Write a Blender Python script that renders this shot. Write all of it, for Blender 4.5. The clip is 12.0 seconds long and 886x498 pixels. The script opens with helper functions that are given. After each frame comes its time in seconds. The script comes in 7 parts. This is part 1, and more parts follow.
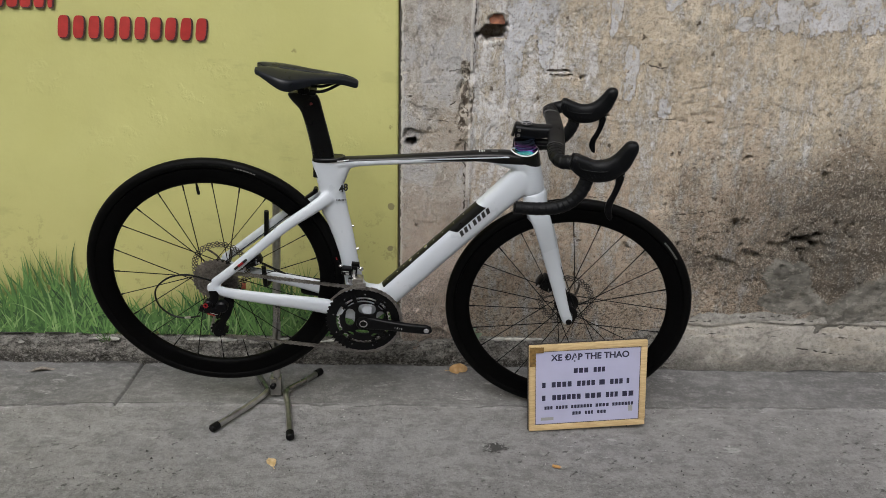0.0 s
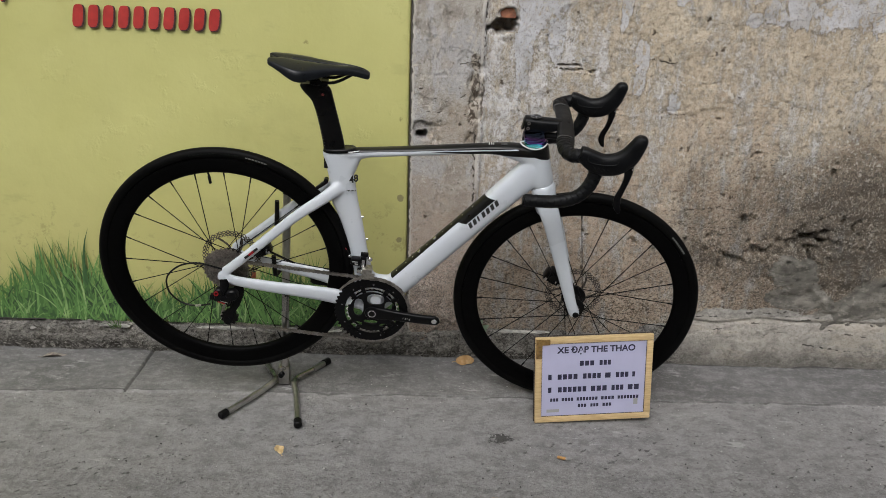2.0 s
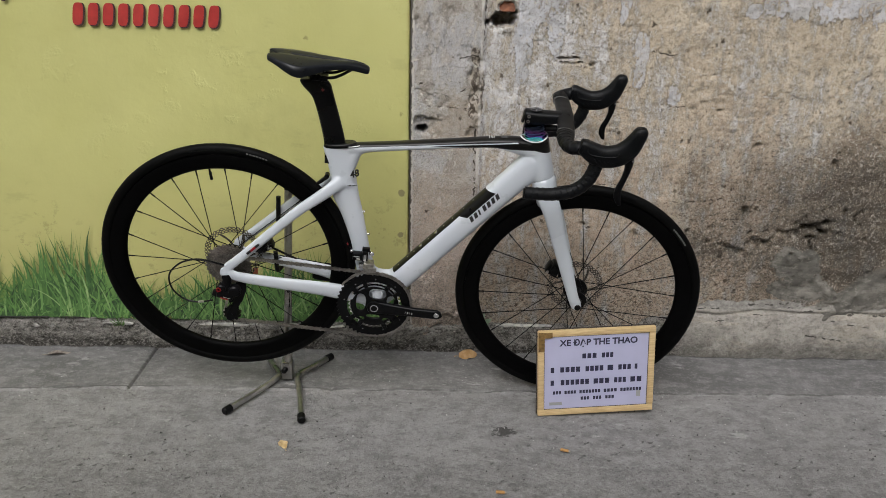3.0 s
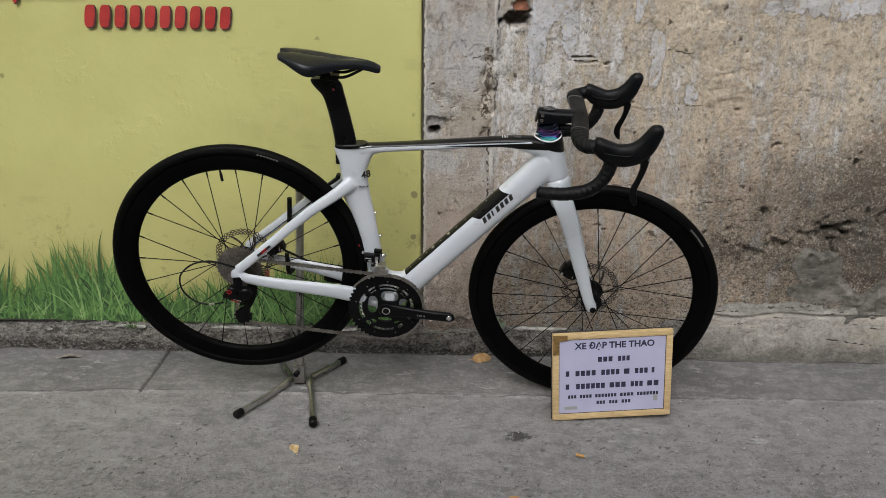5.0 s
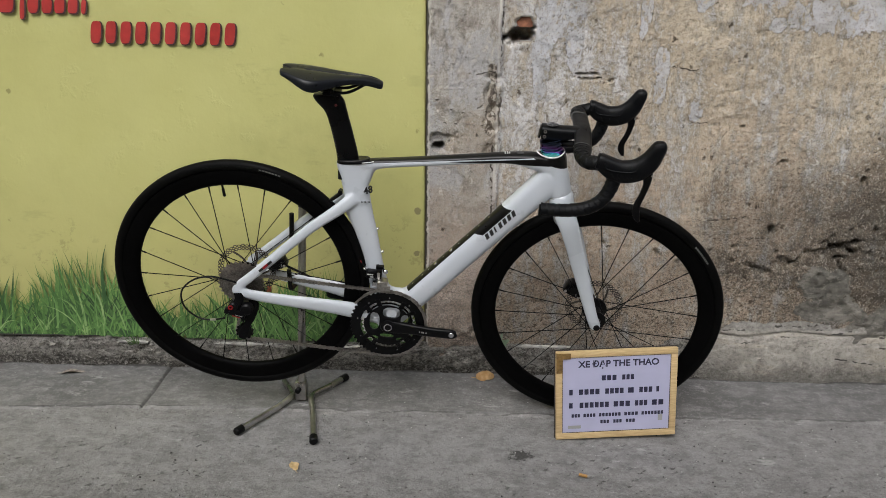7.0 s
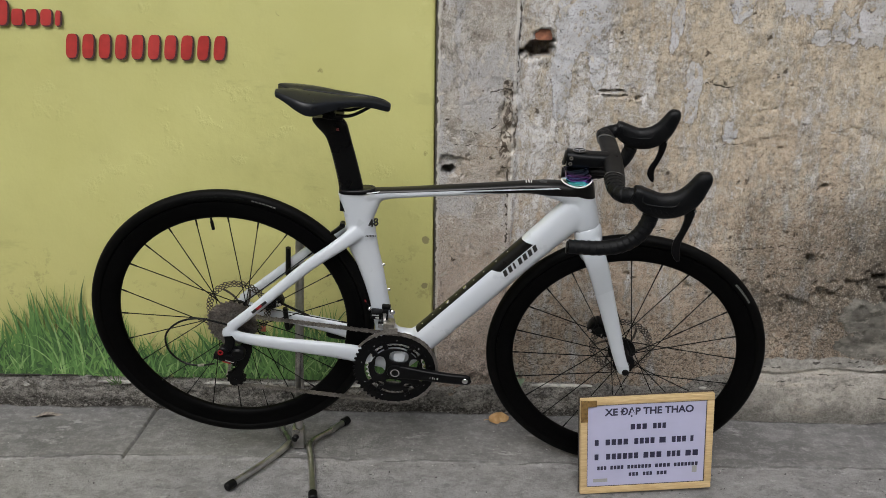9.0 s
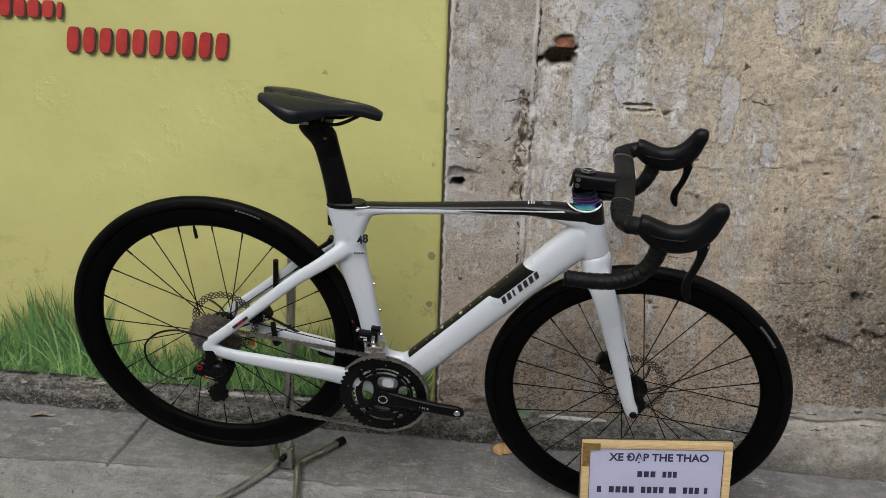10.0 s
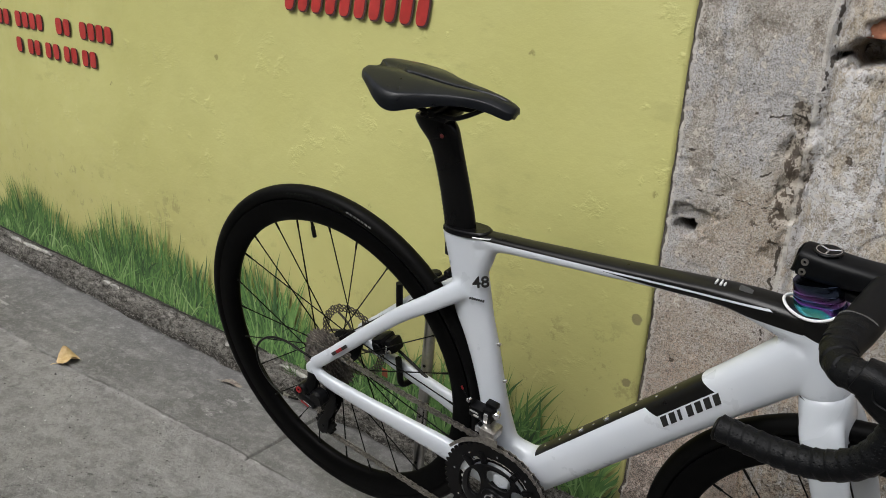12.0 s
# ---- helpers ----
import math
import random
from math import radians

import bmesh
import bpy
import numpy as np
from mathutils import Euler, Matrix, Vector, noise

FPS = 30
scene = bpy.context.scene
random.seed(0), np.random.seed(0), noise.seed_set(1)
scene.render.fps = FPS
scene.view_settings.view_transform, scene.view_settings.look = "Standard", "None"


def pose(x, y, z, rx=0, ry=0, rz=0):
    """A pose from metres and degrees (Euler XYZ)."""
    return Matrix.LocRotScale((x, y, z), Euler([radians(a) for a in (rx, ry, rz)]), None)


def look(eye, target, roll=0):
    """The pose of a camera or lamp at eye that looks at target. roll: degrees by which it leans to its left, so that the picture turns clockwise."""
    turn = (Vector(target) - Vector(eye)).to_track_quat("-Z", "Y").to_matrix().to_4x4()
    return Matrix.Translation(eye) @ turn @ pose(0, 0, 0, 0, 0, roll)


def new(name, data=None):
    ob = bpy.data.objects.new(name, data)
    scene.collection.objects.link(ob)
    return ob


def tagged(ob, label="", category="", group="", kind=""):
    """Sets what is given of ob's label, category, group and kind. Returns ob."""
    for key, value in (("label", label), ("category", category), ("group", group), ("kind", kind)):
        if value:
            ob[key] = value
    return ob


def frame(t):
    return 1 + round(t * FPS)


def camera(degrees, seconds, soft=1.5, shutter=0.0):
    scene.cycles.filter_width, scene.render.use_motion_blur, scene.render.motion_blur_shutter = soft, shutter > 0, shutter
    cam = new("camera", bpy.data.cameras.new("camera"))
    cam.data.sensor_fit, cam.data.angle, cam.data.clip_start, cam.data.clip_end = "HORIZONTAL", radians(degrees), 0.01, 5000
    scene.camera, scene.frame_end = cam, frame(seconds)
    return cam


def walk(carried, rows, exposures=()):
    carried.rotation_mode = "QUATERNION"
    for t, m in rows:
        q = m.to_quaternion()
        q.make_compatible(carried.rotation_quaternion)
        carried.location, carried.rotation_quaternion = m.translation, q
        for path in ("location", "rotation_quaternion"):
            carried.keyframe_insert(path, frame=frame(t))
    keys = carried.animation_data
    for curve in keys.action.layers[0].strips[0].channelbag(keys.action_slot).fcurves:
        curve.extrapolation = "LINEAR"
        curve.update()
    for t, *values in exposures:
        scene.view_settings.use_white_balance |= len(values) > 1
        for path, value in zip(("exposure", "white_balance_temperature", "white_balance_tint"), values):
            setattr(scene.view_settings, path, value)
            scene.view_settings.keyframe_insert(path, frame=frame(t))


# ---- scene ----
cam = camera(57.86, 12.0, soft=0.5)
PATH = [
    (0, (-0.4209, -2.0285, 1.2575), (-0.3566, -0.1523, 0.5678), 1.50),
    (0.5, (-0.4209, -2.0333, 1.2534), (-0.3606, -0.1564, 0.5652), 1.74),
    (1, (-0.4220, -2.0361, 1.2554), (-0.3667, -0.1613, 0.5611), 1.97),
    (1.5, (-0.4247, -2.0420, 1.2581), (-0.3728, -0.1688, 0.5595), 2.14),
    (2, (-0.4261, -2.0461, 1.2557), (-0.3783, -0.1743, 0.5527), 2.06),
    (2.5, (-0.4244, -2.0486, 1.2529), (-0.3794, -0.1792, 0.5432), 1.84),
    (3, (-0.4225, -2.0523, 1.2489), (-0.3814, -0.1829, 0.5393), 1.43),
    (5, (-0.4110, -2.0289, 1.2287), (-0.4120, -0.1543, 0.5315), 0.86),
    (5.5, (-0.4054, -2.0163, 1.2255), (-0.4209, -0.1344, 0.5486), 0.65),
    (6, (-0.3948, -2.0170, 1.2190), (-0.4138, -0.1299, 0.5569), 0.74),
    (6.5, (-0.3918, -2.0209, 1.2196), (-0.4131, -0.1320, 0.5625), 0.85),
    (8.5, (-0.4016, -1.9200, 1.2178), (-0.4407, -0.0284, 0.5694), 0.75),
    (9, (-0.4403, -1.8001, 1.2312), (-0.4521, 0.0919, 0.5828), 0.87),
    (9.5, (-0.4165, -1.7208, 1.2327), (-0.4301, 0.1696, 0.5798), 0.71),
    (10, (-0.2970, -1.6428, 1.2398), (-0.4662, 0.2377, 0.5804), 2.09),
    (10.5, (-0.2094, -1.5201, 1.2138), (-0.4100, 0.3641, 0.5738), 2.45),
    (11, (-0.1709, -1.3157, 1.1955), (-0.5867, 0.5293, 0.5450), 4.21),
    (11.5, (-0.1095, -1.1618, 1.1767), (-0.8535, 0.5678, 0.5020), 2.48),
    (12, (-0.0100, -1.0089, 1.1738), (-1.0968, 0.5103, 0.4589), 3.12),
]
EXPOSURES = ((0, 0.48), (10.5, 0.48), (11.2, 0.5), (12, 0.55))
walk(cam, [(t, look(eye, target, roll)) for t, eye, target, roll in PATH], EXPOSURES)

# ---------------------------------------------------------------- light
world = bpy.data.worlds.new("overcast_sky")
scene.world = world
world.use_nodes = True
wn = world.node_tree
sky = wn.nodes.new("ShaderNodeTexSky")
sky.sky_type = 'NISHITA'
sky.sun_disc = False
sky.sun_elevation, sky.sun_rotation = radians(48), radians(191)
sky.air_density, sky.dust_density, sky.ozone_density = 1.0, 4.0, 1.0
grey = wn.nodes.new("ShaderNodeHueSaturation")
grey.inputs["Saturation"].default_value = 0.3
wn.links.new(sky.outputs[0], grey.inputs["Color"])
wn.links.new(grey.outputs[0], wn.nodes["Background"].inputs[0])
wn.nodes["Background"].inputs[1].default_value = 0.12
sun = new("sun", bpy.data.lights.new("sun", 'SUN'))
sun.data.energy, sun.data.angle, sun.data.color = 1.0, radians(35), (0.985, 1.0, 1.03)
sun.matrix_world = look((-0.6, -3.0, 3.4), (0, 0, 0))


# ---------------------------------------------------------------- materials
def mat(name, colour=(0.5, 0.5, 0.5), rough=0.5, metal=0.0, **more):
    """A material with its Principled node; more: other inputs by name, with _ for blanks."""
    m = bpy.data.materials.new(name)
    m.use_nodes = True
    p = m.node_tree.nodes["Principled BSDF"]
    p.inputs["Base Color"].default_value = (*colour, 1)
    p.inputs["Roughness"].default_value = rough
    p.inputs["Metallic"].default_value = metal
    for key, value in more.items():
        p.inputs[key.replace("_", " ")].default_value = value
    return m


class Net:
    """Short hand for the nodes of one material."""

    def __init__(self, m):
        self.m, self.t = m, m.node_tree
        self.p = self.t.nodes["Principled BSDF"]
        self.co = self.t.nodes.new("ShaderNodeTexCoord").outputs["Object"]
        self.axes = None

    def put(self, socket, value):
        if isinstance(value, bpy.types.NodeSocket):
            self.t.links.new(value, socket)
        elif isinstance(value, tuple) and len(value) == 3 and socket.type == 'RGBA':
            socket.default_value = (*value, 1)
        else:
            socket.default_value = value

    def xyz(self):
        if not self.axes:
            s = self.t.nodes.new("ShaderNodeSeparateXYZ")
            self.put(s.inputs[0], self.co)
            self.axes = s.outputs
        return self.axes

    def noise(self, scale, detail=4.0, rough=0.55, stretch=(1, 1, 1), distort=0.0, out=0):
        v = self.co
        if stretch != (1, 1, 1):
            k = self.t.nodes.new("ShaderNodeMapping")
            k.inputs["Scale"].default_value = stretch
            self.put(k.inputs[0], v)
            v = k.outputs[0]
        n = self.t.nodes.new("ShaderNodeTexNoise")
        self.put(n.inputs["Vector"], v)
        for key, value in (("Scale", scale), ("Detail", detail), ("Roughness", rough), ("Distortion", distort)):
            n.inputs[key].default_value = value
        return n.outputs[out]

    def voronoi(self, scale, feature='F1', out="Distance", stretch=(1, 1, 1), rand=1.0):
        k = self.t.nodes.new("ShaderNodeMapping")
        k.inputs["Scale"].default_value = stretch
        self.put(k.inputs[0], self.co)
        n = self.t.nodes.new("ShaderNodeTexVoronoi")
        n.feature = feature
        self.put(n.inputs["Vector"], k.outputs[0])
        n.inputs["Scale"].default_value = scale
        n.inputs["Randomness"].default_value = rand
        return n.outputs[out]

    def math(self, op, a, b=0.0, c=0.0):
        n = self.t.nodes.new("ShaderNodeMath")
        n.operation = op
        for s, v in zip(n.inputs, (a, b, c)):
            self.put(s, v)
        return n.outputs[0]

    def step(self, v, lo, hi, a=0.0, b=1.0):
        """v from lo..hi to a..b, softly and clamped."""
        n = self.t.nodes.new("ShaderNodeMapRange")
        n.interpolation_type = 'SMOOTHSTEP'
        for s, x in zip(n.inputs, (v, lo, hi, a, b)):
            self.put(s, x)
        return n.outputs[0]

    def mix(self, f, a, b, how='MIX'):
        n = self.t.nodes.new("ShaderNodeMix")
        n.data_type, n.blend_type = 'RGBA', how
        self.put(n.inputs[0], f)
        self.put(n.inputs[6], a)
        self.put(n.inputs[7], b)
        return n.outputs[2]

    def bump(self, height, strength=0.5, distance=0.002, normal=None):
        n = self.t.nodes.new("ShaderNodeBump")
        n.inputs["Strength"].default_value = strength
        n.inputs["Distance"].default_value = distance
        self.put(n.inputs["Height"], height)
        if normal:
            self.put(n.inputs["Normal"], normal)
        return n.outputs[0]

    def set(self, **sockets):
        for key, value in sockets.items():
            self.put(self.p.inputs[key.replace("_", " ")], value)
        return self.m


def speckled(name, colour, rough, metal=0.0, amount=0.15, scale=60.0, bump=0.1, dist=0.0006, **more):
    """A plain surface with fine grain and slight wear at two scales."""
    m = mat(name, colour, rough, metal, **more)
    n = Net(m)
    f = n.noise(scale, 5)
    g = n.noise(scale / 9, 3)
    dark = tuple(c * (1 - amount * 1.6) for c in colour)
    light = tuple(min(1, c * (1 + amount)) for c in colour)
    both = n.math('ADD', n.math('MULTIPLY', f, 0.5), n.math('MULTIPLY', g, 0.5))
    n.set(Base_Color=n.mix(n.step(both, 0.3, 0.7), dark, light),
          Roughness=n.step(g, 0.25, 0.75, max(0.03, rough - 0.08), min(1, rough + 0.1)), Normal=n.bump(f, bump, dist))
    return m


def frame_paint():
    """Pearl white lacquer with glossy black fields along the tops of the top and down tubes."""
    m = mat("pearl_white_and_black_lacquer", (0.8, 0.8, 0.8), 0.3, Coat_Weight=0.3, Coat_Roughness=0.14)
    n = Net(m)
    x, y, z = n.xyz()
    # top tube: the black field lies over a line that rises to the head
    line = n.math('ADD', n.math('MULTIPLY', x, 0.153), 0.8085)
    top = n.math('MULTIPLY', n.math('GREATER_THAN', z, line), n.math('GREATER_THAN', x, -0.668))
    top = n.math('MULTIPLY', top, n.math('LESS_THAN', x, -0.2))
    # head collar
    dip = n.math('ADD', n.math('MULTIPLY', n.math('POWER', n.math('ADD', x, 0.16), 2.0), 2.6), 0.753)
    col = n.math('MULTIPLY', n.math('GREATER_THAN', z, dip), n.math('GREATER_THAN', x, -0.27))
    # down tube: offset across the tube and place along it
    across = n.math('ADD', n.math('MULTIPLY', x, 0.774), n.math('MULTIPLY', z, -0.633))
    along = n.math('ADD', n.math('MULTIPLY', x, 0.633), n.math('MULTIPLY', z, 0.774))
    slim = n.math('LESS_THAN', across, -0.6277)
    tube = n.math('GREATER_THAN', across, -0.67)
    broad = n.math('MULTIPLY', n.math('LESS_THAN', across, -0.612), n.math('GREATER_THAN', n.math('ADD', along, n.math('MULTIPLY', across, -0.89)), 0.756))
    down = n.math('MAXIMUM', slim, broad)
    down = n.math('MULTIPLY', down, n.math('GREATER_THAN', n.math('ADD', along, n.math('MULTIPLY', across, -0.38)), 0.1927))
    down = n.math('MULTIPLY', n.math('MULTIPLY', down, tube), n.math('LESS_THAN', n.math('ADD', along, n.math('MULTIPLY', across, -0.66)), 0.716))
    # a black wedge under the top tube's white line, growing towards the head
    under = n.math('SUBTRACT', line, 0.0028)
    foot = n.math('SUBTRACT', under, n.math('MULTIPLY', n.math('ADD', x, 0.46), 0.075))
    wedge = n.math('MULTIPLY', n.math('MULTIPLY', n.math('LESS_THAN', z, under), n.math('GREATER_THAN', z, foot)), n.math('MULTIPLY', n.math('GREATER_THAN', x, -0.46), n.math('LESS_THAN', x, -0.2)))
    top = n.math('MAXIMUM', top, wedge)
    black = n.math('MAXIMUM', n.math('MAXIMUM', top, col), down)
    pearl = n.mix(n.step(n.noise(7, 2), 0.35, 0.65), (0.53, 0.565, 0.612), (0.55, 0.58, 0.622))
    n.set(Base_Color=n.mix(black, pearl, (0.0045, 0.0043, 0.0042)), Coat_Weight=n.step(black, 0.0, 1.0, 0.3, 0.12), Specular_IOR_Level=n.step(black, 0.0, 1.0, 0.5, 0.2), Roughness=n.step(n.noise(30, 3), 0.3, 0.7, 0.27, 0.36))
    return m


def oil_slick():
    """Polished oil-slick metal: violet and blue bands, and a sky reflection painted in as cyan."""
    m = mat("oil_slick_metal", (0.1, 0.1, 0.4), 0.2, 1.0)
    n = Net(m)
    x, y, z = n.xyz()
    r = n.t.nodes.new("ShaderNodeValToRGB")
    for k, (at, c) in enumerate(((0.0, (0.14, 0.04, 0.2)), (0.1, (0.3, 1.0, 1.0)), (0.34, (0.08, 0.7, 1.0)), (0.42, (0.3, 0.09, 0.55)), (0.62, (0.09, 0.14, 0.34)), (0.8, (0.24, 0.09, 0.34)), (1.0, (0.06, 0.08, 0.13)))):
        el = r.color_ramp.elements[k] if k < 2 else r.color_ramp.elements.new(at)
        el.position, el.color = at, (*c, 1)
    v = n.step(n.math('ADD', z, n.math('MULTIPLY', n.noise(40, 2), 0.012)), 0.779, 0.817)
    n.put(r.inputs[0], v)
    n.set(Base_Color=r.outputs[0])
    return m


def tape_leather(name, scale, rough=0.5, pierced=1.0):
    m = mat(name, (0.005, 0.005, 0.005), rough, Specular_IOR_Level=0.2)
    n = Net(m)
    a = n.voronoi(scale)
    holes = n.step(n.voronoi(210, rand=0.25), 0.12, 0.3)
    grain = n.noise(900, 3)
    h = n.math('ADD', n.math('MULTIPLY', a, 0.4), n.math('ADD', n.math('MULTIPLY', holes, pierced), n.math('MULTIPLY', grain, 0.4)))
    n.set(Base_Color=n.mix(n.noise(70, 4), (0.0012, 0.0014, 0.0018), (0.003, 0.0035, 0.0046)), Normal=n.bump(h, 0.7, 0.0009),
          Roughness=n.step(n.noise(50, 3), 0.3, 0.7, rough - 0.1, rough + 0.12))
    return m


WHITE = frame_paint()
FORK_WHITE = speckled("pearl_white_lacquer", (0.53, 0.565, 0.605), 0.3, amount=0.03, scale=20, bump=0.0, Coat_Weight=0.3, Coat_Roughness=0.14)
CARBON = speckled("satin_black_carbon", (0.0025, 0.0025, 0.0028), 0.28, amount=0.25, scale=90, bump=0.05, Specular_IOR_Level=0.22)
STEM_BLACK = speckled("matt_black_carbon", (0.003, 0.0034, 0.0042), 0.42, amount=0.2, scale=80, bump=0.1, Specular_IOR_Level=0.15)
RIM = speckled("matt_black_rim", (0.0014, 0.0014, 0.0015), 0.5, amount=0.3, scale=70, Specular_IOR_Level=0.05)
TYRE = speckled("black_tyre_rubber", (0.0014, 0.0014, 0.0014), 0.55, amount=0.35, scale=140, bump=0.3, Specular_IOR_Level=0.09)
SADDLE = speckled("black_saddle_cover", (0.0055, 0.0066, 0.0088), 0.34, amount=0.15, scale=260, bump=0.25, dist=0.0004, Specular_IOR_Level=0.24)
TAPE = tape_leather("black_bar_tape", 420, 0.5)
HOOD = tape_leather("black_hood_rubber", 700, 0.44, 0.12)
BLACK_METAL = speckled("black_anodised_metal", (0.0035, 0.0035, 0.004), 0.34, 0.1, Specular_IOR_Level=0.15, amount=0.3, scale=120, bump=0.05)
BLACK_PLASTIC = speckled("black_plastic", (0.003, 0.003, 0.003), 0.45, Specular_IOR_Level=0.18, amount=0.2, scale=120)
STEEL = speckled("worn_steel", (0.42, 0.4, 0.37), 0.34, 0.95, amount=0.3, scale=150, bump=0.15)
CHAIN_STEEL = speckled("oily_chain_steel", (0.3, 0.28, 0.26), 0.4, 0.9, amount=0.35, scale=300, bump=0.2)
COG_STEEL = speckled("cassette_steel", (0.27, 0.245, 0.225), 0.4, 0.9, amount=0.35, scale=200, bump=0.1)
CHROME = speckled("scratched_chrome_tube", (0.5, 0.485, 0.465), 0.3, 1.0, amount=0.25, scale=45, bump=0.1)
SILVER = mat("polished_aluminium", (0.75, 0.75, 0.77), 0.2, 1.0)
RED = mat("red_anodised", (0.32, 0.014, 0.018), 0.35, 0.3)
TYRE_PRINT = mat("grey_tyre_print", (0.12, 0.12, 0.115), 0.7)
FAINT_PRINT = mat("faint_tyre_print", (0.006, 0.0075, 0.006), 0.6, Specular_IOR_Level=0.1)
PRINT_GREY = mat("grey_print", (0.32, 0.32, 0.31), 0.6)
PRINT_BLACK = mat("black_print", (0.012, 0.012, 0.012), 0.4)
PRINT_WHITE = mat("white_print", (0.7, 0.7, 0.7), 0.5)
TOOTH_STEEL = speckled("bright_tooth_steel", (0.7, 0.69, 0.67), 0.45, 0.5, amount=0.1, scale=90)
SPOKE = speckled("black_spoke_steel", (0.003, 0.003, 0.003), 0.5, Specular_IOR_Level=0.12)
ROTOR_STEEL = speckled("dull_rotor_steel", (0.1, 0.088, 0.075), 0.5, 0.5, amount=0.35, scale=150, bump=0.15)
DULL_RED = mat("dull_red_mark", (0.13, 0.02, 0.018), 0.5)
EDGE_GREY = mat("grey_tape_edge", (0.1, 0.1, 0.1), 0.6)
TAG_ORANGE = speckled("orange_card", (0.5, 0.13, 0.07), 0.6)
OIL = oil_slick()


# ---------------------------------------------------------------- mesh helpers
def ring(c, u, v, a, b, n=20, power=2.0):
    """Points of a superellipse round c, with half axes a along u and b along v."""
    c, u, v = np.array(c, float), np.array(u, float), np.array(v, float)
    out = []
    for i in range(n):
        t = 2 * math.pi * i / n
        x, y = math.cos(t), math.sin(t)
        x, y = math.copysign(abs(x) ** (2 / power), x), math.copysign(abs(y) ** (2 / power), y)
        out.append(tuple(c + a * x * u + b * y * v))
    return out


def loft(bm, rings, cap=True, closed=False):
    """A skin over rings of points; the ends are capped."""
    rows = [[bm.verts.new(p) for p in r] for r in rings]
    n = len(rows[0])
    pairs = list(zip(rows, rows[1:])) + ([(rows[-1], rows[0])] if closed else [])
    for a, b in pairs:
        for i in range(n):
            bm.faces.new((a[i], a[(i + 1) % n], b[(i + 1) % n], b[i]))
    if cap and not closed:
        bm.faces.new(rows[0][::-1])
        bm.faces.new(rows[-1])
    return rows


def spline(pts, k=6):
    """Catmull-Rom through rows of numbers, k steps a span."""
    p = np.array(pts, float)
    e = np.vstack([2 * p[0] - p[1], p, 2 * p[-1] - p[-2]])
    out = []
    for i in range(1, len(e) - 2):
        for s in range(k):
            t = s / k
            out.append(0.5 * (2 * e[i] + (e[i + 1] - e[i - 1]) * t + (2 * e[i - 1] - 5 * e[i] + 4 * e[i + 1] - e[i + 2]) * t * t
                              + (3 * e[i] - e[i - 1] - 3 * e[i + 1] + e[i + 2]) * t ** 3))
    out.append(e[-2])
    return np.array(out)


def sweep(bm, pts, hint=(0, 1, 0), n=14, power=2.0, cap=True):
    """A tube along rows of x, y, z, a, b: half axes a across (in the plane square to hint) and b along hint."""
    pts = np.array(pts, float)
    p = pts[:, :3]
    rings = []
    for i in range(len(p)):
        t = p[min(i + 1, len(p) - 1)] - p[max(i - 1, 0)]
        t /= np.linalg.norm(t)
        v = np.array(hint, float)
        v = v - t * (v @ t)
        v /= np.linalg.norm(v)
        rings.append(ring(p[i], np.cross(v, t), v, pts[i, 3], pts[i, 4], n, power))
    return loft(bm, rings, cap)


def rope(bm, pts, r, n=8, k=6):
    """A round tube of radius r through points that may turn in space."""
    p = spline(pts, k)
    v = np.array((0.3, 0.9, 0.2))
    rings = []
    for i in range(len(p)):
        t = p[min(i + 1, len(p) - 1)] - p[max(i - 1, 0)]
        t /= np.linalg.norm(t)
        v = v - t * (v @ t)
        v /= np.linalg.norm(v)
        rings.append(ring(p[i], np.cross(v, t), v, r, r, n))
    return loft(bm, rings)


def spin(bm, profile, c, n=64, closed=True):
    """Turns rows of (radius, y) about the y axis through c = (x, z)."""
    rings = []
    for i in range(n):
        t = 2 * math.pi * i / n
        rings.append([(c[0] + r * math.cos(t), y, c[1] + r * math.sin(t)) for r, y in profile])
    rows = [[bm.verts.new(p) for p in r] for r in rings]
    m = len(profile)
    for i in range(n):
        a, b = rows[i], rows[(i + 1) % n]
        for j in range(m if closed else m - 1):
            bm.faces.new((a[j], a[(j + 1) % m], b[(j + 1) % m], b[j]))


def box(bm, lo, hi, bevel=0.0, m=None):
    lo, hi = Vector(lo), Vector(hi)
    r = bmesh.ops.create_cube(bm, size=1.0)
    vs = r["verts"]
    for v in vs:
        v.co = Vector([(lo[i] + hi[i]) / 2 + v.co[i] * (hi[i] - lo[i]) for i in range(3)])
    if bevel:
        es = list({e for v in vs for e in v.link_edges})
        g = bmesh.ops.bevel(bm, geom=es, offset=bevel, segments=2, affect='EDGES', profile=0.5)
        vs = list({v for v in g["verts"]} | {v for v in vs if v.is_valid})
    if m is not None:
        for v in vs:
            v.co = m @ v.co


def disc(bm, c, axis, r, h, n=20, bevel=0.0):
    """A round plate or pin, h long from c along axis."""
    axis = np.array(axis, float) / np.linalg.norm(axis)
    u = np.cross(axis, (0.31, 0.2, 0.93))
    u /= np.linalg.norm(u)
    v = np.cross(axis, u)
    c = np.array(c, float)
    b = bevel
    rings = [ring(c, u, v, r - b, r - b, n)]
    if b:
        rings += [ring(c + axis * b, u, v, r, r, n), ring(c + axis * (h - b), u, v, r, r, n)]
    rings.append(ring(c + axis * h, u, v, r - b, r - b, n))
    loft(bm, rings)


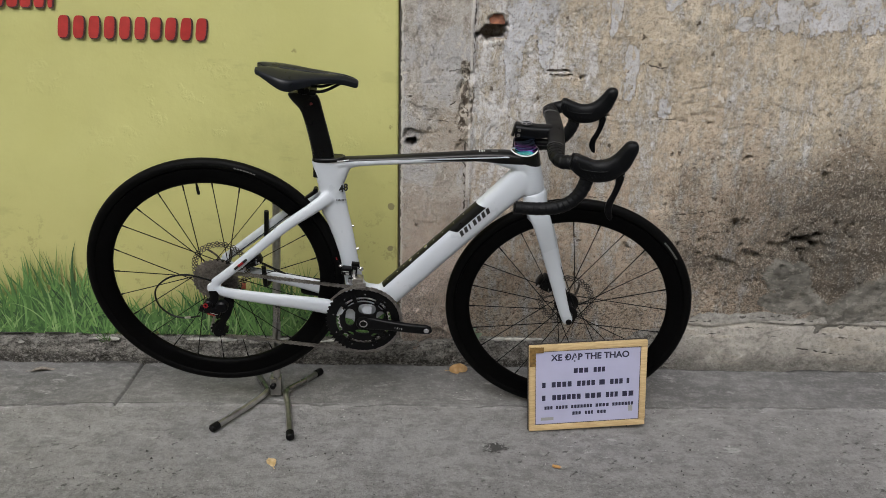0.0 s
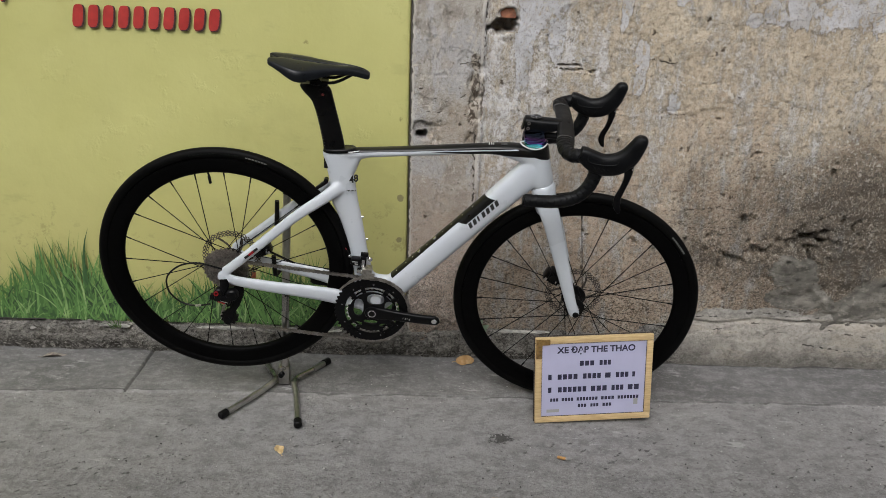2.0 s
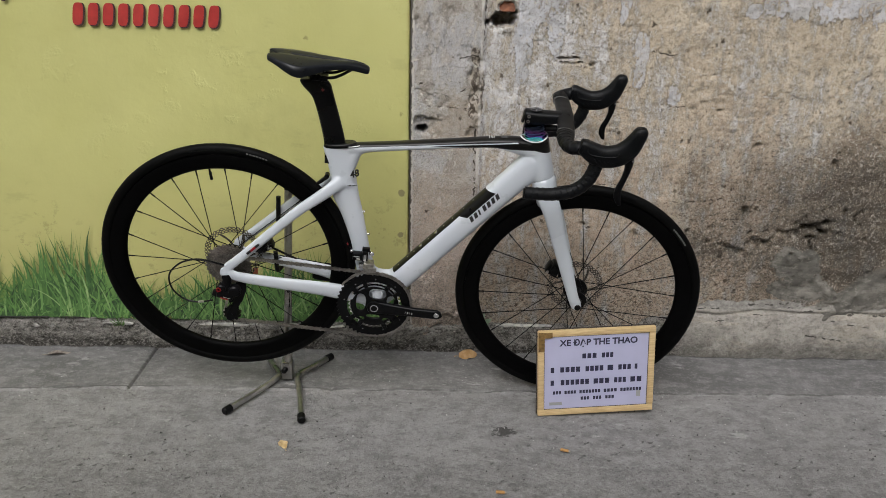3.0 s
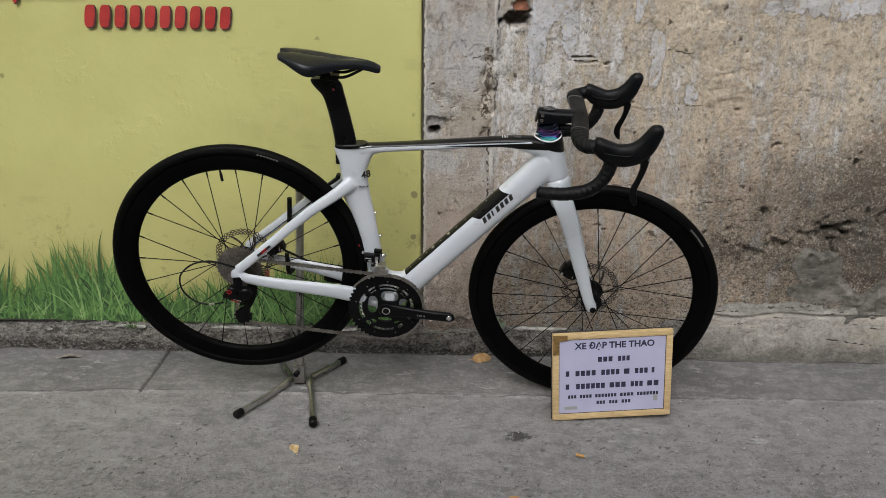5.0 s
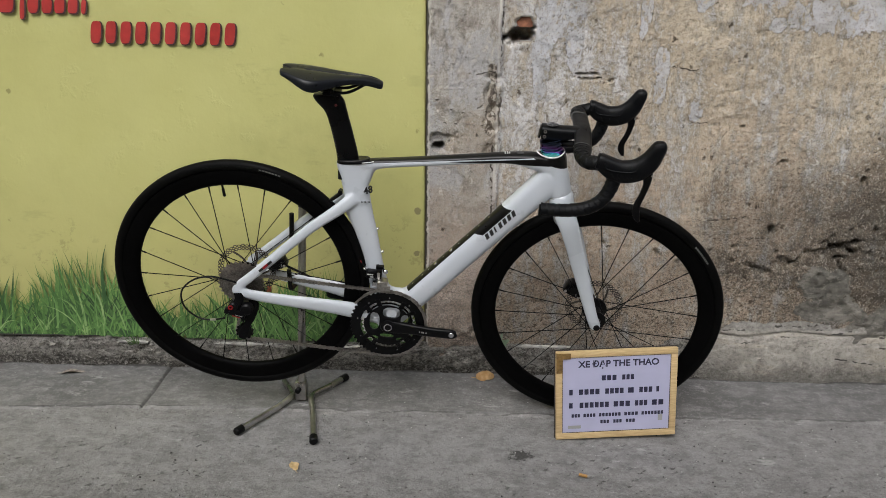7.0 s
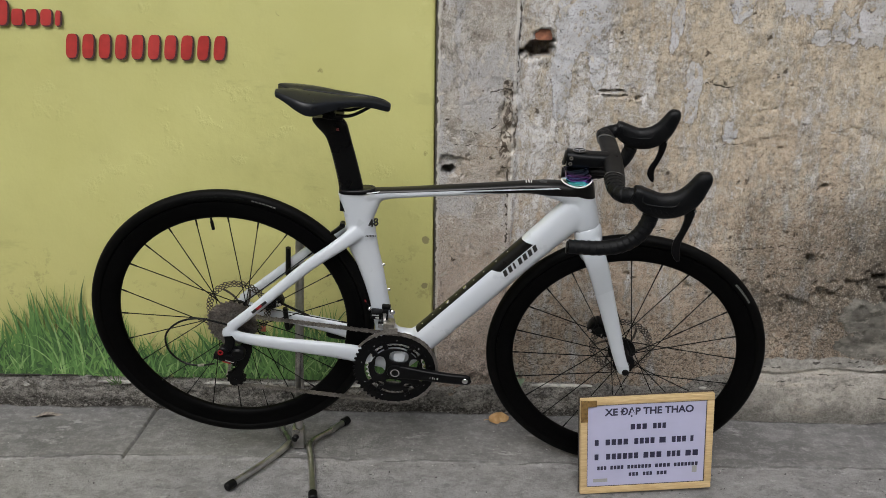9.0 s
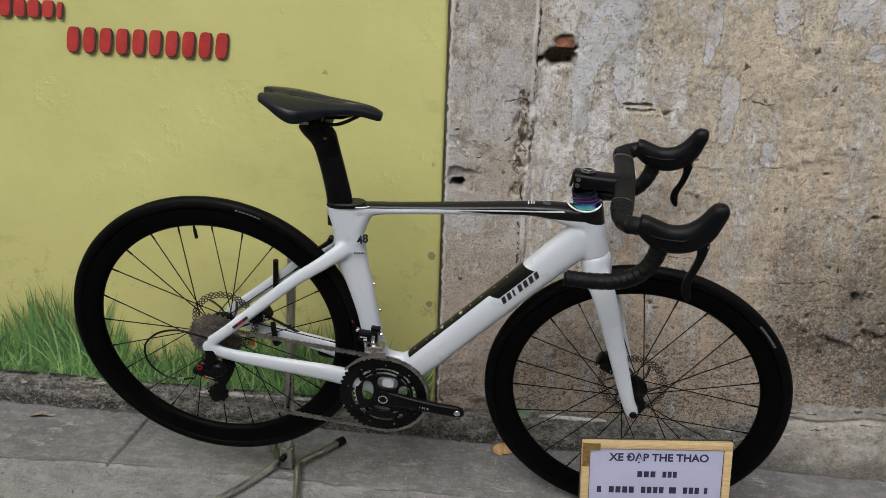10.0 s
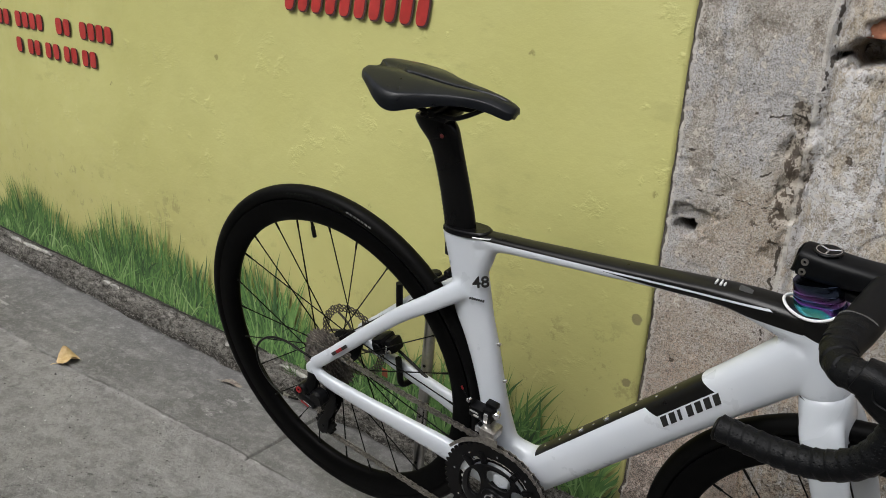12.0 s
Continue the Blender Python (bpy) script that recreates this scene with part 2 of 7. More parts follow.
def part(name, bm, material, parent=None, label="", smooth=True, angle=35.0):
    """Links a bmesh as one mesh object under a thing or a part."""
    bmesh.ops.recalc_face_normals(bm, faces=bm.faces[:])
    me = bpy.data.meshes.new(name)
    if smooth:
        lim = math.cos(radians(angle))
        for f in bm.faces:
            f.smooth = True
        for e in bm.edges:
            if len(e.link_faces) == 2 and e.link_faces[0].normal.dot(e.link_faces[1].normal) < lim:
                e.smooth = False
    bm.to_mesh(me)
    bm.free()
    me.materials.append(material)
    ob = new(name, me)
    if parent:
        ob.parent = parent
    if label:
        tagged(ob, label)
    return ob


def thing(name, label, category, at=None, group="", kind=""):
    ob = new(name)
    ob.empty_display_size = 0.05
    if at is not None:
        ob.matrix_basis = at
    return tagged(ob, label, category, group, kind)


def lettering(text, size, material, name, parent, m, thick=0.0004, bold=0.0):
    """Raised lettering in the built-in font, as a mesh, centred, in the plane m."""
    cu = bpy.data.curves.new(name, 'FONT')
    cu.body, cu.size, cu.align_x, cu.align_y, cu.extrude, cu.offset = text, size, 'CENTER', 'CENTER', thick, bold
    tmp = bpy.data.objects.new(name, cu)
    scene.collection.objects.link(tmp)
    dg = bpy.context.evaluated_depsgraph_get()
    me = bpy.data.meshes.new_from_object(tmp.evaluated_get(dg))
    bpy.data.objects.remove(tmp)
    me.materials.clear()
    me.materials.append(material)
    ob = new(name, me)
    ob.parent = parent
    ob.matrix_basis = m
    return ob


def vnoise(x, y, seed, scale):
    """Smooth value noise on arrays, about -1 to 1."""
    rng = np.random.RandomState(seed)
    g = rng.rand(128, 128) * 2 - 1
    x, y = x * scale + 1000.3, y * scale + 1000.7
    i, j = np.floor(x).astype(int), np.floor(y).astype(int)
    u, v = x - i, y - j
    u, v = u * u * (3 - 2 * u), v * v * (3 - 2 * v)
    a, b = g[i % 128, j % 128], g[(i + 1) % 128, j % 128]
    c, d = g[i % 128, (j + 1) % 128], g[(i + 1) % 128, (j + 1) % 128]
    return (a * (1 - u) + b * u) * (1 - v) + (c * (1 - u) + d * u) * v


def fbm(x, y, seed, scale, octaves=4):
    return sum(vnoise(x, y, seed + k, scale * 2 ** k) * 0.55 ** k for k in range(octaves))


def gmesh(name, verts, faces, material, smooth=True):
    me = bpy.data.meshes.new(name)
    me.from_pydata([tuple(v) for v in verts], [], faces)
    me.polygons.foreach_set("use_smooth", [smooth] * len(me.polygons))
    me.materials.append(material)
    me.update()
    return new(name, me)


def grid_faces(nx, ny, start=0):
    i, j = np.meshgrid(np.arange(nx - 1), np.arange(ny - 1), indexing='ij')
    a = (start + i * ny + j).ravel()
    return np.stack([a, a + ny, a + ny + 1, a + 1], 1).tolist()


# ---------------------------------------------------------------- the setting: walls, plinth, ground
WALL_Y, SEAM_X, RIGHT_END, LEFT_END = 0.316, -0.479, 14.0, -14.0


def streak_line(n, x, z, x0, z0, x1, z1, width, wob=0.012, upright=False):
    """Mask of one thin wavering line in the wall's plane from (x0, z0) to (x1, z1)."""
    if upright:
        x, z, x0, z0, x1, z1 = z, x, z0, x0, z1, x1
    k = (z1 - z0) / (x1 - x0)
    w = n.noise(38, 4, 0.6, (0, 0, 1) if upright else (1, 0, 0))
    mid = n.math('ADD', n.math('MULTIPLY', n.math('SUBTRACT', w, 0.5), wob * 2), n.math('ADD', n.math('MULTIPLY', n.math('SUBTRACT', x, x0), k), z0))
    off = n.math('ABSOLUTE', n.math('SUBTRACT', z, mid))
    half = n.step(n.noise(55, 4), 0.38, 0.66, -0.25 * width, width)
    mask = n.math('GREATER_THAN', half, off)
    return n.math('MULTIPLY', mask, n.math('MULTIPLY', n.math('GREATER_THAN', x, min(x0, x1)), n.math('LESS_THAN', x, max(x0, x1))))


def plaster_material():
    """Old lime plaster: cream and tan coats, pale lavender paint left in flakes, damp mould, patched cement."""
    m = mat("weathered_plaster", rough=0.92, Specular_IOR_Level=0.18)
    n = Net(m)
    x, y, z = n.xyz()
    add, mul, sub, top = (lambda a, b: n.math('ADD', a, b)), (lambda a, b: n.math('MULTIPLY', a, b)), (lambda a, b: n.math('SUBTRACT', a, b)), (lambda a, b: n.math('MAXIMUM', a, b))

    def round_to(cx, cz, rx, rz):
        dx, dz = n.math('DIVIDE', sub(x, cx), rx), n.math('DIVIDE', sub(z, cz), rz)
        return n.math('SQRT', add(mul(dx, dx), mul(dz, dz)))

    big, mid = n.noise(2.6, 5, 0.6), n.noise(13, 8, 0.66)
    fine, grain, tiny = n.noise(75, 7, 0.72), n.noise(260, 4, 0.66), n.noise(480, 3, 0.6)
    veins = n.noise(34, 9, 0.7, (1, 1, 0.75))
    run = n.noise(17, 8, 0.64, (1.5, 1, 0.28))
    low = add(z, mul(sub(big, 0.5), 0.7))
    # cream coat above, rosier and browner below
    col = n.mix(n.step(big, 0.36, 0.64), (0.52, 0.435, 0.328), (0.61, 0.525, 0.405))
    col = n.mix(n.step(low, 0.95, 0.5, 0, 0.7), col, (0.52, 0.395, 0.305))
    col = n.mix(n.step(mid, 0.52, 0.6, 0, 0.55), col, (0.6, 0.515, 0.405))
    col = n.mix(n.step(mid, 0.46, 0.38, 0, 0.3), col, (0.42, 0.335, 0.24))
    # broken skins of whitewash, thick towards the pier, edge shadows painted as dark lips
    near = n.step(add(x, mul(sub(mid, 0.5), 0.5)), 0.26, -0.16)
    veil = add(add(mul(veins, 0.45), mul(run, 0.55)), mul(near, n.step(z, 0.45, 0.85, 0.02, 0.085)))
    for at, shade, much in ((0.505, (0.47, 0.43, 0.375), 0.65), (0.548, (0.55, 0.53, 0.505), 0.8), (0.59, (0.64, 0.63, 0.63), 0.85)):
        lip_shade = mul(n.step(veil, at - 0.02, at - 0.004), n.step(veil, at + 0.004, at - 0.004))
        col = n.mix(mul(lip_shade, 0.55), col, (0.16, 0.12, 0.085))
        col = n.mix(mul(n.step(veil, at - 0.002, at + 0.006), much), col, shade)
    # grain of the mortar
    col = n.mix(mul(n.step(fine, 0.46, 0.41), 0.5), col, (0.2, 0.15, 0.1))
    col = n.mix(n.step(fine, 0.55, 0.59, 0, 0.55), col, (0.62, 0.56, 0.465))
    col = n.mix(mul(n.step(grain, 0.43, 0.385), 0.5), col, (0.15, 0.115, 0.08))
    col = n.mix(mul(n.step(grain, 0.59, 0.63), 0.45), col, (0.66, 0.61, 0.52))
    # pale lavender paint left in patches
    spread = None
    for p in ((-0.095, 1.15, 0.05, 0.09), (-0.062, 1.02, 0.02, 0.06), (0.192, 0.95, 0.022, 0.085), (0.135, 1.12, 0.018, 0.08), (0.3, 1.18, 0.03, 0.05), (0.43, 1.2, 0.034, 0.06), (0.49, 1.2, 0.03, 0.06), (0.505, 1.09, 0.02, 0.02), (-0.15, 1.0, 0.022, 0.13),
              (0.56, 1.11, 0.03, 0.045), (0.63, 1.13, 0.04, 0.06), (0.74, 1.12, 0.07, 0.05), (0.87, 1.12, 0.06, 0.06), (0.3, 0.845, 0.02, 0.032), (-0.41, 1.08, 0.03, 0.12)):
        one = round_to(*p)
        spread = one if spread is None else n.math('MINIMUM', spread, one)
    ragged = add(mul(sub(n.noise(22, 10, 0.68, (1.2, 1, 0.8)), 0.5), 2.6), mul(sub(n.noise(6.5, 6, 0.6, (1.5, 1, 0.5)), 0.5), 2.2))
    spread = add(spread, ragged)
    worn = mul(n.step(spread, 1.02, 0.98), sub(1.0, mul(n.step(veins, 0.44, 0.42), 0.9)))
    # edge shadow round each patch, put into the colour
    lip_shade = mul(n.step(spread, 1.16, 1.05), n.step(spread, 0.97, 1.03))
    col = n.mix(mul(lip_shade, 0.5), col, (0.17, 0.135, 0.1))
    col = n.mix(mul(worn, 0.82), col, n.mix(n.step(mid, 0.4, 0.6), (0.49, 0.485, 0.49), (0.585, 0.588, 0.62)))
    # the grey, sandy pier beside the yellow wall
    wig = mul(sub(n.noise(7, 6), 0.5), 0.02)
    pier = n.step(add(x, wig), -0.268, -0.271)
    pcol = n.mix(n.step(veins, 0.4, 0.6), (0.33, 0.292, 0.25), (0.5, 0.468, 0.425))
    pcol = n.mix(n.step(n.noise(9, 5, 0.6, (1.4, 1, 0.6)), 0.5, 0.56, 0, 0.75), pcol, (0.5, 0.5, 0.515))
    pcol = n.mix(n.step(n.noise(6, 5, 0.6), 0.52, 0.6, 0, 0.65), pcol, (0.4, 0.318, 0.235))
    pcol = n.mix(n.step(low, 0.7, 0.3, 0, 0.75), pcol, (0.58, 0.45, 0.37))
    pcol = n.mix(mul(n.step(tiny, 0.485, 0.44), 0.72), pcol, (0.13, 0.108, 0.085))
    pcol = n.mix(mul(n.step(grain, 0.54, 0.58), 0.65), pcol, (0.7, 0.675, 0.635))
    col = n.mix(mul(pier, 0.95), col, pcol)
    # crumbled brown core along the pier's broken arris
    core = add(round_to(-0.286, 0.845, 0.024, 0.115), mul(sub(n.noise(24, 8, 0.7), 0.5), 2.4))
    core = n.step(core, 0.95, 0.92)
    col = n.mix(mul(core, 0.9), col, n.mix(n.step(n.noise(85, 6, 0.7, (1, 1, 0.5)), 0.47, 0.53), (0.085, 0.065, 0.048), (0.45, 0.4, 0.335)))
    # soft damp and a fine pepper of mould, heavy low down
    r = add(round_to(1.12, 0.47, 0.66, 0.3), mul(sub(n.noise(5, 8, 0.66), 0.5), 1.2))
    u = add(round_to(0.42, 0.52, 0.09, 0.16), mul(sub(n.noise(8, 8, 0.66), 0.5), 1.8))
    w = add(round_to(0.62, 0.38, 0.3, 0.13), mul(sub(n.noise(9, 8, 0.68), 0.5), 2.0))
    mould = top(n.step(r, 1.5, 0.3), top(mul(n.step(u, 1.3, 0.3), 0.5), mul(n.step(w, 1.3, 0.4), 0.7)))
    foot = n.step(add(z, mul(sub(n.noise(6, 7, 0.65), 0.5), 0.55)), 0.56, 0.08)
    layers = n.noise(9, 7, 0.66, (0.5, 1, 2.6))
    field = add(add(mul(mould, 1.0), mul(foot, 0.5)), mul(n.step(run, 0.52, 0.66), n.step(low, 1.0, 0.5, 0.0, 0.25)))
    col = n.mix(n.math('MINIMUM', add(mul(mould, n.step(layers, 0.38, 0.6, 0.88, 0.6)), mul(foot, 0.14)), 0.9), col, (0.082, 0.074, 0.06))
    pepper = n.step(add(grain, mul(field, 0.13)), 0.6, 0.62)
    blot = mul(n.step(add(n.noise(150, 6, 0.7, (0.8, 1, 1.2)), add(mul(foot, 0.085), mul(mould, 0.07))), 0.615, 0.64), sub(1.0, mul(pier, 0.25)))
    col = n.mix(mul(pepper, 0.62), col, (0.07, 0.058, 0.045))
    col = n.mix(mul(blot, 0.66), col, (0.06, 0.048, 0.036))
    salt = n.step(add(n.noise(150, 5, 0.7, (1.1, 1, 0.9)), mul(n.math('MINIMUM', field, 1.0), 0.03)), 0.6, 0.63)
    col = n.mix(mul(salt, n.step(mould, 0.2, 0.9, 0.55, 0.5)), col, (0.57, 0.52, 0.45))
    # single flakes left standing, edge shade painted dark round each, and dark crumbs knocked out
    rag = mul(sub(fine, 0.5), 0.9)
    for scale, at, stretch in ((22, 0.655, (1, 1, 1.1)), (48, 0.63, (1.1, 1, 0.9)), (100, 0.615, (1, 1.2, 0.8))):
        isle = n.noise(scale, 5, 0.6, stretch, 0.6)
        high = mul(n.step(n.noise(4 + scale / 20, 3, 0.5, (1, 1.3, 1)), 0.42, 0.5), n.step(add(z, mul(x, -0.15)), 0.4, 0.65, 0.25, 0.9))
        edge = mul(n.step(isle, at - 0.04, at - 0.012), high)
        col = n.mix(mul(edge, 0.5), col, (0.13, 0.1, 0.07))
        chips = mul(n.step(isle, at - 0.008, at + 0.004), high)
        col = n.mix(mul(chips, 0.85), col, (0.64, 0.6, 0.53))
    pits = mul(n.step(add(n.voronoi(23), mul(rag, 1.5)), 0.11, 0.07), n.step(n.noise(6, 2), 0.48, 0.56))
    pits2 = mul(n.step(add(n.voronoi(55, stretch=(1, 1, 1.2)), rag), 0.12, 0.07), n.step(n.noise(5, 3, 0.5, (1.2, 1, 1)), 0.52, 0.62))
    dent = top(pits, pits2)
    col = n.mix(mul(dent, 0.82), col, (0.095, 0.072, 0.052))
    # cracks and scratches
    lines = None
    for a in ((0.314, 0.512, 0.49, 0.531, 0.0024), (0.49, 0.531, 0.53, 0.524, 0.0018), (0.555, 0.529, 0.621, 0.531, 0.0018), (0.327, 0.733, 0.372, 0.75, 0.0018), (0.372, 0.75, 0.4, 0.791, 0.0018),
              (0.215, 0.972, 0.303, 0.963, 0.0024), (-0.06, 0.951, 0.022, 0.952, 0.0042, 0.004), (-0.055, 0.94, 0.024, 0.938, 0.0036, 0.004), (-0.336, 0.946, -0.28, 0.951, 0.003),
              (-0.41, 0.846, -0.365, 0.832, 0.0022), (-0.365, 0.832, -0.315, 0.858, 0.0022), (-0.446, 0.804, -0.287, 0.797, 0.0018), (-0.474, 0.868, -0.43, 0.872, 0.003), (0.03, 0.575, 0.16, 0.57, 0.0018),
              (0.4, 0.462, 0.62, 0.468, 0.0016), (0.42, 0.44, 0.58, 0.445, 0.0014), (0.28, 0.81, 0.34, 0.816, 0.0014)):
        one = streak_line(n, x, z, *a)
        lines = one if lines is None else top(lines, one)
    split = top(streak_line(n, x, z, -0.262, 1.3, -0.267, 0.95, 0.0045, 0.006, True), streak_line(n, x, z, -0.284, 0.75, -0.278, 0.42, 0.0035, 0.02, True))
    lines = top(lines, split)
    col = n.mix(mul(lines, 0.88), col, (0.05, 0.04, 0.03))
    # pale arris of the pier and pale rim beside the yellow wall
    arris = n.step(n.math('ABSOLUTE', add(add(x, 0.2725), wig)), 0.0045, 0.002)
    col = n.mix(mul(mul(arris, n.step(z, 0.5, 0.65)), n.step(mid, 0.4, 0.52, 0.1, 0.7)), col, (0.62, 0.595, 0.55))
    torn = add(x, add(mul(sub(fine, 0.5), 0.014), mul(sub(n.noise(28, 5, 0.65, (0, 0, 1)), 0.5), 0.022)))
    col = n.mix(mul(n.step(torn, -0.466, -0.469), n.step(mid, 0.36, 0.5, 0.2, 0.7)), col, (0.58, 0.555, 0.5))
    # shadow line of the gap at the seam, put into the colour
    col = n.mix(mul(n.step(torn, -0.4725, -0.4745), 0.9), col, (0.06, 0.05, 0.038))
    # trowelled cement over the damp foot
    cem = n.step(add(sub(mul(x, 0.75), z), mul(mid, 0.1)), 0.5, 0.52)
    ragged = add(mul(sub(n.noise(11, 5), 0.5), 1.5), mul(sub(fine, 0.5), 0.9))
    upper = add(round_to(0.757, 0.318, 0.082, 0.058), ragged)
    lower = add(round_to(0.79, 0.232, 0.115, 0.05), ragged)
    cem = top(cem, n.step(n.math('MINIMUM', upper, lower), 1.0, 0.93))
    ccol = n.mix(n.step(n.noise(18, 7, 0.66, (1, 1, 2)), 0.38, 0.62), (0.125, 0.117, 0.102), (0.235, 0.22, 0.192))
    ccol = n.mix(n.step(n.noise(7, 4), 0.45, 0.6, 0, 0.6), ccol, (0.11, 0.104, 0.09))
    ccol = n.mix(n.step(fine, 0.56, 0.64, 0, 0.5), ccol, (0.1, 0.092, 0.08))
    ccol = n.mix(n.step(grain, 0.56, 0.64, 0, 0.4), ccol, (0.12, 0.11, 0.095))
    drawn = n.noise(30, 9, 0.74, (0.9, 1, 1.5))
    ccol = n.mix(n.step(drawn, 0.53, 0.6, 0, 0.55), ccol, (0.3, 0.28, 0.245))
    ccol = n.mix(n.step(drawn, 0.44, 0.37, 0, 0.6), ccol, (0.07, 0.064, 0.054))
    tears = n.step(n.math('ABSOLUTE', sub(n.noise(11, 4, 0.55, (0.8, 1, 1.4)), 0.5)), 0.022, 0.0)
    col = n.mix(cem, col, n.mix(mul(tears, 0.06), ccol, (0.06, 0.055, 0.047)))
    solid = sub(1.0, cem)
    h = add(mul(worn, 0.25), add(mul(mul(veil, 0.5), solid), mul(mul(add(fine, mul(grain, 0.7)), 0.6), add(mul(solid, 0.35), 0.65))))
    h = add(h, mul(mul(drawn, cem), 0.9))
    h = sub(h, add(mul(mul(dent, solid), 0.5), add(mul(lines, 0.6), add(mul(mul(tears, cem), 0.08), mul(mul(blot, solid), 0.25)))))
    return n.set(Base_Color=col, Normal=n.bump(h, 1.0, 0.008), Roughness=n.step(mid, 0.3, 0.7, 0.87, 0.97))


def banner_material():
    """Yellow paint over uneven plaster, with faint stains."""
    m = mat("yellow_painted_skin", rough=0.5)
    n = Net(m)
    n1, n2, n3 = n.noise(1.6, 4), n.noise(14, 6, 0.6), n.noise(60, 5, 0.6)
    col = n.mix(n.step(n1, 0.3, 0.7), (0.455, 0.443, 0.165), (0.515, 0.502, 0.2))
    col = n.mix(n.step(n.noise(5, 6, 0.6), 0.55, 0.75, 0, 0.3), col, (0.4, 0.39, 0.15))
    spots = n.math('MULTIPLY', n.step(n.voronoi(9), 0.1, 0.05), n.step(n3, 0.5, 0.6))
    col = n.mix(n.math('MULTIPLY', spots, 0.7), col, (0.2, 0.17, 0.06))
    zz = n.xyz()[2]
    mild = n.math('MULTIPLY', n.step(n.noise(20, 12, 0.75), 0.55, 0.62), n.step(n.math('ADD', zz, n.math('MULTIPLY', n.noise(3, 4), -0.9)), 0.1, -0.12))
    col = n.mix(n.math('MULTIPLY', mild, 0.55), col, (0.2, 0.17, 0.075))
    col = n.mix(n.step(n.noise(2.6, 8, 0.65), 0.5, 0.7, 0, 0.25), col, (0.36, 0.33, 0.12))
    smear = n.math('MULTIPLY', n.step(n.noise(9, 9, 0.7, (0.6, 1, 1.5)), 0.56, 0.66), n.step(n.noise(2.2, 3), 0.45, 0.6))
    col = n.mix(n.math('MULTIPLY', smear, 0.35), col, (0.3, 0.28, 0.11))
    # the lower wall's weaker skylight, painted in as a darker yellow
    col = n.mix(n.step(zz, 0.75, 0.3, 0, 0.35), col, (0.37, 0.335, 0.125))
    # two round mildew rings beside the pier
    for cx, cz, r in ((-0.502, 0.532, 0.011), (-0.504, 0.395, 0.009)):
        xx = n.xyz()[0]
        dx, dz = n.math('SUBTRACT', xx, cx), n.math('SUBTRACT', zz, cz)
        d = n.math('ADD', n.math('SQRT', n.math('ADD', n.math('MULTIPLY', dx, dx), n.math('MULTIPLY', dz, dz))), n.math('MULTIPLY', n.math('SUBTRACT', n3, 0.5), 0.012))
        col = n.mix(n.step(d, r * 1.15, r * 0.85, 0, 0.75), col, (0.16, 0.135, 0.075))
    lumps = n.math('MULTIPLY', n.step(n.noise(18, 5, 0.62), 0.55, 0.7), n.step(n.noise(4.5, 3), 0.5, 0.64))
    h = n.math('ADD', n.math('MULTIPLY', n2, 0.7), n.math('ADD', n.math('MULTIPLY', lumps, 0.35), n.math('MULTIPLY', n3, 0.12)))
    return n.set(Base_Color=col, Normal=n.bump(h, 0.58, 0.006), Roughness=n.step(n2, 0.3, 0.7, 0.42, 0.6))


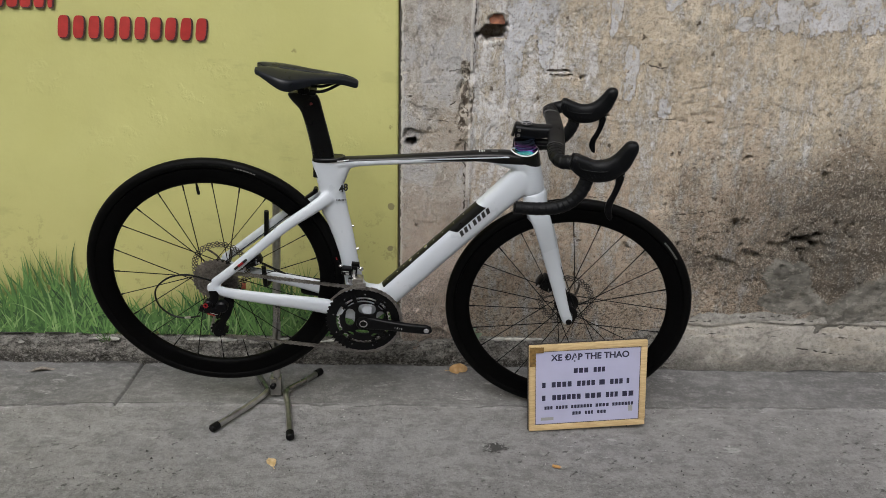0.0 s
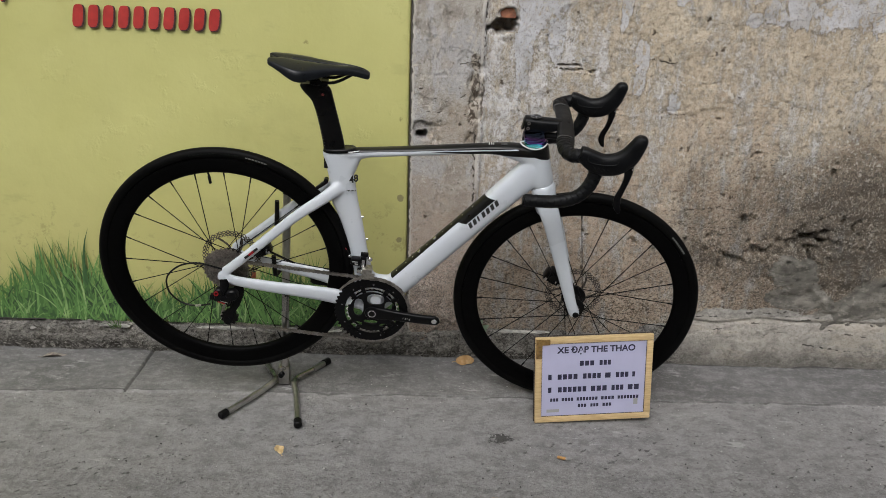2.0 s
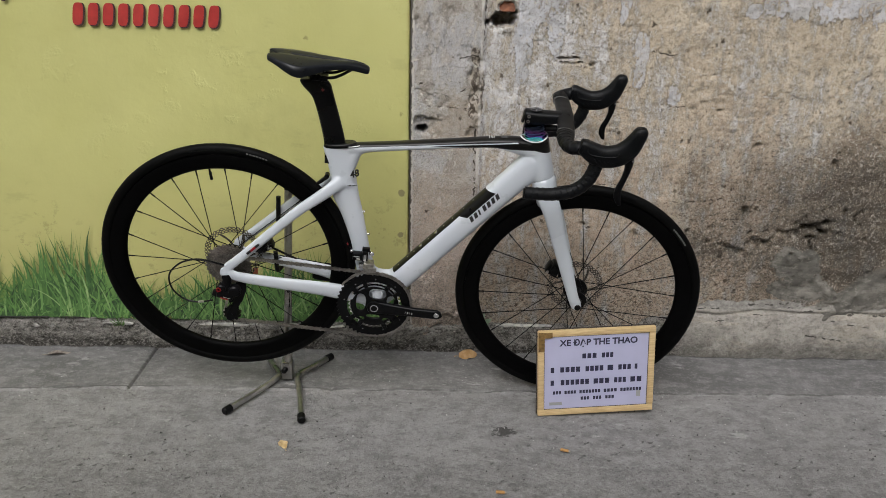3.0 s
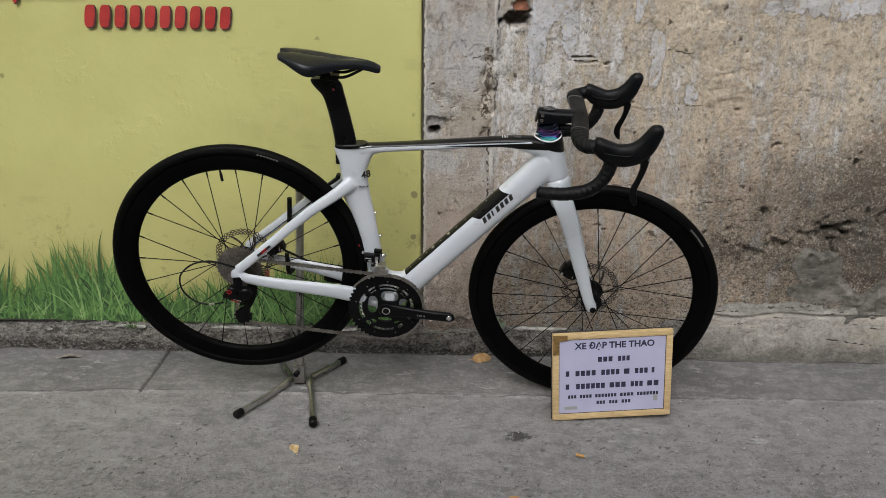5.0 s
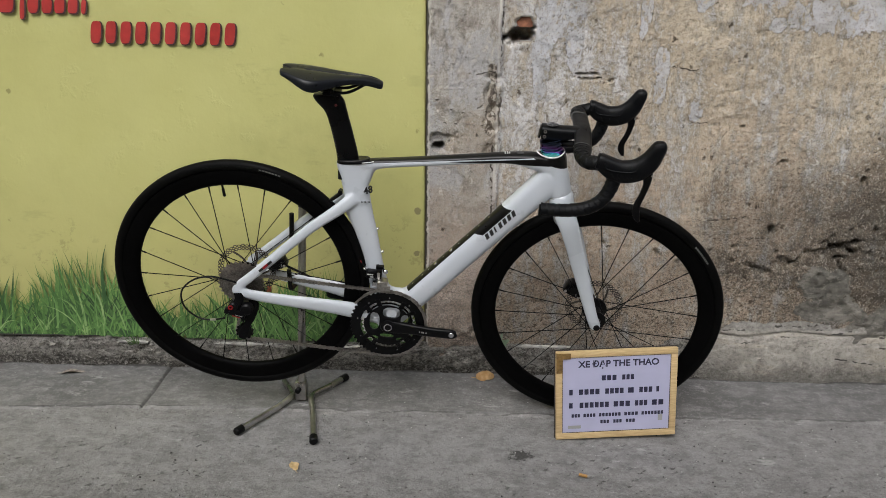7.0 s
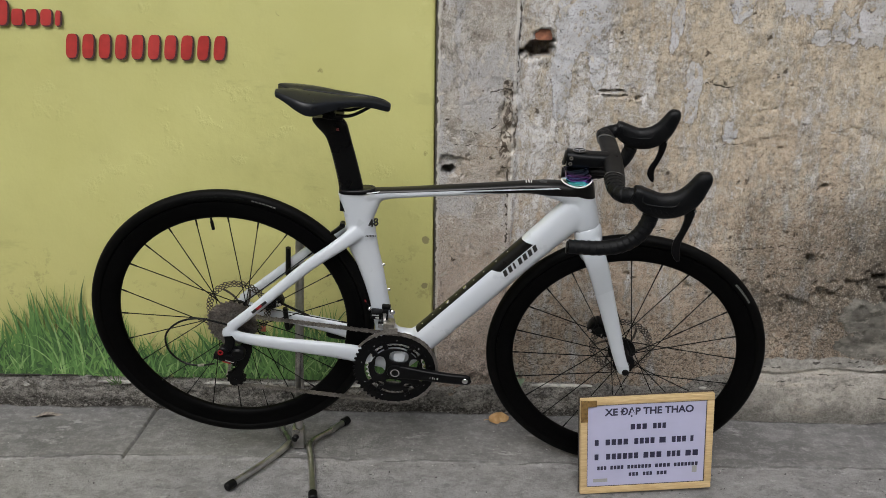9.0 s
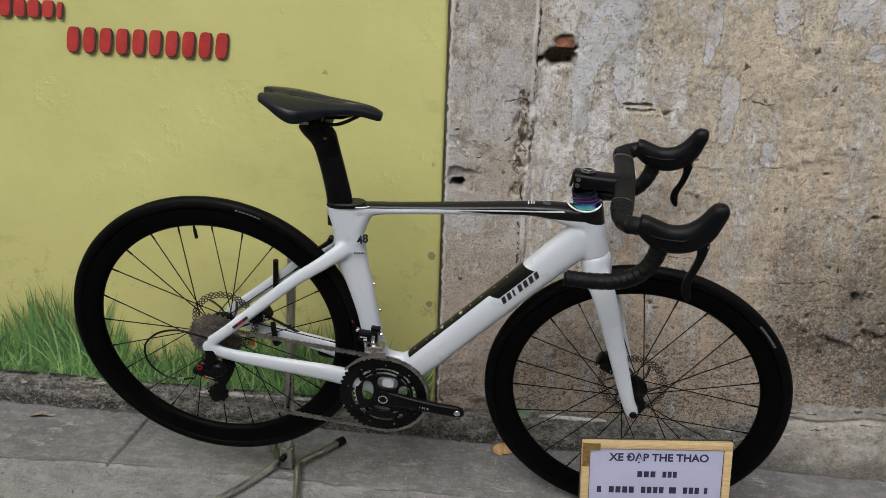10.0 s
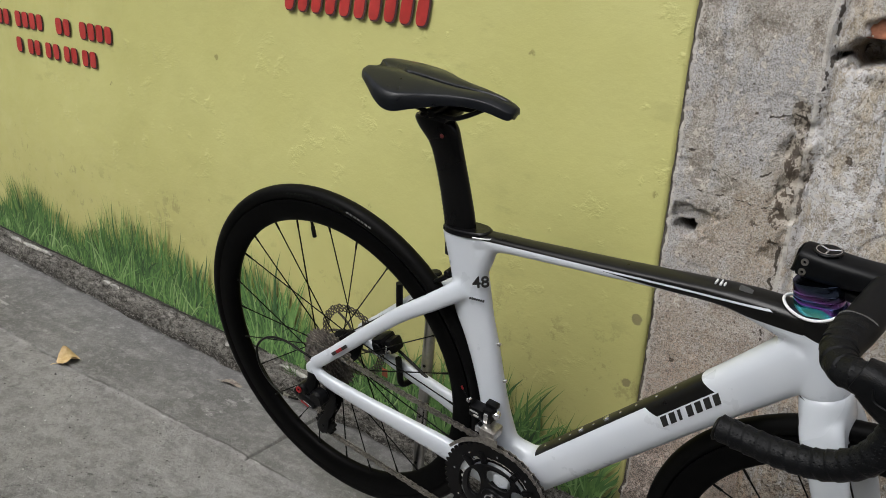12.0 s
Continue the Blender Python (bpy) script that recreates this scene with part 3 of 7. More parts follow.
def ground_material():
    """Worn alley concrete: a smooth strip along the wall, a rough lane before it."""
    m = mat("worn_concrete", rough=0.9, Specular_IOR_Level=0.25)
    n = Net(m)
    x, y, z = n.xyz()
    add, mul, sub, top = (lambda a, b: n.math('ADD', a, b)), (lambda a, b: n.math('MULTIPLY', a, b)), (lambda a, b: n.math('SUBTRACT', a, b)), (lambda a, b: n.math('MAXIMUM', a, b))
    big, mid, fine, grain = n.noise(2.2, 6, 0.6), n.noise(9, 9, 0.7), n.noise(75, 7, 0.72), n.noise(210, 4, 0.65)
    drag = n.noise(6, 9, 0.7, (0.6, 1.3, 1))
    edge = add(y, add(n.step(x, -1.15, -2.3, 0.0, 0.052), mul(sub(mid, 0.5), 0.02)))
    lane = n.step(edge, 0.044, 0.037)
    rough = n.mix(n.step(mid, 0.38, 0.62), (0.220, 0.214, 0.210), (0.292, 0.284, 0.279))
    rough = n.mix(n.step(drag, 0.52, 0.66, 0, 0.5), rough, (0.351, 0.341, 0.331))
    rough = n.mix(n.step(big, 0.42, 0.64, 0, 0.4), rough, (0.205, 0.200, 0.194))
    smooth = n.mix(n.step(big, 0.36, 0.64), (0.140, 0.137, 0.132), (0.201, 0.196, 0.191))
    smooth = n.mix(n.step(drag, 0.48, 0.66, 0, 0.6), smooth, (0.252, 0.246, 0.240))
    col = n.mix(lane, smooth, rough)
    # the lane's first course is trowelled smoother than the open lane, which is coarse
    coarse = mul(lane, n.step(add(y, mul(sub(mid, 0.5), 0.3)), -0.12, -0.42, 0.5, 1.0))
    amount = top(coarse, 0.62)
    mottle = n.noise(24, 8, 0.7, (0.8, 1.2, 1))
    col = n.mix(mul(n.step(mottle, 0.48, 0.42), 0.34), col, (0.117, 0.113, 0.110))
    col = n.mix(mul(n.step(mottle, 0.53, 0.58), 0.3), col, (0.336, 0.329, 0.322))
    col = n.mix(mul(n.step(fine, 0.46, 0.39), mul(amount, 0.4)), col, (0.103, 0.099, 0.096))
    col = n.mix(mul(n.step(fine, 0.55, 0.62), mul(amount, 0.4)), col, (0.421, 0.412, 0.405))
    col = n.mix(mul(n.step(grain, 0.42, 0.36), mul(amount, 0.45)), col, (0.093, 0.091, 0.088))
    col = n.mix(mul(n.step(grain, 0.6, 0.66), mul(amount, 0.4)), col, (0.439, 0.428, 0.419))
    # short dark chips lying slantwise, scattered over the lane, and bright specks
    rag = mul(sub(fine, 0.5), 1.0)
    turned = n.t.nodes.new("ShaderNodeMapping")
    turned.vector_type = 'TEXTURE'
    turned.inputs["Rotation"].default_value = (0, 0, radians(38))
    turned.inputs["Scale"].default_value = (2.0, 0.72, 1)
    n.put(turned.inputs[0], n.co)
    cells = n.t.nodes.new("ShaderNodeTexVoronoi")
    n.put(cells.inputs["Vector"], turned.outputs[0])
    cells.inputs["Scale"].default_value = 34
    chips = mul(n.step(add(cells.outputs["Distance"], mul(rag, 1.3)), 0.15, 0.1), n.step(n.noise(3.2, 3), 0.44, 0.56))
    chips = mul(chips, mul(n.step(lane, 0, 1, 0.12, 1.0), n.step(y, -0.02, -0.2, 0.25, 1.0)))
    small = mul(n.step(add(n.voronoi(80, stretch=(0.8, 1.1, 1)), mul(rag, 1.6)), 0.1, 0.05), n.step(n.noise(6, 3, 0.5, (1, 1.2, 1)), 0.46, 0.56))
    col = n.mix(mul(top(chips, mul(small, lane)), 0.7), col, (0.065, 0.063, 0.059))
    pale = mul(n.step(add(n.voronoi(41), mul(rag, 0.6)), 0.07, 0.04), n.step(n.noise(4, 3, 0.5, (1.2, 1, 1)), 0.5, 0.6))
    col = n.mix(mul(pale, 0.85), col, (0.571, 0.575, 0.555))
    scuff = mul(n.step(n.noise(14, 9, 0.72, (0.6, 1.5, 1)), 0.58, 0.64), n.step(n.noise(3, 3), 0.47, 0.58))
    col = n.mix(mul(scuff, 0.6), col, (0.439, 0.428, 0.415))
    # a darker, broken line where strip and lane meet
    seam = n.step(n.math('ABSOLUTE', sub(edge, 0.0415)), 0.0035, 0.0012)
    col = n.mix(mul(mul(seam, n.step(n.noise(11, 4), 0.42, 0.55)), 0.6), col, (0.065, 0.062, 0.057))
    # a dark band along the plinth's foot
    foot_band = add(add(y, mul(sub(mid, 0.5), 0.04)), n.step(x, 0.28, 0.5, 0.0, 0.017))
    col = n.mix(n.step(foot_band, 0.276, 0.288, 0, 0.75), col, (0.038, 0.034, 0.030))
    # one dark oil stain on the lane
    sx, sy = n.math('DIVIDE', add(x, 0.2), 0.036), n.math('DIVIDE', add(y, 0.165), 0.026)
    s = add(n.math('SQRT', add(mul(sx, sx), mul(sy, sy))), mul(sub(fine, 0.5), 4.5))
    col = n.mix(n.step(s, 1.1, 0.5, 0, 0.8), col, (0.028, 0.026, 0.024))
    h = add(mul(fine, mul(amount, 0.9)), add(mul(grain, mul(amount, 0.45)), mul(mid, 0.6)))
    h = sub(h, mul(top(chips, small), 0.5))
    return n.set(Base_Color=col, Normal=n.bump(h, 1.0, 0.008), Roughness=n.step(mid, 0.3, 0.7, 0.8, 0.95))


def plinth_material():
    """Crumbling dark cement on the left, a paler trowelled fillet to the right."""
    m = mat("stained_cement", rough=0.93, Specular_IOR_Level=0.18)
    n = Net(m)
    x, y, z = n.xyz()
    add, mul, sub, top = (lambda a, b: n.math('ADD', a, b)), (lambda a, b: n.math('MULTIPLY', a, b)), (lambda a, b: n.math('SUBTRACT', a, b)), (lambda a, b: n.math('MAXIMUM', a, b))
    big, mid, fine, grain = n.noise(4, 8, 0.68), n.noise(15, 10, 0.72), n.noise(120, 7, 0.74, (0.8, 1, 1.2)), n.noise(300, 4, 0.65)
    lay = n.noise(7, 10, 0.7, (0.5, 1, 3.2))
    dark = n.mix(n.step(mid, 0.4, 0.6), (0.205, 0.193, 0.173), (0.33, 0.312, 0.283))
    dark = n.mix(n.step(lay, 0.5, 0.62, 0, 0.6), dark, (0.38, 0.36, 0.328))
    # darker towards the bottom
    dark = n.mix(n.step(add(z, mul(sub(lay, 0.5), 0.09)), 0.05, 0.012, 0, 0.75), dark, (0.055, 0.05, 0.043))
    dark = n.mix(n.step(n.noise(10, 6, 0.66), 0.56, 0.68, 0, 0.5), dark, (0.1, 0.085, 0.068))
    pale = n.mix(n.step(mid, 0.4, 0.6), (0.36, 0.335, 0.297), (0.44, 0.412, 0.368))
    pale = n.mix(n.step(lay, 0.5, 0.58, 0, 0.6), pale, (0.5, 0.45, 0.375))
    # the fillet too is darker towards the bottom
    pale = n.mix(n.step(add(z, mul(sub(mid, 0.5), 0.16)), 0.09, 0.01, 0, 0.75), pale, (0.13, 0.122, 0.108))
    pale = n.mix(mul(n.step(add(z, mul(sub(lay, 0.5), 0.08)), 0.158, 0.172), 0.8), pale, n.mix(n.step(mid, 0.4, 0.6), (0.17, 0.162, 0.147), (0.3, 0.287, 0.262)))
    right = n.step(add(x, mul(sub(big, 0.5), 0.3)), 0.32, 0.46)
    col = n.mix(right, dark, pale)
    amount = n.step(right, 0, 1, 0.95, 0.34)
    rock = n.noise(48, 7, 0.7, (0.7, 1, 1.3))
    col = n.mix(mul(n.step(rock, 0.45, 0.4), mul(amount, 0.6)), col, (0.03, 0.026, 0.021))
    col = n.mix(mul(n.step(rock, 0.55, 0.58), mul(amount, 0.6)), col, (0.4, 0.378, 0.34))
    col = n.mix(mul(n.step(fine, 0.46, 0.43), mul(amount, 0.62)), col, (0.03, 0.027, 0.022))
    col = n.mix(mul(n.step(fine, 0.55, 0.575), mul(amount, 0.75)), col, (0.43, 0.41, 0.37))
    col = n.mix(mul(n.step(grain, 0.43, 0.36), mul(amount, 0.75)), col, (0.03, 0.027, 0.023))
    col = n.mix(mul(n.step(grain, 0.6, 0.66), mul(amount, 0.7)), col, (0.46, 0.44, 0.4))
    # trowel tears in the fillet
    tear = None
    for a in ((0.4, 0.164, 0.53, 0.168, 0.0022), (0.46, 0.197, 0.57, 0.19, 0.0022), (0.625, 0.175, 0.765, 0.183, 0.0028), (0.75, 0.172, 0.85, 0.181, 0.0025), (0.86, 0.19, 1.1, 0.176, 0.0035),
              (0.5, 0.125, 0.56, 0.135, 0.0018), (0.68, 0.11, 0.78, 0.135, 0.002), (0.82, 0.08, 0.98, 0.06, 0.003), (0.9, 0.13, 1.02, 0.115, 0.0025), (0.63, 0.153, 0.69, 0.148, 0.0022), (0.8, 0.155, 0.87, 0.165, 0.003), (0.93, 0.155, 1.08, 0.15, 0.003)):
        one = streak_line(n, x, z, *a, 0.007)
        tear = one if tear is None else top(tear, one)
    col = n.mix(mul(tear, 0.85), col, (0.045, 0.04, 0.034))
    h = add(mul(mid, 1.5), mul(add(mul(fine, 1.3), mul(grain, 0.5)), amount))
    h = sub(h, mul(tear, 0.6))
    return n.set(Base_Color=col, Normal=n.bump(h, 1.0, 0.012))


PLASTER, BANNER, GROUND, PLINTH = plaster_material(), banner_material(), ground_material(), plinth_material()
FAR_PLASTER = speckled("plain_alley_plaster", (0.45, 0.43, 0.4), 0.9, amount=0.2, scale=6, bump=0.4, dist=0.004)
BRICK = speckled("broken_red_brick", (0.4, 0.165, 0.095), 0.9, amount=0.4, scale=90, bump=0.6, dist=0.002)


def smoothstep(v, lo, hi):
    t = np.clip((v - lo) / (hi - lo), 0, 1)
    return t * t * (3 - 2 * t)


def relief(x, z):
    """How far the old plaster stands out of the wall's plane, in metres."""
    h = 0.004 * fbm(x, z, 11, 3.0, 4) + 0.0016 * fbm(x, z, 21, 22, 3)
    h -= 0.0028 * smoothstep(fbm(x, z, 31, 7.5, 4), 0.12, 0.2)
    h -= 0.0025 * smoothstep(fbm(x, z, 41, 16, 4), 0.4, 0.5)
    # the pier and the crack along it
    line = -0.268 + 0.01 * vnoise(x * 0, z, 51, 4.0) + 0.006 * vnoise(x * 0, z, 52, 19.0)
    wide = 0.004 + 0.008 * smoothstep(vnoise(x * 0, z, 53, 4.3), 0.0, 0.5)
    h += 0.009 * smoothstep(line - x, -0.0035, 0.0035)
    h -= (0.009 + 0.006 * fbm(x, z, 54, 35, 3)) * smoothstep(np.sqrt(((x + 0.286) / 0.024) ** 2 + ((z - 0.845) / 0.115) ** 2) + 0.6 * fbm(x, z, 55, 24, 4), 1.0, 0.75)
    h -= 0.006 * np.exp(-((x - line) / wide) ** 2) * smoothstep(z, 0.55, 0.7)
    h -= 0.006 * np.exp(-((x - line) / wide) ** 2)
    jag = 1 + 0.3 * fbm(x, z, 61, 55, 3)
    # broken holes: place, half width, half height, depth
    for cx, cz, a, b, d in ((-0.216, 1.056, 0.036, 0.021, 0.1), (-0.232, 1.046, 0.03, 0.02, 0.014), (-0.206, 1.089, 0.025, 0.017, 0.016), (-0.447, 0.732, 0.019, 0.011, 0.08), (-0.435, 0.748, 0.036, 0.026, 0.014),
                            (0.065, 0.441, 0.016, 0.006, 0.012), (0.227, 0.416, 0.008, 0.012, 0.012), (0.56, 0.357, 0.045, 0.018, 0.014), (0.62, 0.377, 0.03, 0.024, 0.016), (0.566, 0.499, 0.009, 0.01, 0.03),
                            (0.795, 0.441, 0.04, 0.013, 0.022), (0.74, 0.425, 0.05, 0.014, 0.012), (0.85, 0.41, 0.04, 0.035, 0.01), (0.824, 0.647, 0.007, 0.012, 0.03), (0.576, 0.706, 0.008, 0.006, 0.02), (-0.009, 0.947, 0.035, 0.004, 0.008),
                            (0.0, 0.935, 0.03, 0.003, 0.008), (-0.42, 0.3, 0.03, 0.05, 0.008), (0.4, 0.6, 0.006, 0.006, 0.008)):
        q = np.sqrt(((x - cx) / a) ** 2 + ((z - cz) / b) ** 2) * (jag if cx < 0 else 2.2 * jag - 1.2)
        h -= d * smoothstep(q, 1.15, 0.8)
    h += (0.016 + 0.006 * fbm(x, z, 77, 30, 3)) * smoothstep(np.sqrt(((x + 0.415) / 0.06) ** 2 + ((z - 0.12) / 0.055) ** 2) + 0.5 * fbm(x, z, 78, 22, 3), 1.05, 0.8)
    # trowelled cement patches stand proud
    q = np.sqrt(((x + 0.35 * z - 0.863) / 0.09) ** 2 + ((z - 0.3) / 0.078) ** 2) + 0.3 * fbm(x, z, 71, 9, 3)
    cem = smoothstep(q, 1.1, 0.95)
    bend = z - 0.31 - 0.35 * np.abs(x - 0.735) + 0.012 * fbm(x, z, 73, 12, 2)
    h += cem * (0.007 + 0.006 * smoothstep(bend, -0.004, 0.01) * smoothstep(bend, 0.07, 0.02) + 0.0025 * fbm(x, z, 74, 22, 3))
    h += 0.01 * smoothstep(np.sqrt(((x - 0.9) / 0.035) ** 2 + ((z - 0.215) / 0.03) ** 2) + 0.4 * fbm(x, z, 75, 25, 2), 1.0, 0.7)
    q = 0.75 * x - z + 0.08 * fbm(x, z, 72, 8, 3)
    h += (0.018 + 0.004 * fbm(x, z, 76, 26, 3)) * smoothstep(q, 0.49, 0.54)
    h -= 0.008 * smoothstep(x + 0.005 * fbm(x * 0, z, 79, 26, 3), SEAM_X + 0.007, SEAM_X + 0.003)
    return h


def faced_wall(name, xs, zs, front, back, depth, material, label):
    """A wall with a relief on its face, closed by a back and sides."""
    X, Z = np.meshgrid(xs, zs, indexing='ij')
    Y = front - depth(X, Z)
    v = np.stack([X.ravel(), Y.ravel(), Z.ravel()], 1)
    nx, nz = len(xs), len(zs)
    f = [q[::1] for q in grid_faces(nx, nz)]
    rim = [i * nz for i in range(nx)] + [(nx - 1) * nz + j for j in range(1, nz)] + [i * nz + nz - 1 for i in range(nx - 2, -1, -1)] + [j for j in range(nz - 2, 0, -1)]
    b0 = len(v)
    v = np.vstack([v, [(v[r][0], back, v[r][2]) for r in rim]])
    k = len(rim)
    for i in range(k):
        f.append([rim[(i + 1) % k], rim[i], b0 + i, b0 + (i + 1) % k])
    f.append([b0 + i for i in range(k)])
    return tagged(gmesh(name, v, f, material), label, "wall", kind="structure")


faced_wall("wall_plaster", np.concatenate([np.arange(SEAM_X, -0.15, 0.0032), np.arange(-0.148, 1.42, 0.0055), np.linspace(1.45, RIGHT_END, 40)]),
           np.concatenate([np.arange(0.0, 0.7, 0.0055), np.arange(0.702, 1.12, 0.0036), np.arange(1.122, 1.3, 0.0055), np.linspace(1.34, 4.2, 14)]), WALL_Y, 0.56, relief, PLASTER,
           "old cream plaster wall with peeling pale paint, mould and cracks")
faced_wall("wall_yellow", np.concatenate([np.linspace(LEFT_END, -3.3, 24), np.arange(-3.26, SEAM_X - 0.003, 0.016), [SEAM_X - 0.003]]),
           np.concatenate([np.arange(0.09, 1.34, 0.016), np.linspace(1.36, 4.2, 12)]), WALL_Y + 0.002, 0.56,
           lambda x, z: 0.003 * fbm(x, z, 81, 2.5, 3) + 0.0008 * fbm(x, z, 91, 14, 3) + 0.0005 * smoothstep(fbm(x, z, 95, 24, 3), 0.35, 0.8) * smoothstep(fbm(x, z, 96, 4, 2), 0.0, 0.4),
           BANNER, "yellow painted wall with a printed strip of grass along its foot")

bm = bmesh.new()
box(bm, (-0.232, 0.3305, 1.074), (-0.18, 0.42, 1.112), 0.003)
part("brick", bm, BRICK, bpy.data.objects["wall_plaster"], "broken red brick end inside a hole")

# unseen wall, added to close the alley; its height shapes the skylight
bm = bmesh.new()
box(bm, (LEFT_END, -3.6, -0.05), (RIGHT_END, -3.4, 2.7))
tagged(part("unseen_wall_opposite", bm, FAR_PLASTER), "plain unseen wall added behind the camera to close the alley", "wall", kind="structure")

# the plinth along the wall's foot, which grows into a cement fillet beyond the front wheel
px = np.concatenate([np.linspace(LEFT_END, -3.3, 24), np.arange(-3.26, 1.45, 0.0055), np.linspace(1.5, RIGHT_END, 24)])
s = np.linspace(0, 1, 40)
PX, S = np.meshgrid(px, s, indexing='ij')
lowy, lowz = np.interp(S, (0, 0.3, 0.52, 0.62, 1), (0.287, 0.29, 0.293, 0.3, 0.335)), np.interp(S, (0, 0.3, 0.52, 0.62, 1), (-0.01, 0.05, 0.076, 0.085, 0.1))
hiy, hiz = np.interp(S, (0, 0.25, 0.5, 0.75, 1), (0.27, 0.275, 0.281, 0.295, 0.336)), np.interp(S, (0, 0.25, 0.5, 0.75, 1), (-0.01, 0.065, 0.12, 0.165, 0.208))
k = smoothstep(PX + 0.06 * vnoise(PX, S, 5, 6), 0.28, 0.5)
lump = 0.006 * fbm(PX, S * 0.14, 101, 9, 4) * (1 + 0.4 * k) + (1 - 0.7 * k) * (0.0075 * fbm(PX, S * 0.14, 111, 45, 4) + 0.0035 * fbm(PX, S * 0.14, 112, 110, 2)) * (0.25 + 0.75 * smoothstep(S, 0.02, 0.25))
crease = 0.011 * k * smoothstep(np.abs(S - 0.72 + 0.12 * vnoise(PX, S * 0, 7, 7)), 0.035, 0.0)
PY = lowy * (1 - k) + hiy * k - lump + crease
PZ = lowz * (1 - k) + hiz * k + 0.4 * lump
PZ[:, 0] = -0.01
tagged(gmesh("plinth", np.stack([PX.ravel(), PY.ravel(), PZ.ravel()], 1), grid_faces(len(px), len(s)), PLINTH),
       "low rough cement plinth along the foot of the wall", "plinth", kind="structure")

# pale worn edging along the plinth's top edge, in broken lengths
EDGING = speckled("pale_edging_mortar", (0.48, 0.465, 0.425), 0.9, amount=0.45, scale=55, bump=0.7)
for a, b, rise in ((-2.9, -2.62, 0), (-2.3, -2.21, 0), (-1.693, -1.66, -0.009), (-1.634, -1.617, -0.008), (-1.598, -1.583, -0.006), (-1.463, -1.366, 0), (-1.15, -0.995, 0.001), (-0.985, -0.8, 0.002), (-0.79, -0.684, 0.001), (-0.186, -0.01, 0.0085), (0.304, 0.33, 0.012)):
    bm = bmesh.new()
    xs = np.linspace(a, b, max(7, int((b - a) / 0.01)))
    w = np.clip(0.0052 + 0.0035 * vnoise(xs, xs * 0, 121, 34), 0.0016, 1) * np.clip(1 - np.abs(2 * (xs - a) / (b - a) - 1) ** 5, 0.05, 1) ** 0.5
    zc = 0.0825 + rise + 0.0035 * vnoise(xs, xs * 0, 122, 17)
    sweep(bm, np.stack([xs, 0.2965 + 0.8 * max(0.0, rise) + 0.6 * min(0.0, rise) + 0 * xs, zc, w, 0.006 + 0 * w], 1), (0, 1, 0), 8, 3.0)
    part("edging_strip", bm, EDGING, bpy.data.objects["plinth"])

# ground: one sheet, fine where the camera passes
gx = np.concatenate([-np.geomspace(60, 2.9, 26), np.arange(-2.85, -1.33, 0.014), np.arange(-1.325, -1.265, 0.003), np.arange(-1.26, 1.5, 0.014), np.geomspace(1.55, 60, 26)])
gy = np.concatenate([-np.geomspace(40, 1.3, 26), np.arange(-1.28, -0.021, 0.012), np.arange(-0.02, 0.06, 0.0035), np.arange(0.065, 0.34, 0.012), np.linspace(0.36, 0.5, 4), np.geomspace(0.8, 40, 20)])
GX, GY = np.meshgrid(gx, gy, indexing='ij')
near = (np.abs(GX + 0.6) < 2.6) & (GY > -1.4)
strip = smoothstep(GY + 0.052 * smoothstep(GX, -1.15, -2.3) + 0.006 * vnoise(GX, GY, 131, 9) + 0.004 * vnoise(GX, GY, 132, 40), 0.036, 0.043)
GZ = -0.0025 + 0.006 * strip + (0.0014 * fbm(GX, GY, 133, 6, 3) + 0.0012 * (1 - strip) * fbm(GX, GY, 134, 26, 3)) * near
GZ -= 0.012 * strip * np.exp(-((GX + 1.2955 + 0.004 * vnoise(GX * 0, GY, 136, 12) - 0.015 * (GY - 0.13)) / 0.0035) ** 2)
tagged(gmesh("ground", np.stack([GX.ravel(), GY.ravel(), GZ.ravel()], 1), grid_faces(len(gx), len(gy)), GROUND),
       "worn grey concrete alley floor with a smoother strip by the wall", "ground", kind="structure")


# ---------------------------------------------------------------- what is printed and painted on the yellow wall
def grass_material(name, dark, mid, light):
    m = mat(name, mid, 0.6)
    n = Net(m)
    rnd = n.t.nodes.new("ShaderNodeNewGeometry").outputs["Random Per Island"]
    c = n.mix(n.step(rnd, 0.0, 0.55), dark, mid)
    c = n.mix(n.step(rnd, 0.5, 1.0), c, light)
    n.set(Base_Color=n.mix(n.step(n.noise(45, 4), 0.3, 0.7, 0, 0.4), c, dark))
    return m


GRASS_X = (-3.6, -2.98, -2.79, -2.71, -2.61, -2.49, -2.38, -2.26, -2.17, -2.03, -1.94, -1.9, -1.83, -1.77, -1.71, -1.63, -1.57, -1.48, -1.44, -1.37, -1.29, -1.2, -1.1, -1.03, -0.95, -0.87, -0.8, -0.74, -0.66, -0.59, -0.53, -0.48)
GRASS_TOP = (0.2, 0.14, 0.25, 0.24, 0.21, 0.13, 0.17, 0.28, 0.27, 0.26, 0.28, 0.22, 0.23, 0.19, 0.17, 0.27, 0.26, 0.3, 0.24, 0.17, 0.13, 0.12, 0.2, 0.23, 0.2, 0.25, 0.28, 0.25, 0.17, 0.17, 0.13, 0.1)


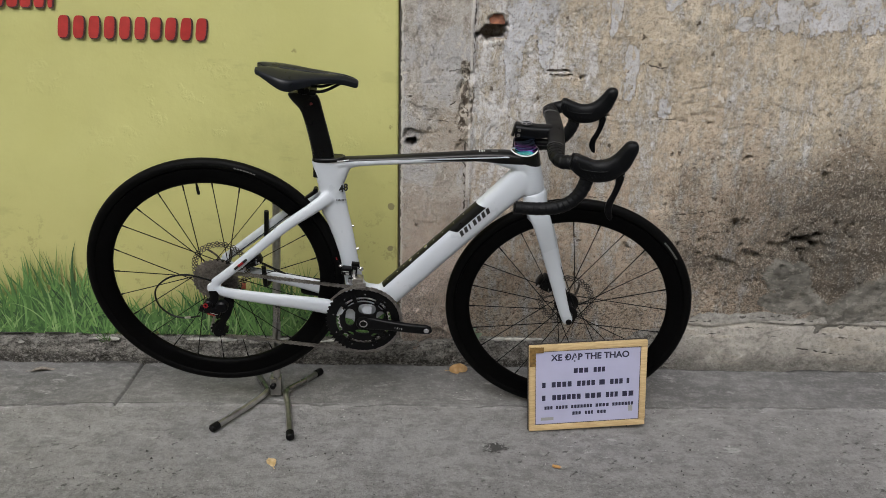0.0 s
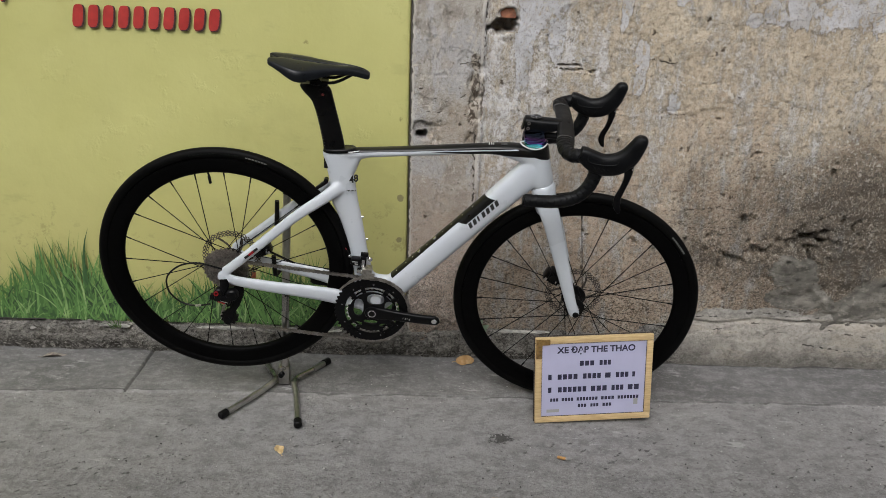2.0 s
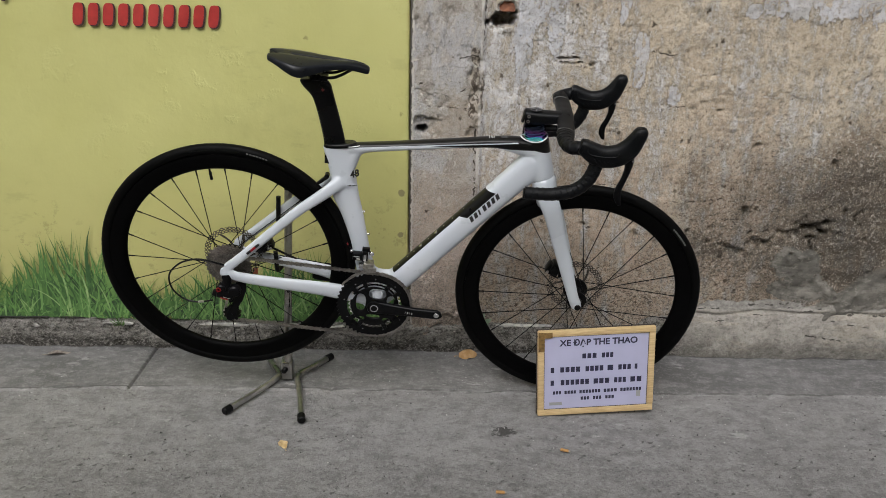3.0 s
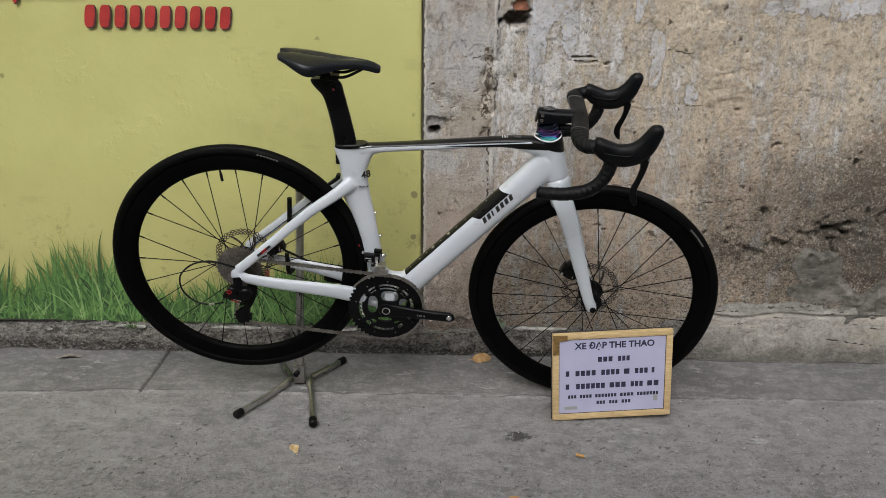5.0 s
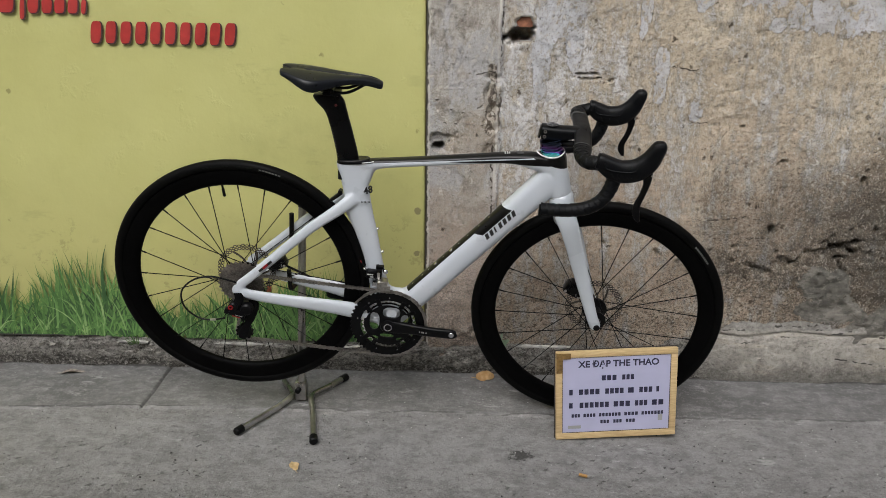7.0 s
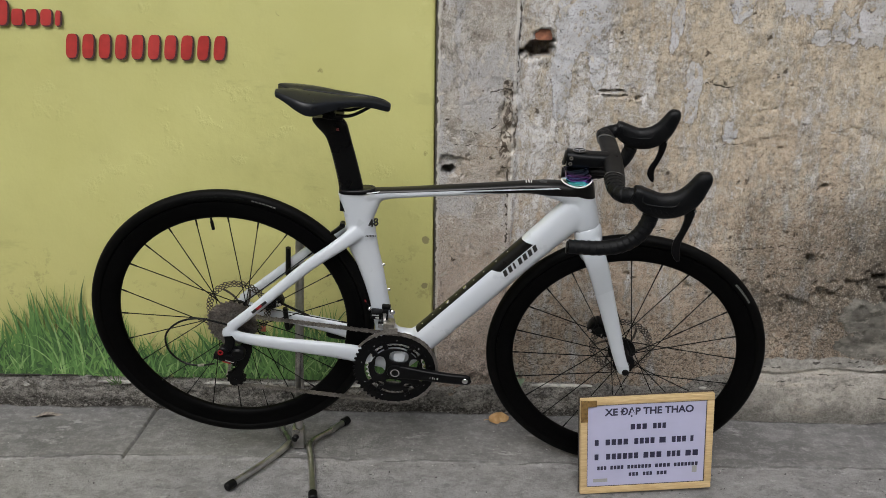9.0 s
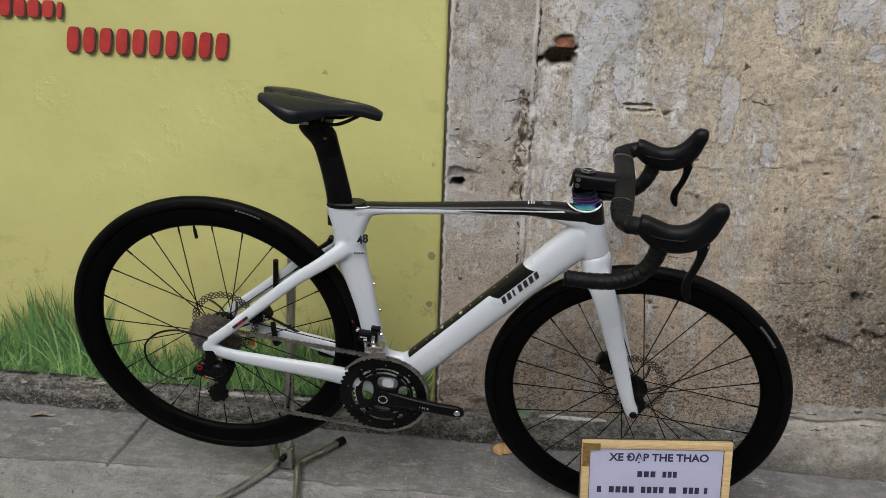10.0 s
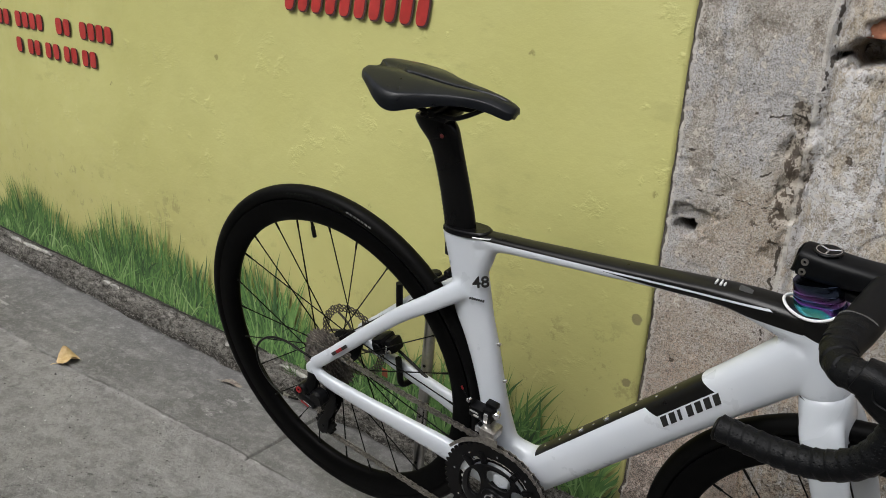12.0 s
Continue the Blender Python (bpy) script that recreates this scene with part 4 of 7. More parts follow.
def grass_print(name, material, seed, count, lo, hi, wide, y, fan, curl_by):
    """Printed blades: thin tapered slips against the wall, fanning out of ragged clumps."""
    rng = random.Random(seed)
    v, f = [], []
    clumps = [-3.6 + 0.062 * k + rng.uniform(-0.025, 0.025) for k in range(50)]
    for _ in range(count):
        home = rng.choice(clumps)
        off = rng.gauss(0, 0.02)
        x = min(home + off, SEAM_X - 0.02)
        tall = 1.1 * float(np.interp(x, GRASS_X, GRASS_TOP))
        h = tall * (lo + (hi - lo) * rng.random() ** 1.7)
        w = wide * rng.uniform(0.45, 1.25) * min(1.0, 0.55 + 2.2 * h)
        tilt = rng.gauss(0, fan) + 9 * off
        curl = rng.gauss(0, curl_by) + 0.5 * tilt
        z0 = max(0.094, 0.094 + rng.uniform(-0.01, 0.028))
        yy = y - rng.uniform(0, 0.0009)
        b, n = len(v), 7
        cx, cz = x, z0
        for i in range(n + 1):
            t = i / n
            ang = tilt + curl * t * t
            half = 0.5 * w * (1 - t ** 1.7) * min(1, 0.5 + 2.2 * t)
            ox, oz = half * math.cos(ang), -half * math.sin(ang)
            lim = lambda q: min(q, SEAM_X - 0.008)
            v += [(lim(cx - ox), yy, max(0.092, cz - oz)), (lim(cx + ox), yy, max(0.092, cz + oz))]
            cx += h / n * math.sin(ang)
            cz += h / n * math.cos(ang)
        for i in range(n):
            f.append([b + 2 * i, b + 2 * i + 1, b + 2 * i + 3, b + 2 * i + 2])
    return gmesh(name, v, f, material, False)


GRASS_TIP = grass_material("printed_yellow_green_grass", (0.085, 0.16, 0.04), (0.15, 0.25, 0.06), (0.25, 0.34, 0.1))
GRASS_DEEP = grass_material("printed_deep_grass", (0.022, 0.05, 0.02), (0.042, 0.1, 0.034), (0.08, 0.17, 0.05))
GRASS_DARK = grass_material("printed_dark_grass", (0.034, 0.088, 0.026), (0.085, 0.19, 0.048), (0.17, 0.31, 0.085))
GRASS_LIGHT = grass_material("printed_light_grass", (0.075, 0.17, 0.045), (0.15, 0.3, 0.085), (0.32, 0.45, 0.19))
g0 = grass_print("printed_grass", GRASS_TIP, 7, 1300, 0.45, 1.0, 0.0095, WALL_Y - 0.0056, 0.2, 0.3)
tagged(g0, "yellow-green grass tips printed on the yellow wall", "grass", kind="stuff")
g1 = grass_print("printed_grass", GRASS_DARK, 5, 1500, 0.3, 0.92, 0.014, WALL_Y - 0.0066, 0.28, 0.4)
tagged(g1, "dark green grass printed along the foot of the yellow wall", "grass", kind="stuff")
g2 = grass_print("printed_grass", GRASS_DEEP, 4, 820, 0.12, 0.58, 0.014, WALL_Y - 0.0076, 0.6, 0.7)
tagged(g2, "deep green grass printed lowest on the yellow wall", "grass", kind="stuff")
g3 = grass_print("printed_grass", GRASS_DARK, 15, 700, 0.15, 0.6, 0.0115, WALL_Y - 0.0086, 0.4, 0.6)
tagged(g3, "green grass blades printed low on the yellow wall", "grass", kind="stuff")
g4 = grass_print("printed_grass", GRASS_LIGHT, 6, 560, 0.15, 0.75, 0.008, WALL_Y - 0.0096, 0.42, 0.9)
tagged(g4, "bright bent grass blades printed on the yellow wall", "grass", kind="stuff")

# dark strips standing in for the shadow line under the painted skin's lower edge
EDGE_SHADOW = speckled("dark_edge_shadow", (0.03, 0.027, 0.022), 0.9)
for a, b in ((-3.3, -2.42), (-2.4, -1.62), (-1.6, -1.52)):
    bm = bmesh.new()
    xs = np.arange(a, b, 0.015)
    w = 0.0011 + 0.0007 * vnoise(xs, xs * 0, 151, 21)
    sweep(bm, np.stack([xs, 0.3035 + 0 * xs, 0.0965 + 0.0025 * vnoise(xs, xs * 0, 152, 8) + 0.0012 * vnoise(xs, xs * 0, 153, 40), w, 0.004 + 0 * w], 1), (0, 1, 0), 8, 2.5)
    part("edge_shadow_strip", bm, EDGE_SHADOW, bpy.data.objects["wall_yellow"])

RED_LETTER = speckled("red_letter_paint", (0.38, 0.03, 0.026), 0.45, amount=0.12, scale=60, bump=0.1)
DARK_EDGE = speckled("dark_letter_edge_and_shadow", (0.05, 0.02, 0.018), 0.6)


def slanted(bm, x, z, w, h, y, slant=0.16, r=0.25, depth=0.0012):
    """An upright rounded bar in the wall's plane, leaning right."""
    pts = []
    for i in range(20):
        t = 2 * math.pi * i / 20
        cx, cz = math.copysign(abs(math.cos(t)) ** (2 / 3.6), math.cos(t)), math.copysign(abs(math.sin(t)) ** (2 / 3.6), math.sin(t))
        pts.append((x + cx * w / 2 + cz * h / 2 * slant, z + cz * h / 2))
    loft(bm, [[(a, y, c) for a, c in pts], [(a, y - depth, c) for a, c in pts]])


def wall_bars(name, spans, z, h, label, slope=0.0, slant=0.16, shade=0.003):
    """A line of writing as plain bars: the first bar carries the rest."""
    root = thing(name, label, "lettering", Matrix.Translation((spans[0][0], WALL_Y, z)), group="red lettering on the yellow wall")
    for a, b, up, dn in spans:
        zz, hh = z + (up - dn) / 2 * h + slope * (a - spans[0][0]), h * (1 + up + dn)
        # a dark offset copy gives each bar its dark edge and painted shadow
        for nm, mt, dx, yy, grow in (("letter_shadow", DARK_EDGE, shade, WALL_Y - 0.0045, 0.003), ("letter_bar", RED_LETTER, 0, WALL_Y - 0.0052, 0)):
            bm = bmesh.new()
            slanted(bm, (a + b) / 2 + dx, zz - dx * 0.6, (b - a) + grow, hh + grow, yy, slant)
            for q in bm.verts:
                q.co -= Vector((spans[0][0], WALL_Y, z))
            part(nm, bm, mt, root, smooth=False)
    return root


d0, dw = -1.432, 0.0424
wall_bars("wall_lettering", [(d0 + i * dw, d0 + i * dw + 0.029, 0, 0) for i in range(10)], 1.0435, 0.061, "line of red slanted bars with dark edges on the yellow wall")
wall_bars("wall_lettering", [(-1.685, -1.64, 0, 0), (-1.625, -1.612, -0.3, 0.3), (-1.6, -1.57, 0.05, 0), (-1.562, -1.533, -0.3, 0), (-1.526, -1.497, -0.3, 0), (-1.488, -1.46, -0.3, 0), (-1.45, -1.437, -0.35, 0)],
          1.122, 0.058, "short line of red bars above the longer one")
xs = [(-2.84, 0.13), (-2.68, 0.21), (-2.44, 0.1), (-2.31, 0.2)]
wall_bars("wall_lettering", [(x + i * 0.043, x + i * 0.043 + 0.032, 0, 0) for x, l in xs for i in range(int(l / 0.043))], 0.878, 0.048, "line of small red bars low on the yellow wall", slope=0.0, slant=0.0, shade=0.003)
wall_bars("wall_lettering", [(x + i * 0.041, x + i * 0.041 + 0.03, 0, 0) for x, l in ((-2.69, 0.045), (-2.62, 0.085), (-2.515, 0.03), (-2.47, 0.045), (-2.41, 0.085), (-2.31, 0.085)) for i in range(max(1, int(l / 0.041)))],
          0.798, 0.046, "second line of small red bars low on the yellow wall", slope=0.0, slant=0.0, shade=0.003)


# ---------------------------------------------------------------- the bicycle: x ahead, y to its left, z up, as if it stood level
LEVEL = Matrix(((0.9948, -0.0157, 0.101, -0.0343), (0.0301, 0.9893, -0.1432, 0.0623), (-0.0977, 0.1455, 0.9846, 0.003), (0, 0, 0, 1)))
HEAD_FOOT, HEAD_DIR = Vector((-0.043, 0, 0.3265)), Vector((-0.3007, 0, 0.9537))
STEER = Matrix.Translation(HEAD_FOOT) @ Matrix.Rotation(radians(-5.6), 4, HEAD_DIR) @ Matrix.Translation(-HEAD_FOOT)
LIFT = Matrix.Translation((0, 0, 0.34)) @ Matrix.Diagonal((1, 1, 1.011, 1)) @ Matrix.Translation((0, 0, -0.34))
FRONT, REAR, BB = (0.0, 0.34), (-0.961, 0.34), (-0.5605, 0.2738)

bicycle = thing("road_bicycle", "white and black carbon road bicycle with disc brakes, on a stand", "bicycle", LEVEL)


def steered(ob, lift=True):
    ob.matrix_basis = STEER @ LIFT if lift else STEER
    return ob


def barred(ob, dx, dy, dz):
    """Turns a part with the handlebar, which sits a little askew of the wheel."""
    c = Vector((-0.14, 0, 0.85))
    turn = Matrix.Translation(HEAD_FOOT) @ Matrix.Rotation(radians(-6.6), 4, HEAD_DIR) @ Matrix.Translation(-HEAD_FOOT)
    ob.matrix_basis = turn @ LIFT @ Matrix.Translation(c + Vector((dx, dy, dz))) @ Matrix.Rotation(radians(-1.2), 4, 'X') @ Matrix.Translation(-c)
    return ob


def lifted(ob):
    ob.matrix_basis = LIFT @ ob.matrix_basis
    return ob


def skin(ob, voxel, rounds):
    """Melts joined tubes into one moulded shell."""
    r = ob.modifiers.new("melt", 'REMESH')
    r.mode, r.voxel_size, r.use_smooth_shade = 'VOXEL', voxel, True
    s = ob.modifiers.new("soften", 'SMOOTH')
    s.factor, s.iterations = 0.5, rounds
    return ob


def mirrored(rows):
    r = np.array(rows, float)
    r[:, 1] *= -1
    return r


# frame
bm = bmesh.new()
seat = [(-0.612, 0.272, 0.03, 0.03), (-0.580, 0.30, 0.031, 0.03), (-0.592, 0.352, 0.027, 0.026), (-0.606, 0.40, 0.0245, 0.021), (-0.6225, 0.457, 0.0255, 0.0185), (-0.643, 0.52, 0.0305, 0.0175),
        (-0.663, 0.57, 0.036, 0.0175), (-0.672, 0.618, 0.034, 0.018), (-0.681, 0.655, 0.0345, 0.0185), (-0.689, 0.69, 0.038, 0.018), (-0.692, 0.7055, 0.037, 0.018)]
seat[0] = (-0.57, 0.272, 0.03, 0.03)
loft(bm, [ring((x, 0, z), (1, 0, 0), (0, 1, 0), a, b, 28, 2.3) for x, z, a, b in spline(seat, 4)])
disc(bm, (BB[0], -0.043, BB[1]), (0, 1, 0), 0.031, 0.086, 32)
sweep(bm, spline([(-0.592, 0, 0.302, 0.014, 0.036), (-0.575, 0, 0.303, 0.022, 0.045), (-0.552, 0, 0.307, 0.024, 0.046), (-0.53, 0, 0.318, 0.016, 0.036)], 4), (0, 1, 0), 20, 2.6)
disc(bm, (BB[0] + 0.006, -0.0545, BB[1] + 0.034), (0, 1, 0), 0.0165, 0.05, 24)
# down tube
sweep(bm, spline([(-0.562, 0, 0.262, 0.032, 0.03), (-0.515, 0, 0.3165, 0.034, 0.03), (-0.40, 0, 0.457, 0.034, 0.027), (-0.30, 0, 0.579, 0.034, 0.026), (-0.225, 0, 0.671, 0.036, 0.026), (-0.185, 0, 0.72, 0.04, 0.026)], 6), (0, 1, 0), 28, 2.6)
# top tube
sweep(bm, spline([(-0.69, 0, 0.694, 0.014, 0.016), (-0.64, 0, 0.7055, 0.0125, 0.0165), (-0.577, 0, 0.7155, 0.0115, 0.017), (-0.46, 0, 0.7345, 0.0112, 0.018), (-0.368, 0, 0.7495, 0.0115, 0.019), (-0.298, 0, 0.7595, 0.0135, 0.021),
                  (-0.25, 0, 0.759, 0.02, 0.023), (-0.19, 0, 0.753, 0.028, 0.025)], 6), (0, 1, 0), 28, 2.6)
# gussets that round the joints
sweep(bm, spline([(-0.665, 0, 0.665, 0.028, 0.015), (-0.64, 0, 0.697, 0.014, 0.014), (-0.61, 0, 0.707, 0.01, 0.014)], 5), (0, 1, 0), 16)
sweep(bm, spline([(-0.588, 0, 0.345, 0.02, 0.017), (-0.566, 0, 0.326, 0.024, 0.02), (-0.54, 0, 0.322, 0.026, 0.022), (-0.52, 0, 0.327, 0.022, 0.02)], 5), (0, 1, 0), 16)
sweep(bm, spline([(-0.6, 0, 0.39, 0.012, 0.015), (-0.572, 0, 0.35, 0.014, 0.015), (-0.538, 0, 0.345, 0.012, 0.016), (-0.508, 0, 0.353, 0.008, 0.014)], 5), (0, 1, 0), 16)
# head tube
head = lambda t: HEAD_FOOT + HEAD_DIR * t
rows = []
for t, a, b in ((0.366, 0.03, 0.027), (0.385, 0.031, 0.0275), (0.43, 0.029, 0.0265), (0.462, 0.0295, 0.0265), (0.476, 0.029, 0.0265)):
    c = head(t)
    rows.append((c.x - 0.006, 0, c.z, a, b))
sweep(bm, spline(rows, 4), (0, 1, 0), 28)
# stays, both sides
ss = [(-0.957, -0.066, 0.356, 0.013, 0.008), (-0.925, -0.065, 0.387, 0.0125, 0.0085), (-0.888, -0.06, 0.424, 0.0125, 0.009), (-0.787, -0.046, 0.5255, 0.0135, 0.0095), (-0.72, -0.03, 0.5785, 0.0155, 0.0105), (-0.675, -0.012, 0.614, 0.018, 0.0115)]
cs = [(-0.96, -0.067, 0.345, 0.011, 0.008), (-0.925, -0.066, 0.332, 0.014, 0.009), (-0.84, -0.06, 0.3215, 0.0165, 0.0095), (-0.74, -0.052, 0.3125, 0.0195, 0.01), (-0.67, -0.044, 0.303, 0.022, 0.0115), (-0.58, -0.032, 0.283, 0.023, 0.013)]
for rows in (ss, mirrored(ss), cs, mirrored(cs)):
    sweep(bm, spline(rows, 6), (0, 1, 0), 20, 2.5)
for sgn in (-1, 1):
    disc(bm, (-0.961, sgn * 0.06, 0.343), (0, sgn, 0), 0.0145, 0.013, 20)
frame_body = skin(part("frame", bm, WHITE, bicycle, "pearl white carbon frame with glossy black panels"), 0.0034, 5)
lifted(frame_body)

# fork with a closed crown
bm = bmesh.new()
rows = []
for q, a, b in ((0.296, 0.026, 0.047), (0.312, 0.0285, 0.048), (0.328, 0.0305, 0.0455), (0.343, 0.0318, 0.0405), (0.356, 0.032, 0.035), (0.366, 0.0317, 0.0308), (0.374, 0.0275, 0.024)):
    c = head(q)
    rows.append((c.x - 0.003, 0, c.z, a, b))
sweep(bm, spline(rows, 4), (0, 1, 0), 28)
leg = [(-0.149, -0.015, 0.662, 0.024, 0.01), (-0.146, -0.026, 0.65, 0.0265, 0.0125), (-0.138, -0.035, 0.634, 0.0272, 0.0125), (-0.119, -0.043, 0.60, 0.025, 0.0115), (-0.0965, -0.05, 0.55, 0.0225, 0.0105), (-0.0515, -0.055, 0.445, 0.0185, 0.0095), (-0.02, -0.058, 0.372, 0.0155, 0.0085), (-0.005, -0.0585, 0.343, 0.0155, 0.0085), (0.0, -0.0585, 0.331, 0.012, 0.008)]
for rows in (leg, mirrored(leg)):
    sweep(bm, spline(rows, 6), (0, 1, 0), 20, 2.4)
fork = steered(skin(part("fork", bm, FORK_WHITE, bicycle, "pearl white carbon fork with flat blades"), 0.003, 9))
bm = bmesh.new()
disc(bm, (0, -0.066, 0.34), (0, -1, 0), 0.0085, 0.005, 20, 0.0015)
part("axle_end", bm, BLACK_METAL, fork, "black thru-axle end")
bm = bmesh.new()
loft(bm, [ring(head(t) + Vector((-0.005, 0, 0)), (0.9537, 0, 0.3007), (0, 1, 0), 0.0312, 0.0284, 32) for t in (0.3657, 0.3663)])
steered(part("crown_gap", bm, BLACK_PLASTIC, fork, "thin dark joint under the head tube"))
bpy.data.objects["crown_gap"].matrix_basis = Matrix()


# seat post, clamp, saddle
bm = bmesh.new()
post = [(-0.696, 0.66, 0.027, 0.0125), (-0.7005, 0.712, 0.0265, 0.0125), (-0.715, 0.765, 0.0255, 0.0125), (-0.730, 0.81, 0.0255, 0.0125), (-0.7395, 0.832, 0.0275, 0.013), (-0.752, 0.85, 0.0335, 0.0135), (-0.762, 0.8625, 0.0325, 0.0135), (-0.765, 0.868, 0.0275, 0.012)]
loft(bm, [ring((x, 0, z), (1, 0, 0.16), (0, 1, 0), a, b, 28, 2.5) for x, z, a, b in spline(post, 6)])
for v in bm.verts:
    v.co.y += 0.05 * max(0.0, v.co.z - 0.7)
seatpost = lifted(part("seat_post", bm, CARBON, bicycle, "deep black aero carbon seat post"))
for i in range(14):
    bm = bmesh.new()
    z = 0.716 + i * 0.0072
    x = float(np.interp(z, (0.712, 0.81), (-0.727, -0.755)))
    box(bm, (x + 0.003, -0.0085 + 0.05 * (z - 0.7), z), (x + 0.005, -0.004 + 0.05 * (z - 0.7), z + 0.0012))
    part("scale_mark", bm, EDGE_GREY, seatpost, smooth=False)
bm = bmesh.new()
disc(bm, (-0.737, -0.0062, 0.8455), (0, -1, 0), 0.0034, 0.0012, 16, 0.0004)
part("clamp_bolt", bm, DULL_RED, seatpost, "small red bolt mark")
bm = bmesh.new()
loft(bm, [ring((-0.69 + 0.004, 0, z), (1, 0, 0.15), (0, 1, 0), a, b, 32, 2.4) for z, a, b in ((0.7045, 0.04, 0.02), (0.7065, 0.042, 0.0205), (0.711, 0.0415, 0.02), (0.7135, 0.0385, 0.018))])
lifted(part("seat_clamp", bm, CARBON, bicycle, "black seat clamp cover"))
bm = bmesh.new()
rope(bm, [(-0.664, -0.0205, 0.711), (-0.65, -0.0185, 0.713), (-0.637, -0.0125, 0.7145), (-0.632, 0.0, 0.7155), (-0.637, 0.0125, 0.7145)], 0.0012)
lifted(part("clamp_trim", bm, PRINT_WHITE, bicycle, "thin white trim line"))

# saddle: sections from tail to nose: x, half width, top, drop of the edge
sad = spline([(-0.872, 0.031, 0.9185, 0.008), (-0.869, 0.037, 0.9205, 0.014), (-0.86, 0.044, 0.9215, 0.017), (-0.845, 0.0535, 0.9215, 0.022), (-0.825, 0.0655, 0.9212, 0.03), (-0.806, 0.072, 0.9205, 0.036), (-0.788, 0.0705, 0.92, 0.037), (-0.77, 0.0615, 0.9193, 0.032), (-0.75, 0.049, 0.9185, 0.027),
              (-0.72, 0.0355, 0.9183, 0.021), (-0.69, 0.0265, 0.918, 0.0185), (-0.665, 0.0215, 0.916, 0.0185), (-0.648, 0.0195, 0.9125, 0.018), (-0.638, 0.0175, 0.909, 0.0165), (-0.632, 0.0145, 0.906, 0.013), (-0.6295, 0.009, 0.903, 0.007)], 6)
slot_y = np.array((0.0, 0.0012, 0.0024, 0.0031, 0.0038, 0.0046, 0.0062, 0.009))
bm = bmesh.new()
rows = []
for x, w, top, drop in sad:
    xa = np.array(x)
    slot = 0.0105 * float(smoothstep(xa, -0.822, -0.8) * smoothstep(xa, -0.69, -0.735)) + 0.0026 * float(smoothstep(xa, -0.80, -0.75) * smoothstep(xa, -0.636, -0.655))
    vale = 0.0042 * float(smoothstep(xa, -0.655, -0.73))
    # out from the middle: distance and fall, over the flat top and down the rounded flank
    near = slot_y * min(1.0, 0.45 * w / slot_y[-1])
    d = np.r_[near, np.linspace(near[-1], 0.9 * w, 14)[1:], 0.9 * w + 0.1 * w * np.sin(np.linspace(0, 1.5708, 11)[1:])]
    q = np.linspace(0, 1, 11)[1:]
    fall = np.r_[0.34 * (d[:21] / (0.9 * w)) ** 2.1, 0.34 + 0.66 * (0.5 * q + 0.5 * q * q)]
    z = top - drop * fall - slot * (1 - smoothstep(d, 0.0022, 0.0042)) - vale * np.exp(-(d / 0.013) ** 2)
    back = 0.022 * np.clip(1 - d / (0.5 * w), 0, 1) ** 0.8 * max(0.0, 1 - (x + 0.872) / 0.06)
    low = top - drop + 0.002 - 0.006 * (1 - d / w) * (1 if drop > 0.012 else 0.3)
    over = [(x + b, e, c) for b, e, c in zip(back, d, z)]
    under = [(x + b, 0.93 * e, c) for b, e, c in zip(back, d, np.minimum(low, z - 0.001))]
    flip = lambda rim: [(p[0], -p[1], p[2]) for p in rim[:0:-1]]
    rows.append(flip(over) + over + (flip(under) + under)[::-1])
loft(bm, rows)
SADDLE_SHIFT = Matrix.Translation((-0.749, 0.0085, 0.004)) @ Matrix.Rotation(radians(2.0), 4, 'Z') @ Matrix.Translation((0.75, 0, 0))
saddle = lifted(part("saddle", bm, SADDLE, bicycle, "black racing saddle with a slotted, grooved top", angle=60))
saddle.matrix_basis = SADDLE_SHIFT @ saddle.matrix_basis
for sgn in (-1, 1):
    bm = bmesh.new()
    rope(bm, [(-0.822, sgn * 0.022, 0.9), (-0.8, sgn * 0.022, 0.885), (-0.775, sgn * 0.0215, 0.8765), (-0.725, sgn * 0.0215, 0.8745), (-0.7, sgn * 0.019, 0.882), (-0.672, sgn * 0.012, 0.898)], 0.0036, 10)
    part("saddle_rail", bm, BLACK_METAL, saddle, "black metal rail")
bm = bmesh.new()
box(bm, (-0.772, -0.026, 0.8655), (-0.728, 0.026, 0.8735), 0.0025)
disc(bm, (-0.75, -0.03, 0.8765), (0, 1, 0), 0.0065, 0.06, 16, 0.001)
part("rail_clamp", bm, BLACK_METAL, saddle, "black rail clamp")


# the wedge that holds the seat post, behind the seat tube
bm = bmesh.new()
sweep(bm, [(-0.742, 0, 0.594, 0.0035, 0.0065), (-0.728, 0, 0.606, 0.0045, 0.008), (-0.712, 0, 0.621, 0.005, 0.008)], (0, 1, 0), 14, 3)
disc(bm, (-0.7145, -0.008, 0.6235), (0, 1, 0), 0.0062, 0.016, 16, 0.001)
part("seat_wedge", bm, BLACK_METAL, bicycle, "small black seat post wedge")


